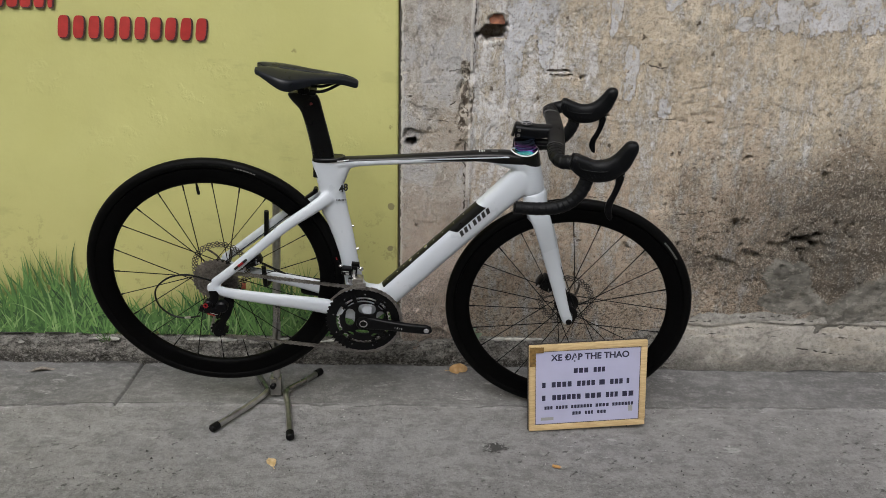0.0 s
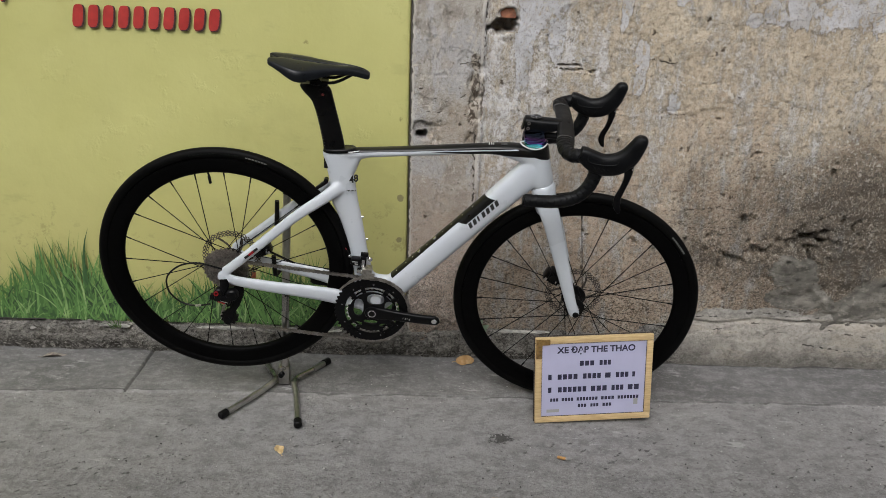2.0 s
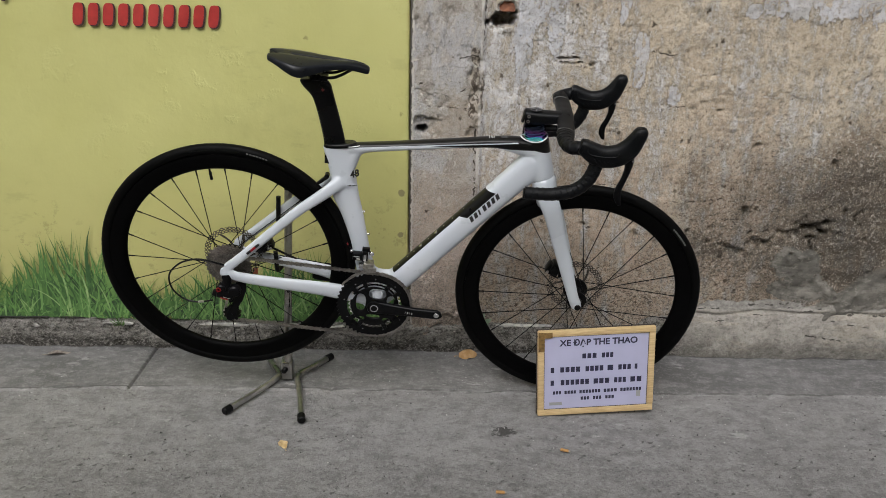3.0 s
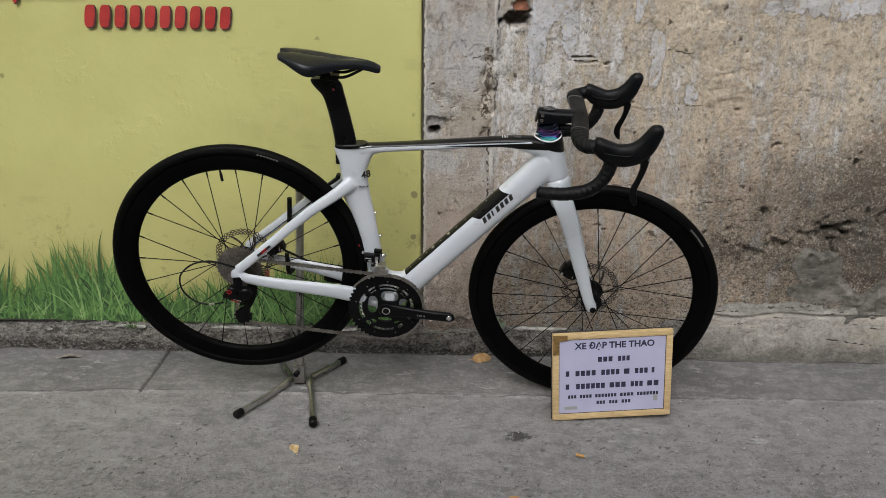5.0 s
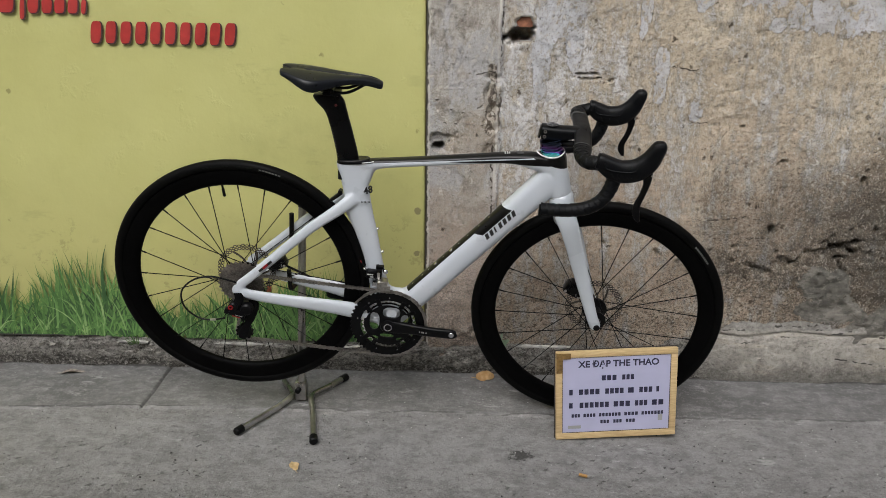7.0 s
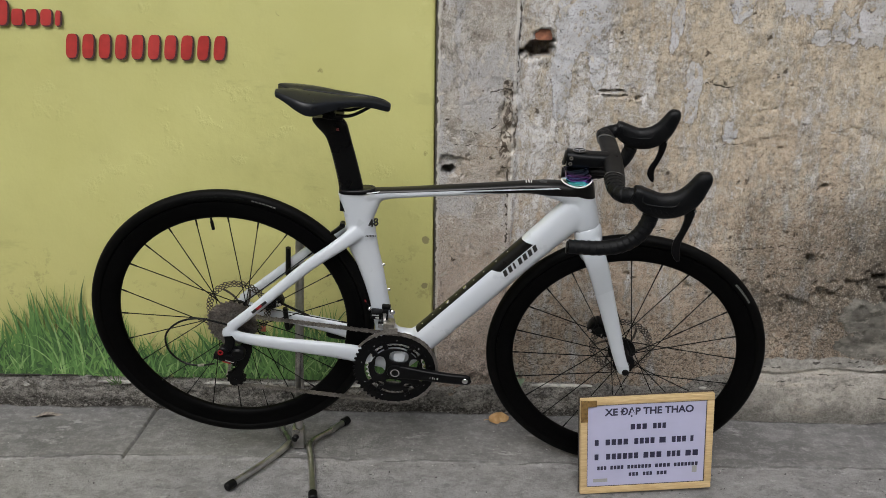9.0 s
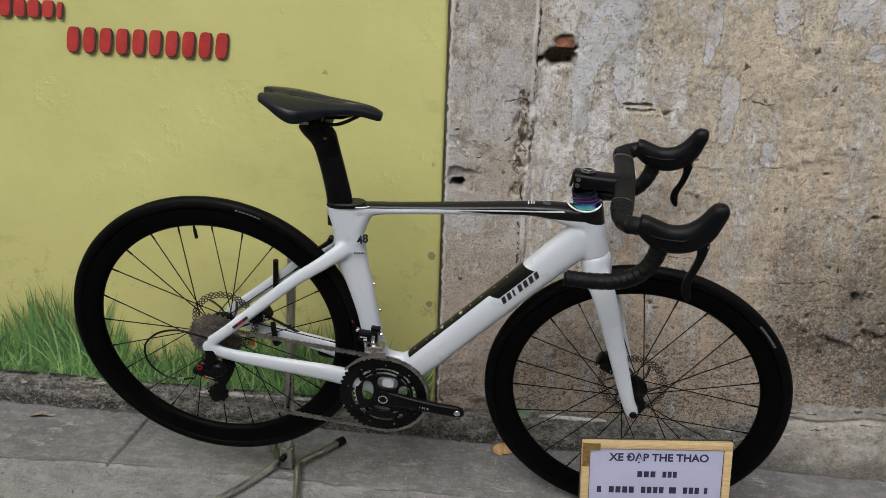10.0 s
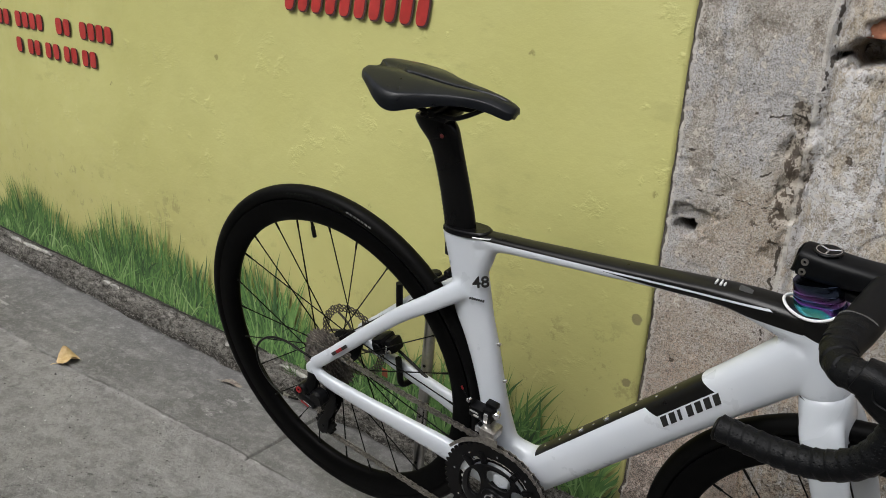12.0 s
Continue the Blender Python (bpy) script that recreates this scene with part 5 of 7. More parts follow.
# wheels
def wheel(name, c, label, drive, start, ahead):
    bm = bmesh.new()
    prof = [(0.3145, -0.0125), (0.300, -0.0135), (0.285, -0.0125), (0.2775, -0.009), (0.2735, -0.0045), (0.2728, 0), (0.2735, 0.0045), (0.2775, 0.009), (0.285, 0.0125), (0.300, 0.0135), (0.3145, 0.0125)]
    spin(bm, prof, c, 120)
    rim = part(name, bm, RIM, bicycle, label, angle=60)
    bm = bmesh.new()
    prof = [(0.3262 + 0.0142 * math.cos(t) * (1.0 if abs(t) > 0.5 else 0.985), 0.0142 * math.sin(t)) for t in np.linspace(-2.5, 2.5, 22)] + [(0.3135, 0.0095), (0.3135, -0.0095)]
    spin(bm, prof, c, 128)
    part("tyre", bm, TYRE, rim, "slick black road tyre", angle=70)
    # hub
    bm = bmesh.new()
    spin(bm, [(0.0095, -0.052), (0.0125, -0.05), (0.0125, -0.036), (0.0265, -0.032), (0.0265, -0.028), (0.0155, -0.02), (0.0165, 0.015), (0.034, 0.024), (0.034, 0.031), (0.0215, 0.036), (0.0215, 0.05), (0.0095, 0.053)], c, 36)
    part("hub", bm, BLACK_METAL, rim, "black hub")
    # spokes, crossed, 12 a side
    me = None
    for i in range(24):
        side = -1 if i % 2 else 1
        a = 2 * math.pi * i / 24 + radians(start)
        b = a + radians(80) * (1 if i % 4 in ahead else -1)
        p0 = Vector((c[0] + 0.0255 * math.cos(b), side * (0.022 if side < 0 and drive else 0.03), c[1] + 0.0255 * math.sin(b)))
        p1 = Vector((c[0] + 0.277 * math.cos(a), side * 0.003, c[1] + 0.277 * math.sin(a)))
        d = p1 - p0
        if me is None:
            bm = bmesh.new()
            loft(bm, [ring((0, 0, 0), (1, 0, 0), (0, 1, 0), 0.0014, 0.0011, 6), ring((0, 0, 0.93), (1, 0, 0), (0, 1, 0), 0.0014, 0.0011, 6), ring((0, 0, 0.932), (1, 0, 0), (0, 1, 0), 0.002, 0.002, 6), ring((0, 0, 1), (1, 0, 0), (0, 1, 0), 0.002, 0.002, 6)])
            first = part("spoke", bm, SPOKE, rim)
            me = first.data
            ob = first
        else:
            ob = new("spoke", me)
            ob.parent = rim
        q = d.to_track_quat("Z", "Y")
        ob.matrix_basis = Matrix.Translation(p0) @ q.to_matrix().to_4x4() @ Matrix.Diagonal((1, 1, d.length, 1))
    # valve
    a = radians(101.2) if drive else radians(-70)
    u = np.array((math.cos(a), 0, math.sin(a)))
    at = np.array((c[0], 0, c[1]))
    bm = bmesh.new()
    disc(bm, at + u * 0.276, -u, 0.0028, 0.014, 10)
    disc(bm, at + u * 0.263, -u, 0.0038, 0.022, 12, 0.0012)
    part("valve", bm, BLACK_PLASTIC, rim, "black capped valve")
    # print on the tyre's flank
    for k, (lo, hi, r0) in enumerate(((73, 83, 0.3272), (85.5, 94, 0.3272), (96, 108, 0.3272)) if drive else ((40, 51, 0.3272),)):
        n, tall = (7, 0.0016) if drive else (9, 0.0023)
        for i in range(n):
            t0, t1 = radians(lo + (hi - lo) * i / n), radians(lo + (hi - lo) * (i + 0.72) / n)
            bm = bmesh.new()
            vs = [bm.verts.new((c[0] + r * math.cos(t), -0.01435, c[1] + r * math.sin(t))) for r, t in ((r0 - tall, t0), (r0 - tall, t1), (r0 + tall, t1), (r0 + tall, t0))]
            f = bm.faces.new(vs)
            ex = bmesh.ops.extrude_face_region(bm, geom=[f])
            for v in ex["geom"]:
                if isinstance(v, bmesh.types.BMVert):
                    v.co.y += 0.0012
            part("tyre_print", bm, TYRE_PRINT if k == 0 else FAINT_PRINT, rim, smooth=False)
    return rim


def rotor(c, parent, y, r=0.0795):
    """A drilled brake disc with curved arms."""
    bm = bmesh.new()
    n, t = 42, 0.0009
    for i in range(n):
        a0, a1 = 2 * math.pi * i / n, 2 * math.pi * (i + 1) / n
        mid = (a0 + a1) / 2
        for r0, r1, off in ((r - 0.0165, r - 0.008, 0.0), (r - 0.008, r + 0.0008 * math.sin(i * 3), 0.0)):
            rc = (r0 + r1) / 2
            outer, inner = [], []
            for k in range(8):
                q = 2 * math.pi * k / 8 + math.pi / 8
                sq = max(abs(math.cos(q)), abs(math.sin(q)))
                outer.append((rc + (r1 - r0) / 2 * math.sin(q) / sq, mid + (a1 - a0) / 2 * math.cos(q) / sq))
                inner.append((rc + 0.0028 * math.sin(q), mid + 0.0034 / rc * math.cos(q)))
            pts = {}
            for nm, loop in (("o", outer), ("i", inner)):
                for s in (-1, 1):
                    pts[nm, s] = [bm.verts.new((c[0] + rr * math.cos(aa), y + s * t, c[1] + rr * math.sin(aa))) for rr, aa in loop]
            for k in range(8):
                j = (k + 1) % 8
                bm.faces.new((pts["o", -1][k], pts["o", -1][j], pts["i", -1][j], pts["i", -1][k]))
                bm.faces.new((pts["o", 1][k], pts["i", 1][k], pts["i", 1][j], pts["o", 1][j]))
                bm.faces.new((pts["i", -1][k], pts["i", -1][j], pts["i", 1][j], pts["i", 1][k]))
                bm.faces.new((pts["o", -1][k], pts["o", 1][k], pts["o", 1][j], pts["o", -1][j]))
    ob = part("brake_rotor", bm, ROTOR_STEEL, parent, "drilled steel brake disc", smooth=False)
    bm = bmesh.new()
    spin(bm, [(0.015, y - 0.003), (0.024, y - 0.003), (0.024, y + 0.003), (0.015, y + 0.003)], c, 32)
    part("rotor_carrier", bm, BLACK_METAL, parent, "black rotor carrier")
    for i in range(6):
        a = 2 * math.pi * i / 6
        pts = [(c[0] + rr * math.cos(a + o), y, c[1] + rr * math.sin(a + o), 0.003, 0.0011) for rr, o in ((0.02, -0.5), (0.035, -0.25), (0.05, -0.05), (r - 0.014, 0.1))]
        bm = bmesh.new()
        sweep(bm, spline(pts, 4), (0, 1, 0), 8, 4)
        part("rotor_arm", bm, ROTOR_STEEL, parent)
    return ob


rear_wheel = wheel("rear_wheel", REAR, "deep black carbon rear wheel", True, 3.3, (0, 3))
front_wheel = steered(wheel("front_wheel", FRONT, "deep black carbon front wheel, slightly turned", False, 8.0, (0, 1)), False)
rotor(REAR, rear_wheel, 0.045)
rotor(FRONT, front_wheel, 0.045)


def brake_body(at, size, y, parent, label):
    """A two-piece caliper: knuckled body, pad slot, bolts and a hose banjo."""
    bm = bmesh.new()
    m = Matrix.Translation((at[0], y, at[1])) @ Matrix.Rotation(radians(at[2]), 4, 'Y')
    a, b = size
    box(bm, (-a, -0.017, -b), (a, 0.017, b * 0.55), 0.006, m)
    box(bm, (-a * 0.7, -0.021, -b * 0.5), (a * 0.45, 0.019, b), 0.006, m)
    body = part("brake_caliper", bm, BLACK_METAL, parent, label)
    bm = bmesh.new()
    disc(bm, m @ Vector((-a * 0.15, -0.0235, 0.1 * b)), m.to_3x3() @ Vector((0, -1, 0)), b * 0.55, 0.003, 18, 0.001)
    part("piston_cap", bm, BLACK_PLASTIC, body, "round piston cap")
    for k in (-0.8, 0.75):
        bm = bmesh.new()
        disc(bm, m @ Vector((k * a, -0.019, -b * 0.55)), m.to_3x3() @ Vector((0, -1, 0)), 0.0038, 0.004, 12, 0.0008)
        part("caliper_bolt", bm, STEEL, body, "grey bolt")
    bm = bmesh.new()
    box(bm, m @ Vector((a * 0.35, -0.0225, -b * 0.6)), m @ Vector((a * 0.35, -0.0225, -b * 0.6)) + Vector((0.004, 0.003, 0.017)), 0.0008)
    part("pad_pin", bm, SILVER, body, "bright pad pin")
    return body


brake_body((-0.064, 0.385, 22), (0.027, 0.0195), 0.047, fork, "black front disc caliper behind the fork blade")
brake_body((-0.88, 0.372, -28), (0.027, 0.018), 0.05, bicycle, "black rear disc caliper")
bm = bmesh.new()
rope(bm, [(-0.06, 0.058, 0.4), (-0.07, 0.06, 0.43), (-0.085, 0.06, 0.47), (-0.095, 0.058, 0.52)], 0.0026)
part("brake_hose", bm, BLACK_PLASTIC, fork, "black hose behind the fork blade")

# cassette: eleven sprockets
bm = bmesh.new()
spin(bm, [(0.013, -0.06), (0.019, -0.06), (0.019, -0.018), (0.013, -0.018)], REAR, 32)
cassette = part("cassette", bm, COG_STEEL, bicycle, "steel cassette of eleven sprockets")


def toothed(bm, c, teeth, y, thick, hole, tooth=0.0042, turn=0.0):
    """A sprocket with real teeth, as a ring."""
    rr = teeth * 0.0127 / (2 * math.pi)
    out, inn = [], []
    for i in range(teeth * 4):
        a = 2 * math.pi * i / (teeth * 4) + turn
        r = rr + (tooth * 0.55 if i % 4 in (1, 2) else -tooth * 0.5)
        out.append((c[0] + r * math.cos(a), c[1] + r * math.sin(a)))
        inn.append((c[0] + hole * math.cos(a), c[1] + hole * math.sin(a)))
    n = len(out)
    rows = [[bm.verts.new((p[0], yy, p[1])) for p in loop] for loop, yy in ((out, y - thick / 2), (out, y + thick / 2), (inn, y + thick / 2), (inn, y - thick / 2))]
    for a, b in zip(rows, rows[1:] + rows[:1]):
        for i in range(n):
            bm.faces.new((a[i], a[(i + 1) % n], b[(i + 1) % n], b[i]))


for i, t in enumerate((11, 12, 13, 14, 16, 18, 20, 22, 25, 28, 30)):
    bm = bmesh.new()
    toothed(bm, REAR, t, -0.0585 + i * 0.0037, 0.0017, max(0.014, t * 0.0127 / 6.283 - 0.013), 0.004, i * 0.3)
    part("sprocket", bm, COG_STEEL, cassette, smooth=False)

# crankset
bm = bmesh.new()
c = BB
spin(bm, [(0.0085, -0.069), (0.0125, -0.0695), (0.0185, -0.0685), (0.02, -0.066), (0.02, -0.045), (0.0085, -0.045)], c, 40)
arm = spline([(c[0] - 0.012, -0.0612, c[1] - 0.002, 0.02, 0.0075), (c[0] + 0.02, -0.062, c[1] - 0.0015, 0.0185, 0.0078), (c[0] + 0.06, -0.0665, c[1], 0.0155, 0.0085), (c[0] + 0.12, -0.0745, c[1] + 0.002, 0.0135, 0.008), (c[0] + 0.163, -0.0785, c[1] + 0.004, 0.0135, 0.0075), (c[0] + 0.176, -0.079, c[1] + 0.0045, 0.0125, 0.0065), (c[0] + 0.184, -0.079, c[1] + 0.0075, 0.007, 0.005)], 6)
sweep(bm, arm, (0, 1, 0), 20, 3.0)
crank = part("crankset", bm, BLACK_METAL, bicycle, "black crankset without pedals")
bm = bmesh.new()
disc(bm, (c[0] + 0.17, -0.085, c[1] + 0.0045), (0, -1, 0), 0.0072, 0.0018, 20, 0.0005)
part("pedal_thread", bm, SILVER, crank, "bare metal pedal thread")
bm = bmesh.new()
for i, w in enumerate((0.0012, 0.003, 0.0012, 0.003)):
    box(bm, (c[0] + 0.085 + i * 0.0056, -0.0792 - 0.0008 * i, c[1] - 0.002), (c[0] + 0.085 + i * 0.0056 + w, -0.0782 - 0.0008 * i, c[1] + 0.003))
part("crank_print", bm, PRINT_GREY, crank, smooth=False)
bm = bmesh.new()
spin(bm, [(0.0085, -0.0716), (0.0112, -0.0718), (0.0112, -0.066), (0.0085, -0.066)], c, 32)
part("axle_ring", bm, SILVER, crank, "bright axle ring")
bm = bmesh.new()
disc(bm, (c[0], -0.0705, c[1]), (0, 1, 0), 0.0088, 0.006, 24)
part("axle_cap", bm, BLACK_PLASTIC, crank, "black axle plug")
# spider plate with windows between its arms
bm = bmesh.new()
windows = ((0.006, 0.0415, 0.0235, 0.0155), (-0.037, 0.012, 0.0135, 0.0265), (0.0425, 0.024, 0.0105, 0.014), (-0.001, -0.03, 0.019, 0.0065), (-0.033, -0.041, 0.0105, 0.008), (0.035, -0.04, 0.0105, 0.0075))
nr, nt = 56, 300
grid = [[bm.verts.new((c[0] + (0.014 + 0.0475 * i / nr) * math.cos(2 * math.pi * j / nt), -0.0625 + 0.05 * max(0.0, i / nr - 0.45) ** 2 * 0.3, c[1] + (0.014 + 0.0475 * i / nr) * math.sin(2 * math.pi * j / nt))) for j in range(nt)] for i in range(nr + 1)]
for i in range(nr):
    for j in range(nt):
        r, a = 0.014 + 0.0475 * (i + 0.5) / nr, 2 * math.pi * (j + 0.5) / nt
        u, v = r * math.cos(a), r * math.sin(a)
        if all(abs((u - wx) / wa) ** 2.6 + abs((v - wz) / wb) ** 2.6 > 1 for wx, wz, wa, wb in windows):
            bm.faces.new((grid[i][j], grid[i + 1][j], grid[i + 1][(j + 1) % nt], grid[i][(j + 1) % nt]))
for v in [v for v in bm.verts if not v.link_faces]:
    bm.verts.remove(v)
plate = part("spider", bm, BLACK_METAL, crank, "black spider with openings")
th = plate.modifiers.new("thick", 'SOLIDIFY')
th.thickness, th.offset = 0.006, 0.0
for a, hw in ((35, 0.0045), (62, 0.006), (115, 0.0055), (143, 0.0055), (218, 0.0055), (241, 0.006), (297, 0.006), (325, 0.011)):
    a = radians(a)
    bm = bmesh.new()
    box(bm, (-hw, -0.0575, 0.06), (hw, -0.0505, 0.083), 0.001, Matrix.Translation((c[0], 0, c[1])) @ Matrix.Rotation(math.pi / 2 - a, 4, 'Y'))
    part("ring_bridge", bm, BLACK_METAL, crank)
    if hw < 0.006:
        continue
    bm = bmesh.new()
    disc(bm, (c[0] + 0.0695 * math.cos(a), -0.0575, c[1] + 0.0695 * math.sin(a)), (0, -1, 0), 0.0042, 0.0022, 14, 0.0008)
    part("chainring_bolt", bm, BLACK_METAL, crank)
bm = bmesh.new()
toothed(bm, c, 50, -0.0535, 0.0036, 0.0745, 0.0045)
big_ring = part("large_chainring", bm, BLACK_METAL, crank, "large black chainring", smooth=False)
for i in range(9):
    a = radians(12 + 40 * i)
    bm = bmesh.new()
    disc(bm, (c[0] + 0.0835 * math.cos(a), -0.0552, c[1] + 0.0835 * math.sin(a)), (0, -1, 0), 0.0018, 0.0012, 10)
    part("ring_rivet", bm, SILVER, big_ring)
bm = bmesh.new()
toothed(bm, c, 34, -0.048, 0.0024, 0.0605, 0.0056)
small_ring = part("small_chainring", bm, BLACK_METAL, crank, "small black chainring", smooth=False)
bm = bmesh.new()
toothed(bm, c, 34, -0.0497, 0.0008, 0.0668, 0.0056)
part("tooth_edge", bm, TOOTH_STEEL, small_ring, "bright worn teeth", smooth=False)
bm = bmesh.new()
sweep(bm, spline([(c[0] + 0.012, 0.066, c[1], 0.018, 0.008), (c[0] - 0.06, 0.073, c[1] - 0.002, 0.0145, 0.008), (c[0] - 0.165, 0.083, c[1] - 0.006, 0.0135, 0.0075), (c[0] - 0.184, 0.084, c[1] - 0.007, 0.008, 0.005)], 6), (0, 1, 0), 18, 3)
part("far_crank_arm", bm, BLACK_METAL, crank, "black crank arm on the far side")


# chain: links along its loop
def chain_loop():
    """The chain's run: over the large ring, back to a sprocket, through the two jockey wheels."""
    R, cr, y0, y1 = 0.1012, 0.0395, -0.0535, -0.042
    up, lo = (-0.968, 0.28), (-0.945, 0.207)
    pts = []
    for a in np.linspace(radians(-98), radians(96), 60):
        pts.append((BB[0] + R * math.cos(a), y0, BB[1] + R * math.sin(a)))
    for a in np.linspace(radians(92), radians(205), 18):
        pts.append((REAR[0] + cr * math.cos(a), y1, REAR[1] + cr * math.sin(a)))
    for a in np.linspace(radians(60), radians(-60), 8):
        pts.append((up[0] + 0.022 * math.cos(a), y1 - 0.006, up[1] + 0.022 * math.sin(a)))
    for a in np.linspace(radians(150), radians(278), 10):
        pts.append((lo[0] + 0.022 * math.cos(a), y1 - 0.01, lo[1] + 0.022 * math.sin(a)))
    return np.array(pts + [pts[0]])


loop = chain_loop()
d = np.r_[0, np.cumsum(np.linalg.norm(np.diff(loop, axis=0), axis=1))]
count = int(d[-1] / 0.0127)
at = np.array([[np.interp(d[-1] * i / count, d, loop[:, k]) for k in range(3)] for i in range(count + 1)])
bm = bmesh.new()
for i in range(count):
    p, q = at[i], at[i + 1]
    t = (q - p) / np.linalg.norm(q - p)
    v = np.array((0, 1.0, 0))
    v -= t * (v @ t)
    v /= np.linalg.norm(v)
    w = np.cross(v, t)
    off = 0.0023 if i % 2 else 0.0034
    for s in (-1, 1):
        rings = []
        for o in (-0.00045, 0.00045):
            cen = v * (s * off + o)
            prof = []
            for k, (al, ha) in enumerate(((-0.0036, 0.0), (-0.0025, 0.0033), (0.0, 0.0042), (0.004, 0.0031), (0.0087, 0.0031), (0.0127, 0.0042), (0.0152, 0.0033), (0.0163, 0.0),
                                          (0.0152, -0.0033), (0.0127, -0.0042), (0.0087, -0.0031), (0.004, -0.0031), (0.0, -0.0042), (-0.0025, -0.0033))):
                prof.append(tuple(p + cen + t * al + w * ha))
            rings.append(prof)
        loft(bm, rings)
    disc(bm, tuple(p - v * 0.0042), tuple(v), 0.0021, 0.0084, 8)
part("chain", bm, CHAIN_STEEL, bicycle, "grey steel roller chain", smooth=False)

# front derailleur
bm = bmesh.new()
box(bm, (-0.631, -0.046, 0.404), (-0.604, -0.024, 0.424), 0.003)
box(bm, (-0.606, -0.044, 0.395), (-0.59, -0.022, 0.43), 0.003)
box(bm, (-0.607, -0.036, 0.428), (-0.586, -0.022, 0.437), 0.002)
fd = part("front_derailleur", bm, BLACK_METAL, bicycle, "black and silver front derailleur")
bm = bmesh.new()
rings = []
for yy, th in ((-0.0605, 0.0), (-0.0592, 0.0)):
    prof = []
    for a, r0 in [(radians(x), 0.1065) for x in range(92, 149, 7)] + [(radians(x), 0.121 if x < 108 else 0.1145 if x < 130 else 0.112) for x in range(148, 91, -7)]:
        prof.append((BB[0] + r0 * math.cos(a), yy, BB[1] + r0 * math.sin(a)))
    rings.append(prof)
loft(bm, rings)
box(bm, (-0.6, -0.06, 0.386), (-0.572, -0.03, 0.404), 0.003)
part("cage", bm, STEEL, fd, "brushed steel chain guide")
bm = bmesh.new()
disc(bm, (-0.583, -0.034, 0.426), (0.3, -1, 0.1), 0.006, 0.012, 18, 0.0015)
part("bolt", bm, SILVER, fd, "bright clamp bolt")
bm = bmesh.new()
disc(bm, (-0.634, -0.036, 0.43), (-0.2, -1, 0), 0.0042, 0.008, 16, 0.0012)
part("bolt", bm, SILVER, fd, "bright cable bolt")
bm = bmesh.new()
disc(bm, (-0.583, -0.05, 0.388), (0, -1, 0), 0.0045, 0.008, 16, 0.001)
part("bolt", bm, SILVER, fd, "bright cage bolt")
bm = bmesh.new()
rope(bm, [(-0.632, -0.043, 0.43), (-0.638, -0.044, 0.44), (-0.645, -0.045, 0.45)], 0.0009)
part("cable_end", bm, BLACK_METAL, fd)
bm = bmesh.new()
box(bm, (-0.602, -0.047, 0.405), (-0.594, -0.043, 0.424), 0.0012)
box(bm, (-0.612, -0.054, 0.386), (-0.592, -0.036, 0.398), 0.002)
part("link", bm, SILVER, fd, "bright metal link")
bm = bmesh.new()
box(bm, (-0.628, -0.0472, 0.4155), (-0.612, -0.0455, 0.418))
box(bm, (-0.62, -0.0472, 0.4085), (-0.611, -0.0455, 0.412))
part("link_print", bm, PRINT_GREY, fd, smooth=False)
bm = bmesh.new()
disc(bm, (-0.645, -0.045, 0.45), (-0.55, 0, 1), 0.0015, 0.006, 8)
part("cable_cap", bm, RED, fd, "red cable cap")

# rear derailleur
bm = bmesh.new()
sweep(bm, spline([(-0.958, -0.07, 0.337, 0.012, 0.006), (-0.955, -0.074, 0.32, 0.012, 0.008), (-0.962, -0.079, 0.3, 0.014, 0.011)], 4), (0, 1, 0), 14, 3)
rd = part("rear_derailleur", bm, BLACK_METAL, bicycle, "black rear derailleur with red details")
bm = bmesh.new()
m = Matrix.Translation((-0.955, -0.082, 0.285)) @ Matrix.Rotation(radians(12), 4, 'Y')
box(bm, (-0.024, -0.012, -0.012), (0.02, 0.012, 0.011), 0.005, m)
disc(bm, (-0.934, -0.092, 0.297), (0, 1, 0), 0.0165, 0.024, 22, 0.004)
disc(bm, (-0.968, -0.093, 0.303), (0, 1, 0), 0.0125, 0.022, 20, 0.003)
box(bm, (-0.036, -0.009, -0.012), (-0.02, 0.006, 0.004), 0.003, m)
part("parallelogram", bm, BLACK_METAL, rd, "black linkage body")
bm = bmesh.new()
spin(bm, [(0.0035, -0.0955), (0.0064, -0.0955), (0.0064, -0.09), (0.0035, -0.09)], (-0.973, 0.303), 20)
part("pivot_cap", bm, RED, rd, "red pivot cap")
bm = bmesh.new()
box(bm, (-0.012, -0.0127, -0.0105), (0.008, -0.0112, -0.0075), 0.0, m)
part("red_stripe", bm, RED, rd, "small red stripe", smooth=False)
bm = bmesh.new()
box(bm, (-0.006, -0.0126, -0.005), (0.014, -0.0113, -0.0035), 0.0, m)
part("linkage_print", bm, PRINT_GREY, rd, smooth=False)
for yy in (-0.0625, -0.0445):
    bm = bmesh.new()
    sweep(bm, spline([(-0.926, yy, 0.313, 0.007, 0.0014), (-0.922, yy, 0.292, 0.013, 0.0014), (-0.925, yy, 0.262, 0.011, 0.0014), (-0.936, yy, 0.234, 0.009, 0.0014), (-0.944, yy, 0.212, 0.0125, 0.0014), (-0.949, yy, 0.197, 0.012, 0.0014), (-0.952, yy, 0.188, 0.006, 0.0014)], 5), (0, 1, 0), 14, 3)
    part("cage_plate", bm, BLACK_METAL, rd, "black jockey cage plate")
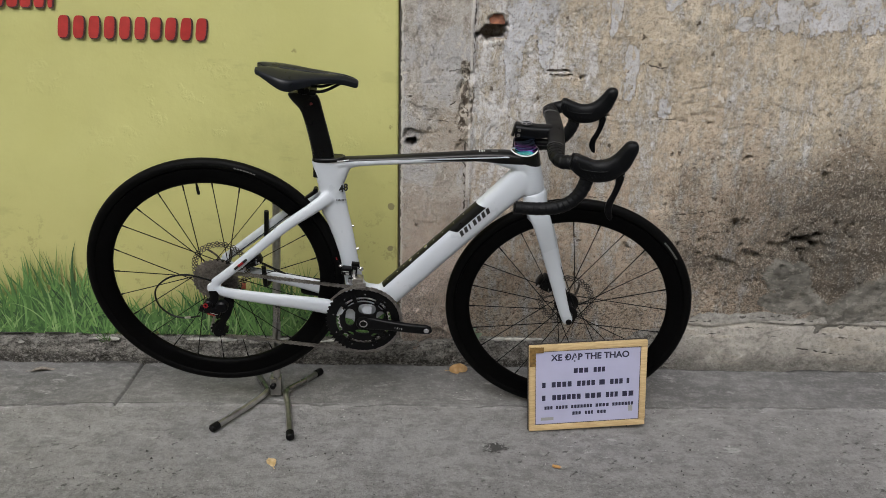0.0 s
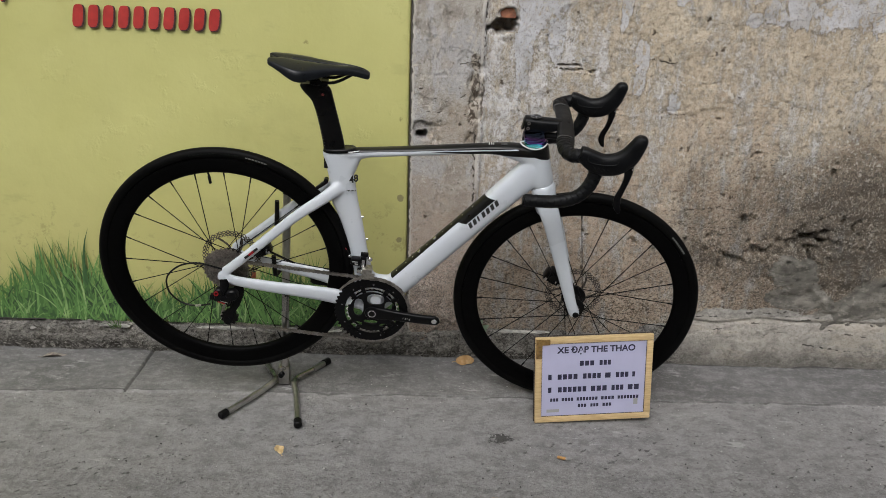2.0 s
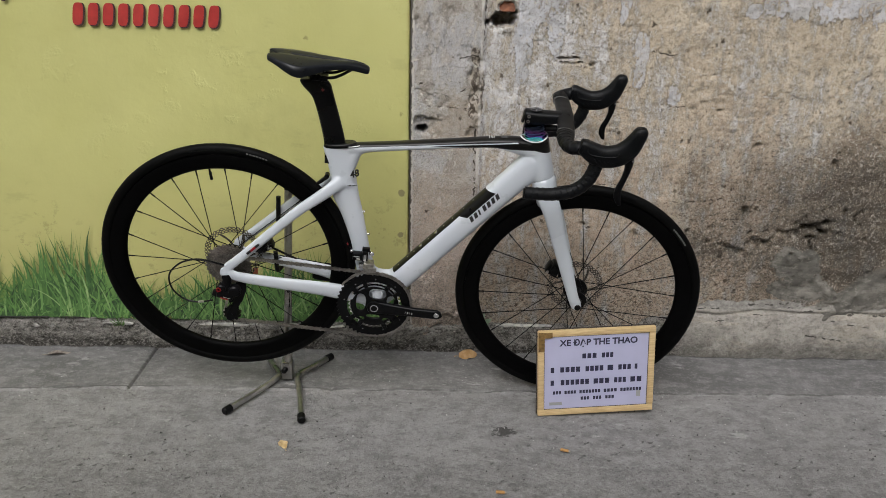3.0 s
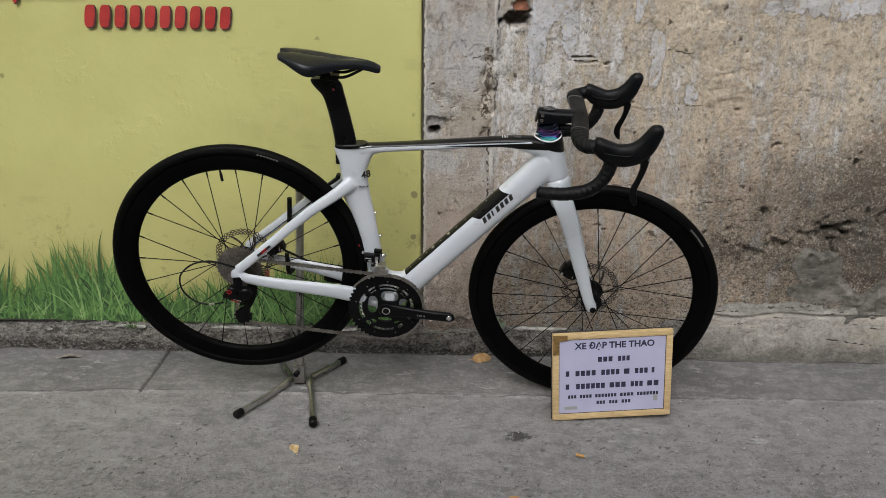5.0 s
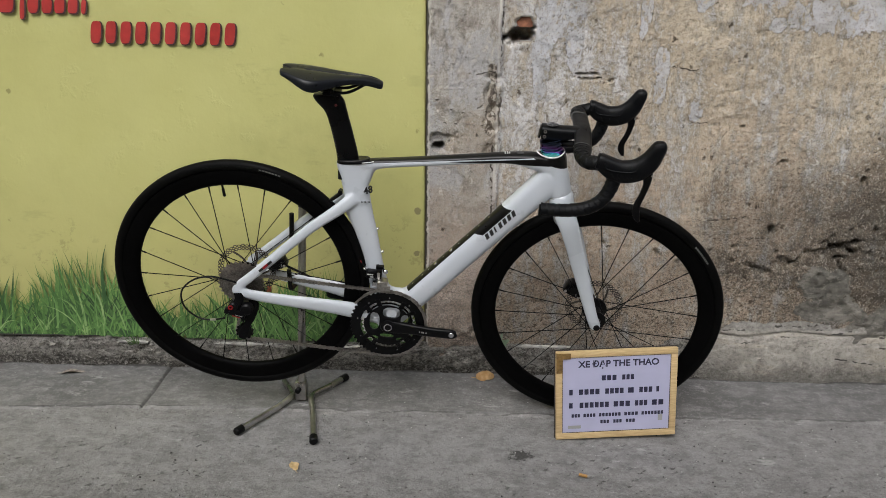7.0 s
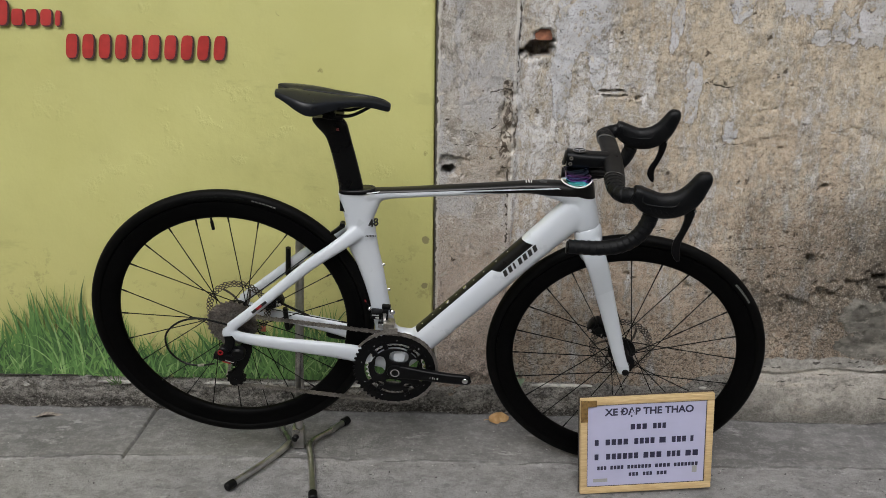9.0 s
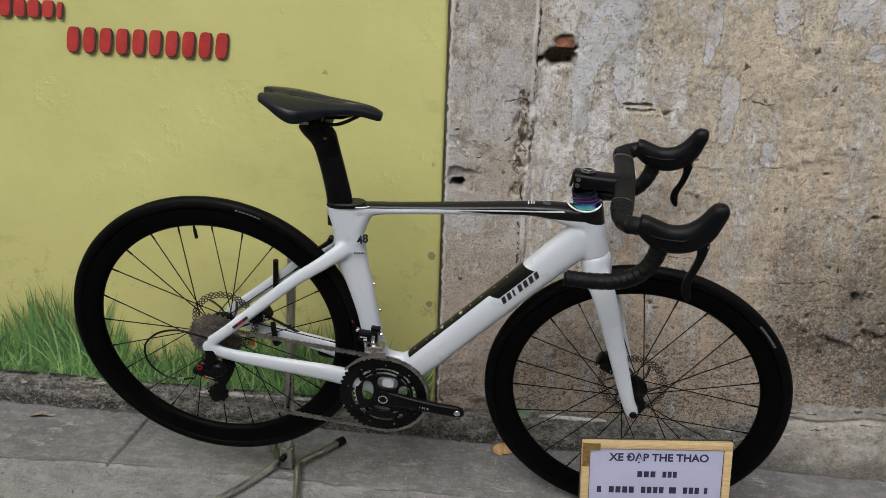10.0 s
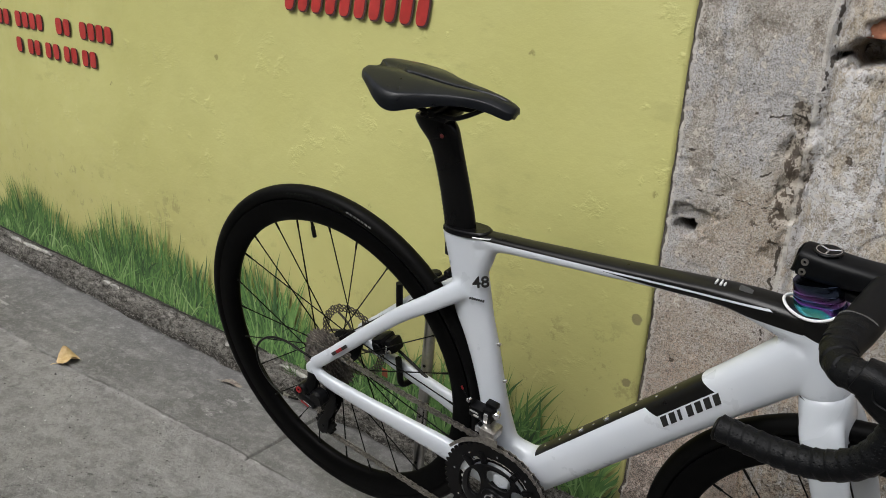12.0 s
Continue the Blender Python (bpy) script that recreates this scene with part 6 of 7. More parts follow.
for q in ((-0.945, 0.207), (-0.94, 0.262)):
    bm = bmesh.new()
    toothed(bm, q, 11, -0.0535, 0.008, 0.004, 0.004)
    part("jockey_wheel", bm, BLACK_PLASTIC, rd, "black jockey wheel", smooth=False)
    bm = bmesh.new()
    disc(bm, (q[0], -0.064, q[1]), (0, -1, 0), 0.0035, 0.0015, 12)
    part("jockey_bolt", bm, BLACK_METAL, rd)

# a small tag on the far stay
bm = bmesh.new()
box(bm, (-0.913, 0.0755, 0.258), (-0.899, 0.077, 0.278), 0.0004)
tag = part("paper_tag", bm, TAG_ORANGE, bicycle, "small orange tag hanging on the far stay")
bm = bmesh.new()
rope(bm, [(-0.906, 0.0762, 0.277), (-0.904, 0.077, 0.3), (-0.9, 0.0765, 0.326)], 0.0007, 6)
part("tag_string", bm, BLACK_PLASTIC, tag, "thin dark string")

# cables
bm = bmesh.new()
rope(bm, [(-0.94, -0.058, 0.352), (-0.985, -0.068, 0.37), (-1.03, -0.072, 0.378), (-1.075, -0.072, 0.362), (-1.105, -0.072, 0.325), (-1.1, -0.073, 0.282), (-1.068, -0.076, 0.254), (-1.03, -0.08, 0.25), (-0.99, -0.083, 0.262)], 0.0024, 8, 8)
part("gear_cable", bm, BLACK_PLASTIC, bicycle, "black gear cable in a loop behind the hub")
bm = bmesh.new()
disc(bm, (-1.03, -0.08, 0.25), (1, -0.08, 0.28), 0.0034, 0.016, 10, 0.0008)
part("cable_ferrule", bm, STEEL, bicycle, "metal cable ferrule")
bm = bmesh.new()
rope(bm, [(-0.775, 0.054, 0.327), (-0.81, 0.057, 0.34), (-0.84, 0.058, 0.352), (-0.87, 0.056, 0.366)], 0.0032)
part("brake_hose", bm, BLACK_PLASTIC, bicycle, "black hydraulic brake hose")
for p in ((-0.607, 0, 0.527), (-0.589, 0, 0.462)):
    bm = bmesh.new()
    disc(bm, (p[0] - 0.0085, 0, p[2]), (0.96, 0, 0.27), 0.0036, 0.0065, 14, 0.0012)
    lifted(part("bottle_cage_bolt", bm, SILVER, bicycle, "small bright bolt"))
for k, t in enumerate((0.1, 0.2, 0.27, 0.34, 0.42, 0.5, 0.58, 0.67, 0.78, 0.88)):
    p = np.array((-0.528, 0.0, 0.352)) * (1 - t) + np.array((-0.302, 0.0, 0.6285)) * t
    bm = bmesh.new()
    disc(bm, (p[0] + 0.0025, -0.006, p[2] - 0.002), (-0.774, 0, 0.633), 0.0056 if k in (3, 5) else 0.0023, 0.0062 if k in (3, 5) else 0.005, 12, 0.0008)
    lifted(part("tube_bolt" if k in (3, 5) else "tube_stud", bm, SILVER, bicycle, "small bright bolt" if k in (3, 5) else ""))


# ---- handlebar, stem, levers (they turn with the fork)
bm = bmesh.new()
rows = spline([(-0.2372, 0, 0.8278, 0.0155, 0.018), (-0.2352, 0, 0.828, 0.018, 0.0205), (-0.212, 0, 0.8285, 0.0182, 0.0215), (-0.188, 0, 0.8305, 0.0172, 0.021), (-0.165, 0, 0.8345, 0.015, 0.0205), (-0.145, 0, 0.839, 0.0125, 0.022), (-0.128, 0, 0.842, 0.011, 0.024)], 6)
sweep(bm, rows, (0, 1, 0), 28, 3.2)
stem = barred(part("stem", bm, STEM_BLACK, bicycle, "matt black one-piece stem"), 0.0045, 0.014, 0.0022)
bm = bmesh.new()
up = (-0.12, 0, 0.993)
disc(bm, (-0.2125, 0, 0.846), up, 0.0165, 0.0022, 32, 0.0006)
part("top_cap", bm, BLACK_METAL, stem, "round black top cap")
bm = bmesh.new()
c0, w = np.array((-0.2125, 0, 0.8485)), np.array(up)
uu = np.array((0.993, 0, 0.12))
rows = [[tuple(c0 + o * w + r * (math.cos(a) * uu + math.sin(a) * np.array((0, 1.0, 0)))) for r, o in ((0.0128, -0.0004), (0.0142, -0.0004), (0.0142, 0.0006), (0.0128, 0.0006))] for a in np.linspace(0, 2 * math.pi, 33)[:-1]]
loft(bm, rows, closed=True)
for a in (0.5, 2.6, 4.7):
    e = c0 + 0.0128 * (math.cos(a) * uu + math.sin(a) * np.array((0, 1.0, 0)))
    sweep(bm, [(*c0, 0.0012, 0.0008), (*e, 0.0012, 0.0008)], w, 8)
part("cap_mark", bm, SILVER, stem, "bright ring mark on the cap")
for z in (0.8215, 0.8345):
    bm = bmesh.new()
    spin(bm, [(0.002, -0.0225), (0.0042, -0.0225), (0.0042, -0.0205), (0.002, -0.0205)], (-0.2285, z), 20)
    part("stem_bolt", bm, STEEL, stem, "recessed clamp bolt")

# oil-slick spacers and the white-rimmed headset cover
for i, (t0, t1) in enumerate(((0.4755, 0.4842), (0.4844, 0.4918), (0.492, 0.4994), (0.4996, 0.5125))):
    bm = bmesh.new()
    e = Vector((-0.0095, 0.007, 0))
    g = 0.0278
    foot = 1.14 if i == 0 else 0.985
    loft(bm, [ring(head(t) + e, (0.9537, 0, 0.3007), (0, 1, 0), g * k, 0.0225 * k, 40, 2.9) for t, k in ((t0, foot), (t0 + 0.0006, max(1, foot - 0.015)), (t1 - 0.0006, 1), (t1, 0.985))])
    steered(part("headset_spacer", bm, OIL, bicycle, "violet and cyan oil-slick spacer"))
bm = bmesh.new()
e = Vector((-0.014, 0, 0))
rows = []
for i in range(48):
    a = 2 * math.pi * i / 48
    q = head(0.4738 + 0.003 * math.cos(2 * a) + 0.012 * (0.5 - 0.5 * math.cos(a)) ** 1.5) + e + Vector((0.9537, 0, 0.3007)) * 0.0325 * math.cos(a) + Vector((0, 1, 0)) * 0.0268 * math.sin(a)
    n = np.array((math.cos(a), math.sin(a), 0))
    rows.append(ring(q, n, (0, 0, 1), 0.0018, 0.0018, 8))
loft(bm, rows, closed=True)
lifted(part("headset_rim", bm, PRINT_WHITE, bicycle, "white rim round the headset cover"))

# bar: aero tops, then taped drops
top_path = spline([(-0.142, -0.165, 0.853, 0.019, 0.0125), (-0.139, -0.12, 0.8545, 0.0205, 0.0115), (-0.137, -0.05, 0.8555, 0.021, 0.012), (-0.136, 0, 0.8555, 0.021, 0.014), (-0.137, 0.05, 0.8555, 0.021, 0.012), (-0.139, 0.12, 0.8545, 0.0205, 0.0115), (-0.142, 0.165, 0.853, 0.019, 0.0125)], 5)
bm = bmesh.new()
sweep(bm, top_path, (0, 0, 1), 22, 2.4)
bar = barred(part("handlebar", bm, STEM_BLACK, bicycle, "matt black aero drop handlebar"), 0.0035, 0.022, -0.015)


def taped(sgn):
    pts = spline([(-0.1415, 0.118, 0.8545, 0.0205, 0.0135), (-0.1425, 0.145, 0.8535, 0.0195, 0.0145), (-0.1395, 0.172, 0.8505, 0.018, 0.0155), (-0.127, 0.191, 0.8475, 0.0168, 0.0162), (-0.105, 0.1995, 0.845, 0.0165, 0.0165), (-0.083, 0.2005, 0.836, 0.0165, 0.0165), (-0.0685, 0.2015, 0.816, 0.0165, 0.0165),
                  (-0.069, 0.2025, 0.79, 0.0162, 0.0165), (-0.084, 0.2045, 0.757, 0.0158, 0.016), (-0.113, 0.206, 0.7335, 0.0155, 0.016), (-0.153, 0.207, 0.7215, 0.0152, 0.0155), (-0.19, 0.2075, 0.717, 0.015, 0.015), (-0.2165, 0.208, 0.7155, 0.0148, 0.0148)], 22)
    p = pts[:, :3].copy()
    p[:, 2] += 0.012 * np.clip((0.842 - p[:, 2]) / 0.08, 0, 1)
    p[:, 2] += 0.0095 * smoothstep(p[:, 0], -0.14, -0.1) * smoothstep(p[:, 2], 0.77, 0.82)
    p[:, 1] *= sgn
    v = np.array((0, 0, 1.0))
    run, rings = 0.0, []
    for i in range(len(p)):
        t = p[min(i + 1, len(p) - 1)] - p[max(i - 1, 0)]
        t /= np.linalg.norm(t)
        v = v - t * (v @ t)
        v /= np.linalg.norm(v)
        run += float(np.linalg.norm(p[i] - p[i - 1])) if i else 0
        u = np.cross(v, t)
        rr = []
        for k in range(20):
            a = 2 * math.pi * k / 20
            saw = ((run / 0.0145 + sgn * k / 20) % 1.0)
            g = 1 + 0.085 * saw ** 1.3 - 0.045
            rr.append(tuple(p[i] + g * (pts[i, 3] * math.cos(a) * u + pts[i, 4] * math.sin(a) * v)))
        rings.append(rr)
    bm = bmesh.new()
    loft(bm, rings)
    ob = part("bar_tape", bm, TAPE, bar, "black perforated bar tape", angle=60)
    bm = bmesh.new()
    disc(bm, (-0.2165, sgn * 0.208, 0.725), (-1, 0, -0.06), 0.0135, 0.004, 24, 0.0015)
    part("bar_end_plug", bm, BLACK_PLASTIC, bar, "black bar end plug")
    bm = bmesh.new()
    q = pts[2, :3] * (1, sgn, 1)
    sweep(bm, [(-0.1413, sgn * 0.1168, 0.8545, 0.021, 0.014), (-0.1413, sgn * 0.1178, 0.8545, 0.021, 0.014)], (0, 0, 1), 24, 2.4)
    part("tape_edge", bm, EDGE_GREY, bar, "thin grey finishing line")


def shifter(sgn):
    """A brake hood with its lever."""
    y = sgn * 0.2
    up = np.array((0.001, 0, 0.0, 0, 0))
    rows = spline([(-0.112, y, 0.8485, 0.0165, 0.0165), (-0.1, y, 0.8455, 0.0195, 0.017), (-0.082, y, 0.837, 0.0235, 0.0175), (-0.06, y, 0.8305, 0.0255, 0.0175), (-0.036, y, 0.833, 0.026, 0.0175), (-0.016, y, 0.8425, 0.0255, 0.0175), (0.0, y, 0.86, 0.0235, 0.017), (0.0105, y, 0.883, 0.0195, 0.016), (0.0165, y, 0.9, 0.0165, 0.0155), (0.0185, y, 0.909, 0.011, 0.0115), (0.0187, y, 0.9125, 0.003, 0.005)], 6) + up
    bm = bmesh.new()
    sweep(bm, rows, (0, 1, 0), 26, 2.5)
    hood = barred(part("brake_hood", bm, HOOD, bicycle, "black rubber brake and shift hood", angle=70), 0.0019, 0.016, 0.0)
    bm = bmesh.new()
    sweep(bm, spline([(-0.002, y, 0.848, 0.014, 0.0125), (0.006, y, 0.83, 0.0115, 0.011), (0.0085, y, 0.808, 0.0078, 0.0085), (0.004, y + sgn * 0.002, 0.781, 0.0068, 0.0065), (-0.002, y + sgn * 0.006, 0.76, 0.0078, 0.0055), (-0.0015, y + sgn * 0.01, 0.742, 0.0085, 0.005), (0.005, y + sgn * 0.012, 0.728, 0.006, 0.004), (0.0095, y + sgn * 0.013, 0.722, 0.0025, 0.002)], 6), (0, 1, 0), 16, 2.8)
    part("brake_lever", bm, BLACK_METAL, hood, "black brake lever blade")
    bm = bmesh.new()
    disc(bm, (0.012, y - 0.0195, 0.838), (0, -1, 0), 0.0026, 0.002, 12)
    part("lever_pin", bm, SILVER, hood, "bright pivot pin")
    # raised line on the hood's flank
    bm = bmesh.new()
    rope(bm, [(-0.094, y - 0.0178, 0.85), (-0.088, y - 0.019, 0.838), (-0.06, y - 0.0195, 0.836), (-0.03, y - 0.0195, 0.84), (-0.022, y - 0.0185, 0.85)], 0.0012, 6)
    part("hood_ridge", bm, HOOD, hood)
    for k in range(5):
        bm = bmesh.new()
        x0 = -0.075 + k * 0.011
        rope(bm, [(x0, y - 0.0188, 0.829 - 0.0008 * k), (x0 + 0.004, y - 0.0193, 0.823), (x0 + 0.009, y - 0.0185, 0.818)], 0.0009, 6)
        part("hood_rib", bm, HOOD, hood)
    bm = bmesh.new()
    sweep(bm, [(-0.1035, y, 0.8463, 0.0192, 0.0174), (-0.101, y, 0.8458, 0.0198, 0.0179), (-0.0985, y, 0.845, 0.0199, 0.0176)], (0, 1, 0), 24, 2.5)
    part("hood_cuff", bm, HOOD, hood, "rolled rubber cuff")


for sgn in (-1, 1):
    taped(sgn)
    shifter(sgn)

# front hose from bar to head tube
bm = bmesh.new()
sweep(bm, spline([(-0.135, -0.03, 0.836, 0.007, 0.01), (-0.16, -0.012, 0.826, 0.008, 0.01), (-0.185, 0, 0.82, 0.0085, 0.01)], 5), (0, 1, 0), 14)
barred(part("cable_guide", bm, BLACK_PLASTIC, bicycle, "black cable guide under the stem"), 0.01, 0.016, -0.014)

# ---- print on the frame
ALONG = Vector((0.633, 0, 0.774))
ACROSS = Vector((-0.774, 0, 0.633))


def on_side(at, along, across):
    m = Matrix.Identity(4)
    n = along.cross(across)
    for i in range(3):
        m[i][0], m[i][1], m[i][2], m[i][3] = along[i], across[i], n[i], at[i]
    return m


for i in range(7):
    bm = bmesh.new()
    o = Vector((-0.3355, -0.0262, 0.5445)) + ALONG * (0.0152 * i + 0.001)
    w = 0.0098 if i != 2 else 0.005
    vs = []
    for a, b in ((0, 0), (w, 0), (w + 0.0055, 0.0145), (0.0055, 0.0145)):
        q = o + ALONG * a + ACROSS * (b - 0.0088)
        vs.append(bm.verts.new((q.x, -0.0267, q.z)))
    f = bm.faces.new(vs)
    ex = bmesh.ops.extrude_face_region(bm, geom=[f])
    for v in ex["geom"]:
        if isinstance(v, bmesh.types.BMVert):
            v.co.y += 0.004
    lifted(part("brand_mark", bm, PRINT_BLACK, bicycle, smooth=False))
lifted(lettering("48", 0.026, PRINT_BLACK, "size_mark", bicycle, on_side((-0.6435, -0.0195, 0.64), Vector((0.8, 0.6, 0.1)).normalized(), Vector((-0.15, 0, 0.99)).normalized()), 0.001, 0.0005))
bm = bmesh.new()
for i in range(7):
    box(bm, (-0.659 + i * 0.0034, -0.0242 + 0.0009 * i, 0.6065), (-0.6568 + i * 0.0034, -0.0215 + 0.0009 * i, 0.6092))
lifted(part("small_mark", bm, PRINT_BLACK, bicycle, smooth=False))
# stripe on the seat stay
for a, b, mt in ((0.0, 0.013, PRINT_BLACK), (0.013, 0.03, RED), (0.03, 0.043, PRINT_BLACK)):
    bm = bmesh.new()
    u = Vector((0.705, 0.075, 0.705)).normalized()
    o = Vector((-0.9037, -0.0735, 0.408))
    m = on_side(o, u, Vector((-0.7, 0, 0.7)))
    box(bm, (a, -0.003, -0.0015), (b, 0.003, 0.0012), 0.0, m)
    lifted(part("stay_stripe", bm, mt, bicycle, smooth=False))
# print on the top tube
bm = bmesh.new()
u = Vector((0.988, 0, 0.155))
o = Vector((-0.315, 0.0, 0.7716))
for a, b, y0, y1 in ((0, 0.0022, -0.008, 0.002), (0.006, 0.0085, -0.008, -0.003), (0.006, 0.0075, -0.001, 0.003), (0.011, 0.013, -0.008, -0.002)):
    box(bm, (o.x + a, y0, o.z + a * 0.155 - 0.001), (o.x + b, y1, o.z + b * 0.155 + 0.0018))
lifted(part("top_tube_print", bm, PRINT_WHITE, bicycle, smooth=False))
bm = bmesh.new()
for a, b, y0, y1 in ((0.03, 0.046, -0.009, -0.0084), (0.03, 0.046, -0.006, -0.0055), (0.03, 0.042, -0.003, -0.0025)):
    box(bm, (o.x + a, y0, o.z + a * 0.155 - 0.001), (o.x + b, y1, o.z + b * 0.155 + 0.0012))
lifted(part("faint_print", bm, EDGE_GREY, bicycle, smooth=False))


# ---------------------------------------------------------------- stand, notice board, litter
stand = thing("bicycle_stand", "chromed steel floor stand holding the bicycle's rear stays", "bicycle stand", Matrix.Translation((-0.835, 0.088, 0)))
O = Vector((-0.835, 0.088, 0))


def local(p):
    return tuple(np.array(p, float) - np.array(O))


bm = bmesh.new()
rope(bm, [local(p) for p in ((-0.836, 0.088, 0.012), (-0.827, 0.088, 0.2), (-0.818, 0.088, 0.4), (-0.808, 0.088, 0.605))], 0.0115, 18, 4)
upright = part("upright", bm, CHROME, stand, "scratched chrome upright tube")
bm = bmesh.new()
disc(bm, local((-0.808, 0.088, 0.603)), (0.02, 0, 1), 0.0118, 0.008, 18, 0.003)
part("end_cap", bm, BLACK_PLASTIC, upright, "black end cap")
bm = bmesh.new()
for z in (0.415, 0.3, 0.19):
    disc(bm, local((-0.8345 + z * 0.045, 0.0775, z)), (0, -1, 0), 0.003, 0.002, 10)
part("adjusting_hole", bm, BLACK_PLASTIC, upright, "dark adjusting hole")
bm = bmesh.new()
box(bm, (-0.0165, -0.016, 0.012), (0.0165, 0.016, 0.07), 0.004)
part("socket", bm, CHROME, stand, "square chrome socket")
bm = bmesh.new()
disc(bm, (-0.004, -0.014, 0.048), (-0.2, -1, 0), 0.0085, 0.016, 14, 0.002)
part("clamp_knob", bm, BLACK_METAL, stand, "dark clamp bolt")
legs = (((-0.979, -0.103, 0.012), (-0.9, 0.015, 0.015), (-0.868, 0.068, 0.02), (-0.866, 0.1, 0.02), (-0.9, 0.17, 0.017), (-0.93, 0.235, 0.012)),
        ((-0.7605, -0.142, 0.012), (-0.79, 0.01, 0.017), (-0.803, 0.062, 0.021), (-0.8, 0.096, 0.021), (-0.765, 0.148, 0.018), (-0.722, 0.222, 0.012)))
for pts in legs:
    bm = bmesh.new()
    rope(bm, [local(p) for p in pts], 0.0084, 16, 8)
    legtube = part("leg_tube", bm, CHROME, stand, "bent chrome leg tube")
    for a, b in ((pts[0], pts[1]), (pts[-1], pts[-2])):
        bm = bmesh.new()
        u = (Vector(b) - Vector(a)).normalized()
        disc(bm, tuple(Vector(local(a)) - u * 0.006), tuple(u), 0.0115, 0.028, 18, 0.003)
        part("rubber_foot", bm, BLACK_PLASTIC, legtube, "black rubber foot")
# hooks that carry the stays, given in the bicycle's own axes
for pts in (((-0.83, 0.107, 0.448), (-0.838, 0.062, 0.45), (-0.841, 0.04, 0.456), (-0.8405, 0.036, 0.468), (-0.841, 0.036, 0.49), (-0.842, 0.036, 0.53)),
            ((-0.824, 0.107, 0.292), (-0.832, 0.075, 0.291), (-0.838, 0.052, 0.292), (-0.8405, 0.044, 0.302), (-0.843, 0.0435, 0.325), (-0.8465, 0.0435, 0.356))):
    bm = bmesh.new()
    rope(bm, [local(LEVEL @ Vector(p)) for p in pts], 0.0062, 12, 6)
    part("hook", bm, BLACK_PLASTIC, stand, "black rubber-sleeved hook")

WOOD = mat("pale_pine_frame", rough=0.55)
n = Net(WOOD)
g = n.noise(30, 6, 0.6, (1, 8, 8))
WOOD_C = n.mix(n.step(g, 0.35, 0.65), (0.5, 0.355, 0.175), (0.62, 0.46, 0.245))
n.set(Base_Color=n.mix(n.step(n.noise(9, 5), 0.58, 0.72, 0, 0.35), WOOD_C, (0.3, 0.19, 0.08)), Normal=n.bump(g, 0.2, 0.0008))
PAPER = speckled("pale_lilac_paper", (0.44, 0.44, 0.6), 0.35, amount=0.04, scale=14, bump=0.05)
BACK_AND_SHADOW = speckled("dark_board_back_and_shadow", (0.06, 0.05, 0.045), 0.8)
INK = mat("blue_black_ink", (0.02, 0.02, 0.05), 0.6)

BW, BH = 0.3325, 0.256
at = Matrix.Translation((-0.0986, -0.086, 0.0005)) @ Matrix.Rotation(radians(3.2), 4, 'Z') @ Matrix.Rotation(radians(-5.5), 4, 'X') @ Matrix.Rotation(radians(-2.4), 4, 'Y')
board = thing("notice_board", "framed paper notice in pale wood leaning on the front wheel", "sign", at)
F = 0.0178
for lo, hi in (((0, -0.007, 0), (BW, 0.006, F)), ((0, -0.007, BH - F), (BW, 0.006, BH)), ((0, -0.0075, F + 0.0005), (F, 0.006, BH - F - 0.0005)), ((BW - F, -0.0075, F + 0.0005), (BW, 0.006, BH - F - 0.0005))):
    bm = bmesh.new()
    box(bm, lo, hi, 0.0018)
    part("frame_rail", bm, WOOD, board, "pale pine rail")
# backing board, oversize so that its dark rim draws the frame's edge shadow
bm = bmesh.new()
box(bm, (-0.0022, 0.0062, -0.0003), (BW + 0.0022, 0.0085, BH + 0.0022))
part("backing", bm, BACK_AND_SHADOW, board, "dark backing board, oversize to draw an edge shadow", smooth=False)
bm = bmesh.new()
box(bm, (F - 0.004, -0.003, F - 0.004), (BW - F + 0.004, 0.004, BH - F + 0.004))
sheet = part("paper_sheet", bm, PAPER, board, "pale lilac printed sheet", smooth=False)
up = Matrix.Rotation(radians(90), 4, 'X')
lettering("XE ĐẠP THE THAO", 0.0255, INK, "heading", sheet, Matrix.Translation((BW / 2 + 0.006, -0.0034, 0.2165)) @ up, 0.0004, 0.0007)
# dark strips painting the shadow that the rails throw on the sheet
for lo, hi in (((F - 0.0005, F - 0.0005), (BW - F + 0.0005, F + 0.0012)), ((F - 0.0005, BH - F - 0.0012), (BW - F + 0.0005, BH - F + 0.0005)), ((F - 0.0005, F + 0.0013), (F + 0.0012, BH - F - 0.0013)), ((BW - F - 0.0012, F + 0.0013), (BW - F + 0.0005, BH - F - 0.0013))):
    bm = bmesh.new()
    box(bm, (lo[0], -0.0045, lo[1]), (hi[0], -0.0031, hi[1]))
    part("inner_shadow", bm, BACK_AND_SHADOW, board, "thin dark line painting the shadow inside the frame", smooth=False)


def bars(z, h, words, name):
    """A line of print as plain bars."""
    for a, b in words:
        k = max(1, round((b - a) / (h * 0.95)))
        w = (b - a) / k
        for i in range(k):
            bm = bmesh.new()
            box(bm, (a + i * w, -0.0036, z - h / 2), (a + (i + 0.74) * w, -0.0028, z + h / 2))
            part(name, bm, INK, sheet, smooth=False)


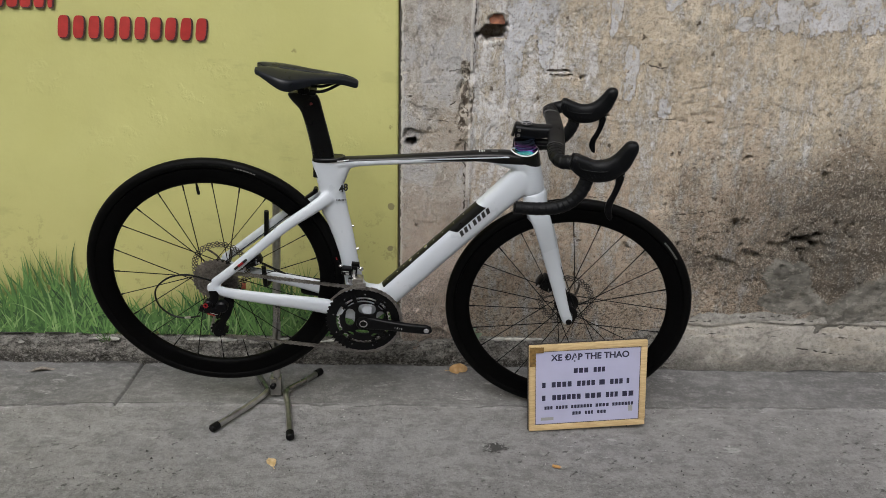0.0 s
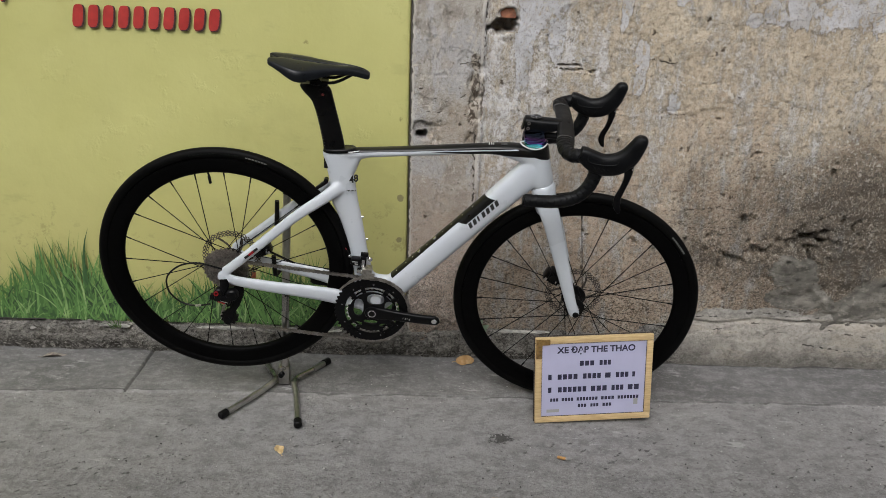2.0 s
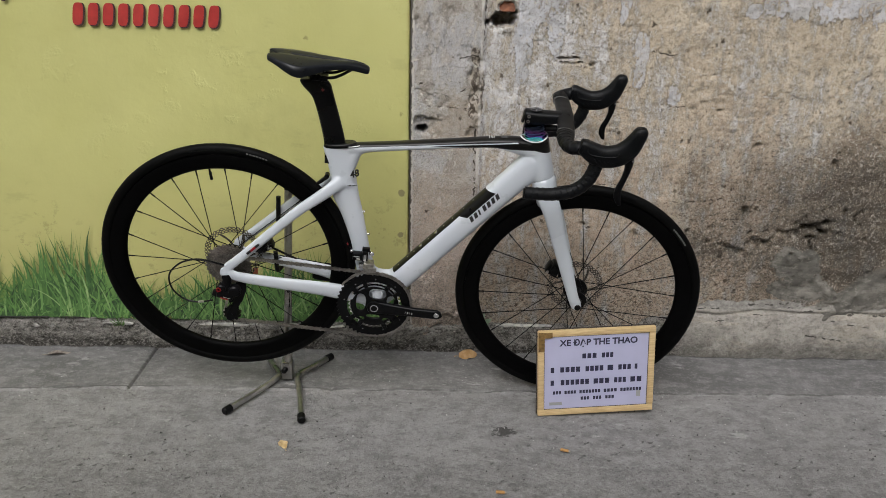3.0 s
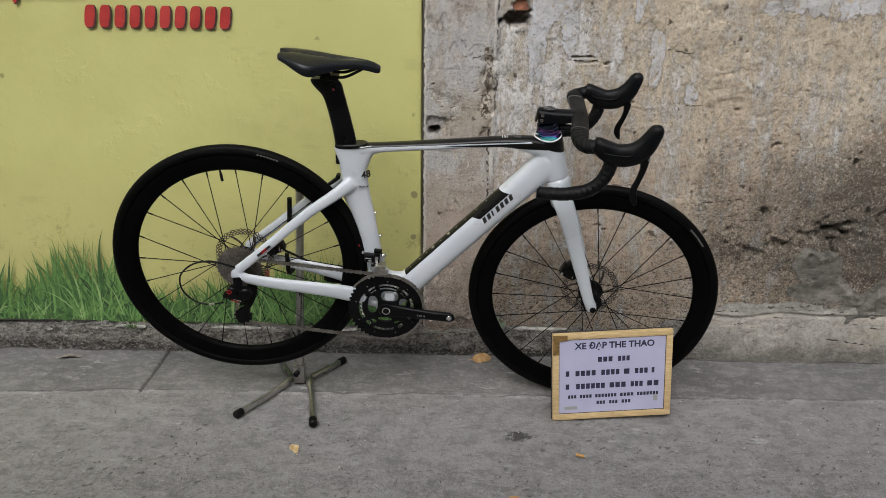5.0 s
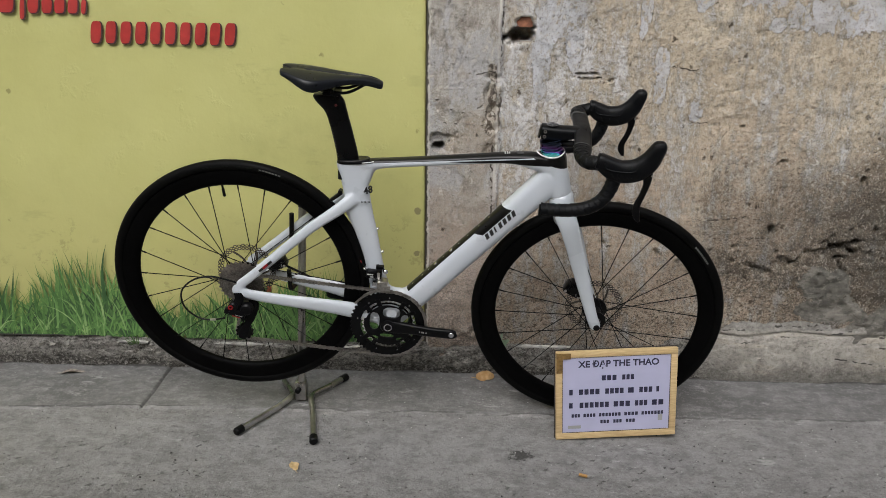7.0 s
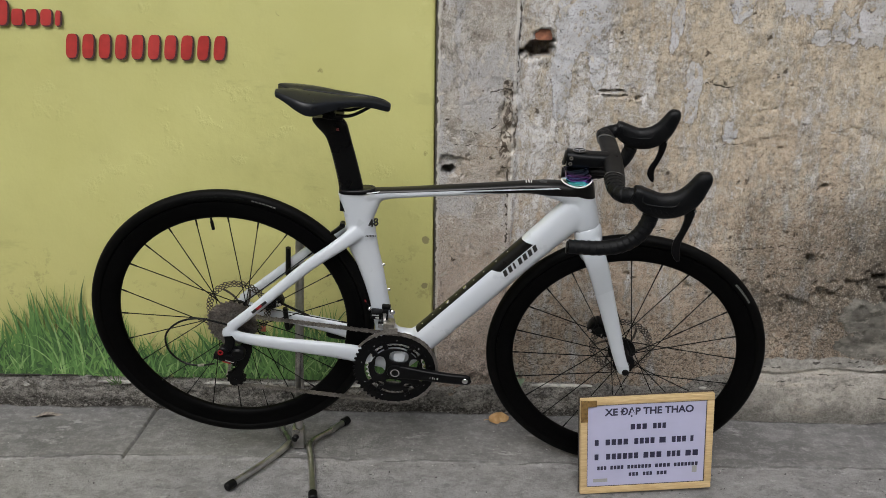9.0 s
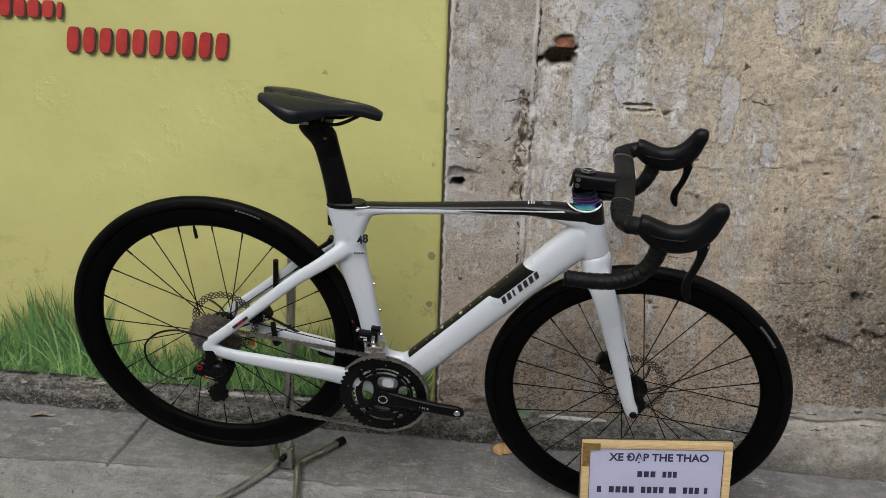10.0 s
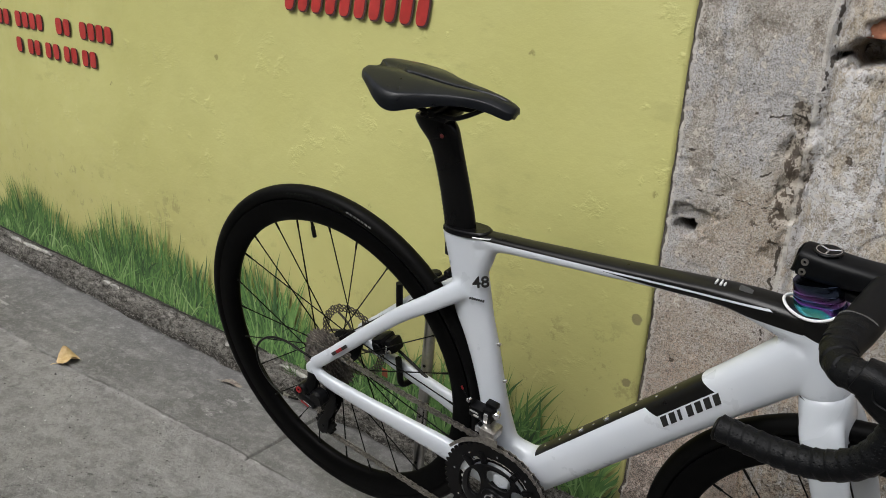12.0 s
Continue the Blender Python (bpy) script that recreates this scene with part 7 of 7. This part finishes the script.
bars(0.176, 0.0145, ((0.126, 0.17), (0.182, 0.217)), "print_bar")
bars(0.137, 0.0155, ((0.037, 0.05), (0.064, 0.124), (0.136, 0.19), (0.199, 0.22), (0.23, 0.269), (0.277, 0.287)), "print_bar")
bars(0.098, 0.0155, ((0.037, 0.05), (0.066, 0.15), (0.16, 0.209), (0.219, 0.256), (0.266, 0.302)), "print_bar")
bars(0.0675, 0.0098, ((0.044, 0.069), (0.077, 0.112), (0.12, 0.182), (0.19, 0.23), (0.238, 0.3)), "print_bar")
bars(0.047, 0.0098, ((0.124, 0.15), (0.16, 0.185), (0.195, 0.222)), "print_bar")
bm = bmesh.new()
box(bm, (0.034, -0.0036, 0.0295), (0.07, -0.0028, 0.0385), 0.0)
part("smudge", bm, PRINT_GREY, sheet, "grey worn patch", smooth=False)
bm = bmesh.new()
box(bm, (0.284, -0.0036, 0.044), (0.296, -0.0028, 0.062), 0.0)
part("smudge", bm, PRINT_GREY, sheet, "grey worn patch", smooth=False)
TAPE_BROWN = speckled("brown_old_tape", (0.2, 0.12, 0.04), 0.4, amount=0.4, scale=120, bump=0.4)
bm = bmesh.new()
box(bm, (0.001, -0.0087, BH - 0.06), (0.018, -0.0073, BH - 0.003))
box(bm, (0.001, -0.0083, BH - 0.02), (0.04, -0.0068, BH - 0.004))
part("tape_scrap", bm, TAPE_BROWN, board, "torn brown tape on the corner", smooth=False)


def leaf_material(name, a, b):
    m = mat(name, a, 0.65)
    n = Net(m)
    n.set(Base_Color=n.mix(n.step(n.noise(60, 5), 0.35, 0.65), a, b), Normal=n.bump(n.noise(160, 3), 0.4, 0.001))
    return m


LEAF_YELLOW = leaf_material("dry_yellow_leaf", (0.5, 0.34, 0.15), (0.64, 0.48, 0.26))
LEAF_TAN = leaf_material("dry_tan_leaf", (0.46, 0.26, 0.1), (0.58, 0.37, 0.17))
LEAF_BROWN = leaf_material("dry_brown_leaf", (0.12, 0.095, 0.08), (0.3, 0.26, 0.22))


def leaf(x, y, turn, length, width, material, label, curl=0.012, seed=1, z0=0.003, dome=0.0):
    """A dry fallen leaf, cupped, with a stalk."""
    root = thing("fallen_leaf", label, "leaf", Matrix.Translation((x, y, z0)) @ Matrix.Rotation(radians(turn), 4, 'Z'), group="litter on the alley floor")
    rng = random.Random(seed)
    bm = bmesh.new()
    nu, nv = 12, 7
    low, high = [], []
    for i in range(nu + 1):
        u = i / nu
        w = width / 2 * (math.sin(math.pi * min(1, u * 0.94 + 0.05)) ** 0.75) * (1 + rng.uniform(-0.12, 0.12))
        row = []
        for j in range(nv):
            v = -1 + 2 * j / (nv - 1)
            z = curl * (0.25 + abs(v) ** 1.6 * 0.9 * (0.6 + 0.4 * math.sin(u * 5 + seed + v))) * math.sin(math.pi * min(1, u + 0.08)) + 0.0012 * math.sin(9 * u + 4 * v)
            z += dome * (1 - abs(v) ** 2.2) * math.sin(math.pi * min(1, 0.12 + u * 0.8)) ** 0.7
            row.append((u * length - length / 2, v * w, max(0.0006, z)))
        low.append([bm.verts.new(p) for p in row])
        high.append([bm.verts.new((p[0], p[1], p[2] + 0.0007)) for p in row])
    for g in (low, high):
        for i in range(nu):
            for j in range(nv - 1):
                bm.faces.new((g[i][j], g[i + 1][j], g[i + 1][j + 1], g[i][j + 1]))
    part("blade", bm, material, root)
    bm = bmesh.new()
    rope(bm, [(-length / 2 + 0.002, 0, 0.0015), (-length / 2 - length * 0.14, 0.003, 0.002), (-length / 2 - length * 0.25, 0.001, 0.001)], 0.0009, 6, 3)
    part("stalk", bm, material, root)
    return root


leaf(-0.794, -0.246, 118, 0.042, 0.024, LEAF_YELLOW, "curled yellow dry leaf lying on the concrete", 0.008, 2, 0.0015)
leaf(-0.283, 0.252, 8, 0.058, 0.044, LEAF_TAN, "domed tan dry leaf lying by the plinth", 0.004, 5, 0.004, 0.022)
leaf(-1.585, 0.228, 14, 0.07, 0.026, LEAF_BROWN, "thin brown dry leaf lying by the plinth", 0.01, 7, 0.004)
leaf(-2.03, 0.012, 72, 0.066, 0.062, LEAF_YELLOW, "curled yellow leaf lying on the lane", 0.03, 11, 0.002)

WEED_GREEN = leaf_material("dull_weed_green", (0.17, 0.25, 0.15), (0.28, 0.35, 0.25))
TUFT_GREEN = leaf_material("fresh_tuft_green", (0.06, 0.14, 0.03), (0.13, 0.24, 0.06))


def blade_of(bm, root, tip, wide, sag, n=7):
    """One living leaf from root to tip, widest in its middle, folded a little along its rib."""
    a, b = Vector(root), Vector(tip)
    side = (b - a).cross(Vector((0, 1, 0)))
    side = side.normalized() if side.length > 1e-6 else Vector((1, 0, 0))
    rows = []
    for i in range(n + 1):
        t = i / n
        p = a.lerp(b, t) + Vector((0, -0.6, -0.4)) * sag * math.sin(math.pi * t)
        half = 0.5 * wide * math.sin(math.pi * (0.06 + 0.92 * t)) ** 0.8
        fold = Vector((0, -0.25 * half, 0))
        rows.append([bm.verts.new(p - side * half + fold), bm.verts.new(p), bm.verts.new(p + side * half + fold)])
    for p, q in zip(rows, rows[1:]):
        for j in range(2):
            bm.faces.new((p[j], p[j + 1], q[j + 1], q[j]))


# a weed growing out of the plinth's crumbling top
weed = thing("weed", "small dull green weed growing out of the cement plinth", "weed", Matrix.Translation((-0.25, 0.291, 0.082)) @ Matrix.Scale(1.35, 4))
bm = bmesh.new()
rope(bm, [(0, 0.004, -0.006), (0.001, -0.004, 0.012), (-0.001, -0.008, 0.024)], 0.0011, 6, 4)
part("stem", bm, TUFT_GREEN, weed)
for tx, tz, wide in ((-0.028, 0.036, 0.014), (0.03, 0.034, 0.015), (-0.012, 0.05, 0.012), (0.013, 0.05, 0.012), (-0.022, 0.016, 0.011), (0.024, 0.018, 0.012)):
    bm = bmesh.new()
    blade_of(bm, (0, -0.007, 0.021), (tx, -0.012, tz), wide, 0.004)
    part("leaf", bm, WEED_GREEN, weed)
rng = random.Random(31)
for k in range(9):
    bm = bmesh.new()
    x = rng.uniform(-0.012, 0.012)
    blade_of(bm, (0.4 * x, 0.0, -0.006), (1.3 * x, -0.012, rng.uniform(0.006, 0.016)), 0.005, 0.003, 5)
    part("leaflet", bm, TUFT_GREEN, weed, "bright green leaflet")

# a tuft of living grass on the plinth's edge
tuft = thing("grass_tuft", "sparse green grass tuft growing on the plinth edge", "grass tuft", Matrix.Translation((-1.402, 0.291, 0.08)))
for k in range(14):
    bm = bmesh.new()
    x = rng.gauss(0, 0.016)
    blade_of(bm, (0.2 * x, 0.004, -0.004), (1.2 * x, -0.012 - rng.uniform(0, 0.008), rng.uniform(0.012, 0.046) - 0.5 * abs(x)), 0.0032, 0.006, 6)
    part("blade", bm, TUFT_GREEN, tuft)

FILTER = speckled("cork_filter_paper", (0.5, 0.27, 0.09), 0.7, amount=0.2, scale=200)
ASH = speckled("scorched_paper", (0.35, 0.32, 0.28), 0.8, amount=0.4, scale=200)


def butt(x, y, turn, length=0.026):
    root = thing("cigarette_butt", "orange-brown stub end lying on the concrete", "cigarette butt", Matrix.Translation((x, y, 0.0045)) @ Matrix.Rotation(radians(turn), 4, 'Z'), group="litter on the alley floor")
    bm = bmesh.new()
    disc(bm, (-length / 2, 0, 0), (1, 0, 0.02), 0.004, length * 0.82, 14, 0.0006)
    part("filter", bm, FILTER, root)
    bm = bmesh.new()
    disc(bm, (length * 0.33, 0, 0.0003), (1, 0.05, 0), 0.0036, length * 0.18, 12, 0.001)
    part("burnt_end", bm, ASH, root)


butt(-0.0455, -0.262, -22)
butt(-0.23, -0.438, -6)

# grit and chips strewn on the floor
GRIT_DARK = speckled("dark_grit", (0.05, 0.047, 0.043), 0.9)
GRIT_PALE = speckled("pale_grit", (0.42, 0.41, 0.39), 0.9)


def grit(name, material, count, seed, xr, yr, size, label):
    rng = random.Random(seed)
    v, f = [], []
    for _ in range(count):
        x, y, r = rng.uniform(*xr), rng.uniform(*yr), size * rng.uniform(0.4, 1.3)
        a = rng.uniform(0, 6.28)
        z = 0.0 if y < 0.03 else 0.002
        b = len(v)
        for k in range(5):
            t = a + 2 * math.pi * k / 5
            q = r * rng.uniform(0.6, 1.2)
            v.append((x + q * math.cos(t), y + q * 0.8 * math.sin(t), z - 0.002))
        for k in range(5):
            vx, vy, _z = v[b + k]
            v.append((x + (vx - x) * 0.6, y + (vy - y) * 0.6, z + r * rng.uniform(0.3, 0.7)))
        f.append([b + 5, b + 6, b + 7, b + 8, b + 9])
        for k in range(5):
            f.append([b + k, b + (k + 1) % 5, b + 5 + (k + 1) % 5, b + 5 + k])
    tagged(gmesh(name, v, f, material, False), label, "grit", kind="stuff")


grit("dark_grit", GRIT_DARK, 160, 3, (-2.4, 1.2), (-0.6, 0.02), 0.0024, "dark grit scattered over the lane")
grit("pale_grit", GRIT_PALE, 150, 4, (-0.75, -0.25), (0.06, 0.26), 0.0026, "pale chips of plaster scattered by the plinth")
grit("pale_grit", GRIT_PALE, 130, 9, (-2.2, 1.2), (-0.5, 0.26), 0.0022, "pale grit scattered over the floor")
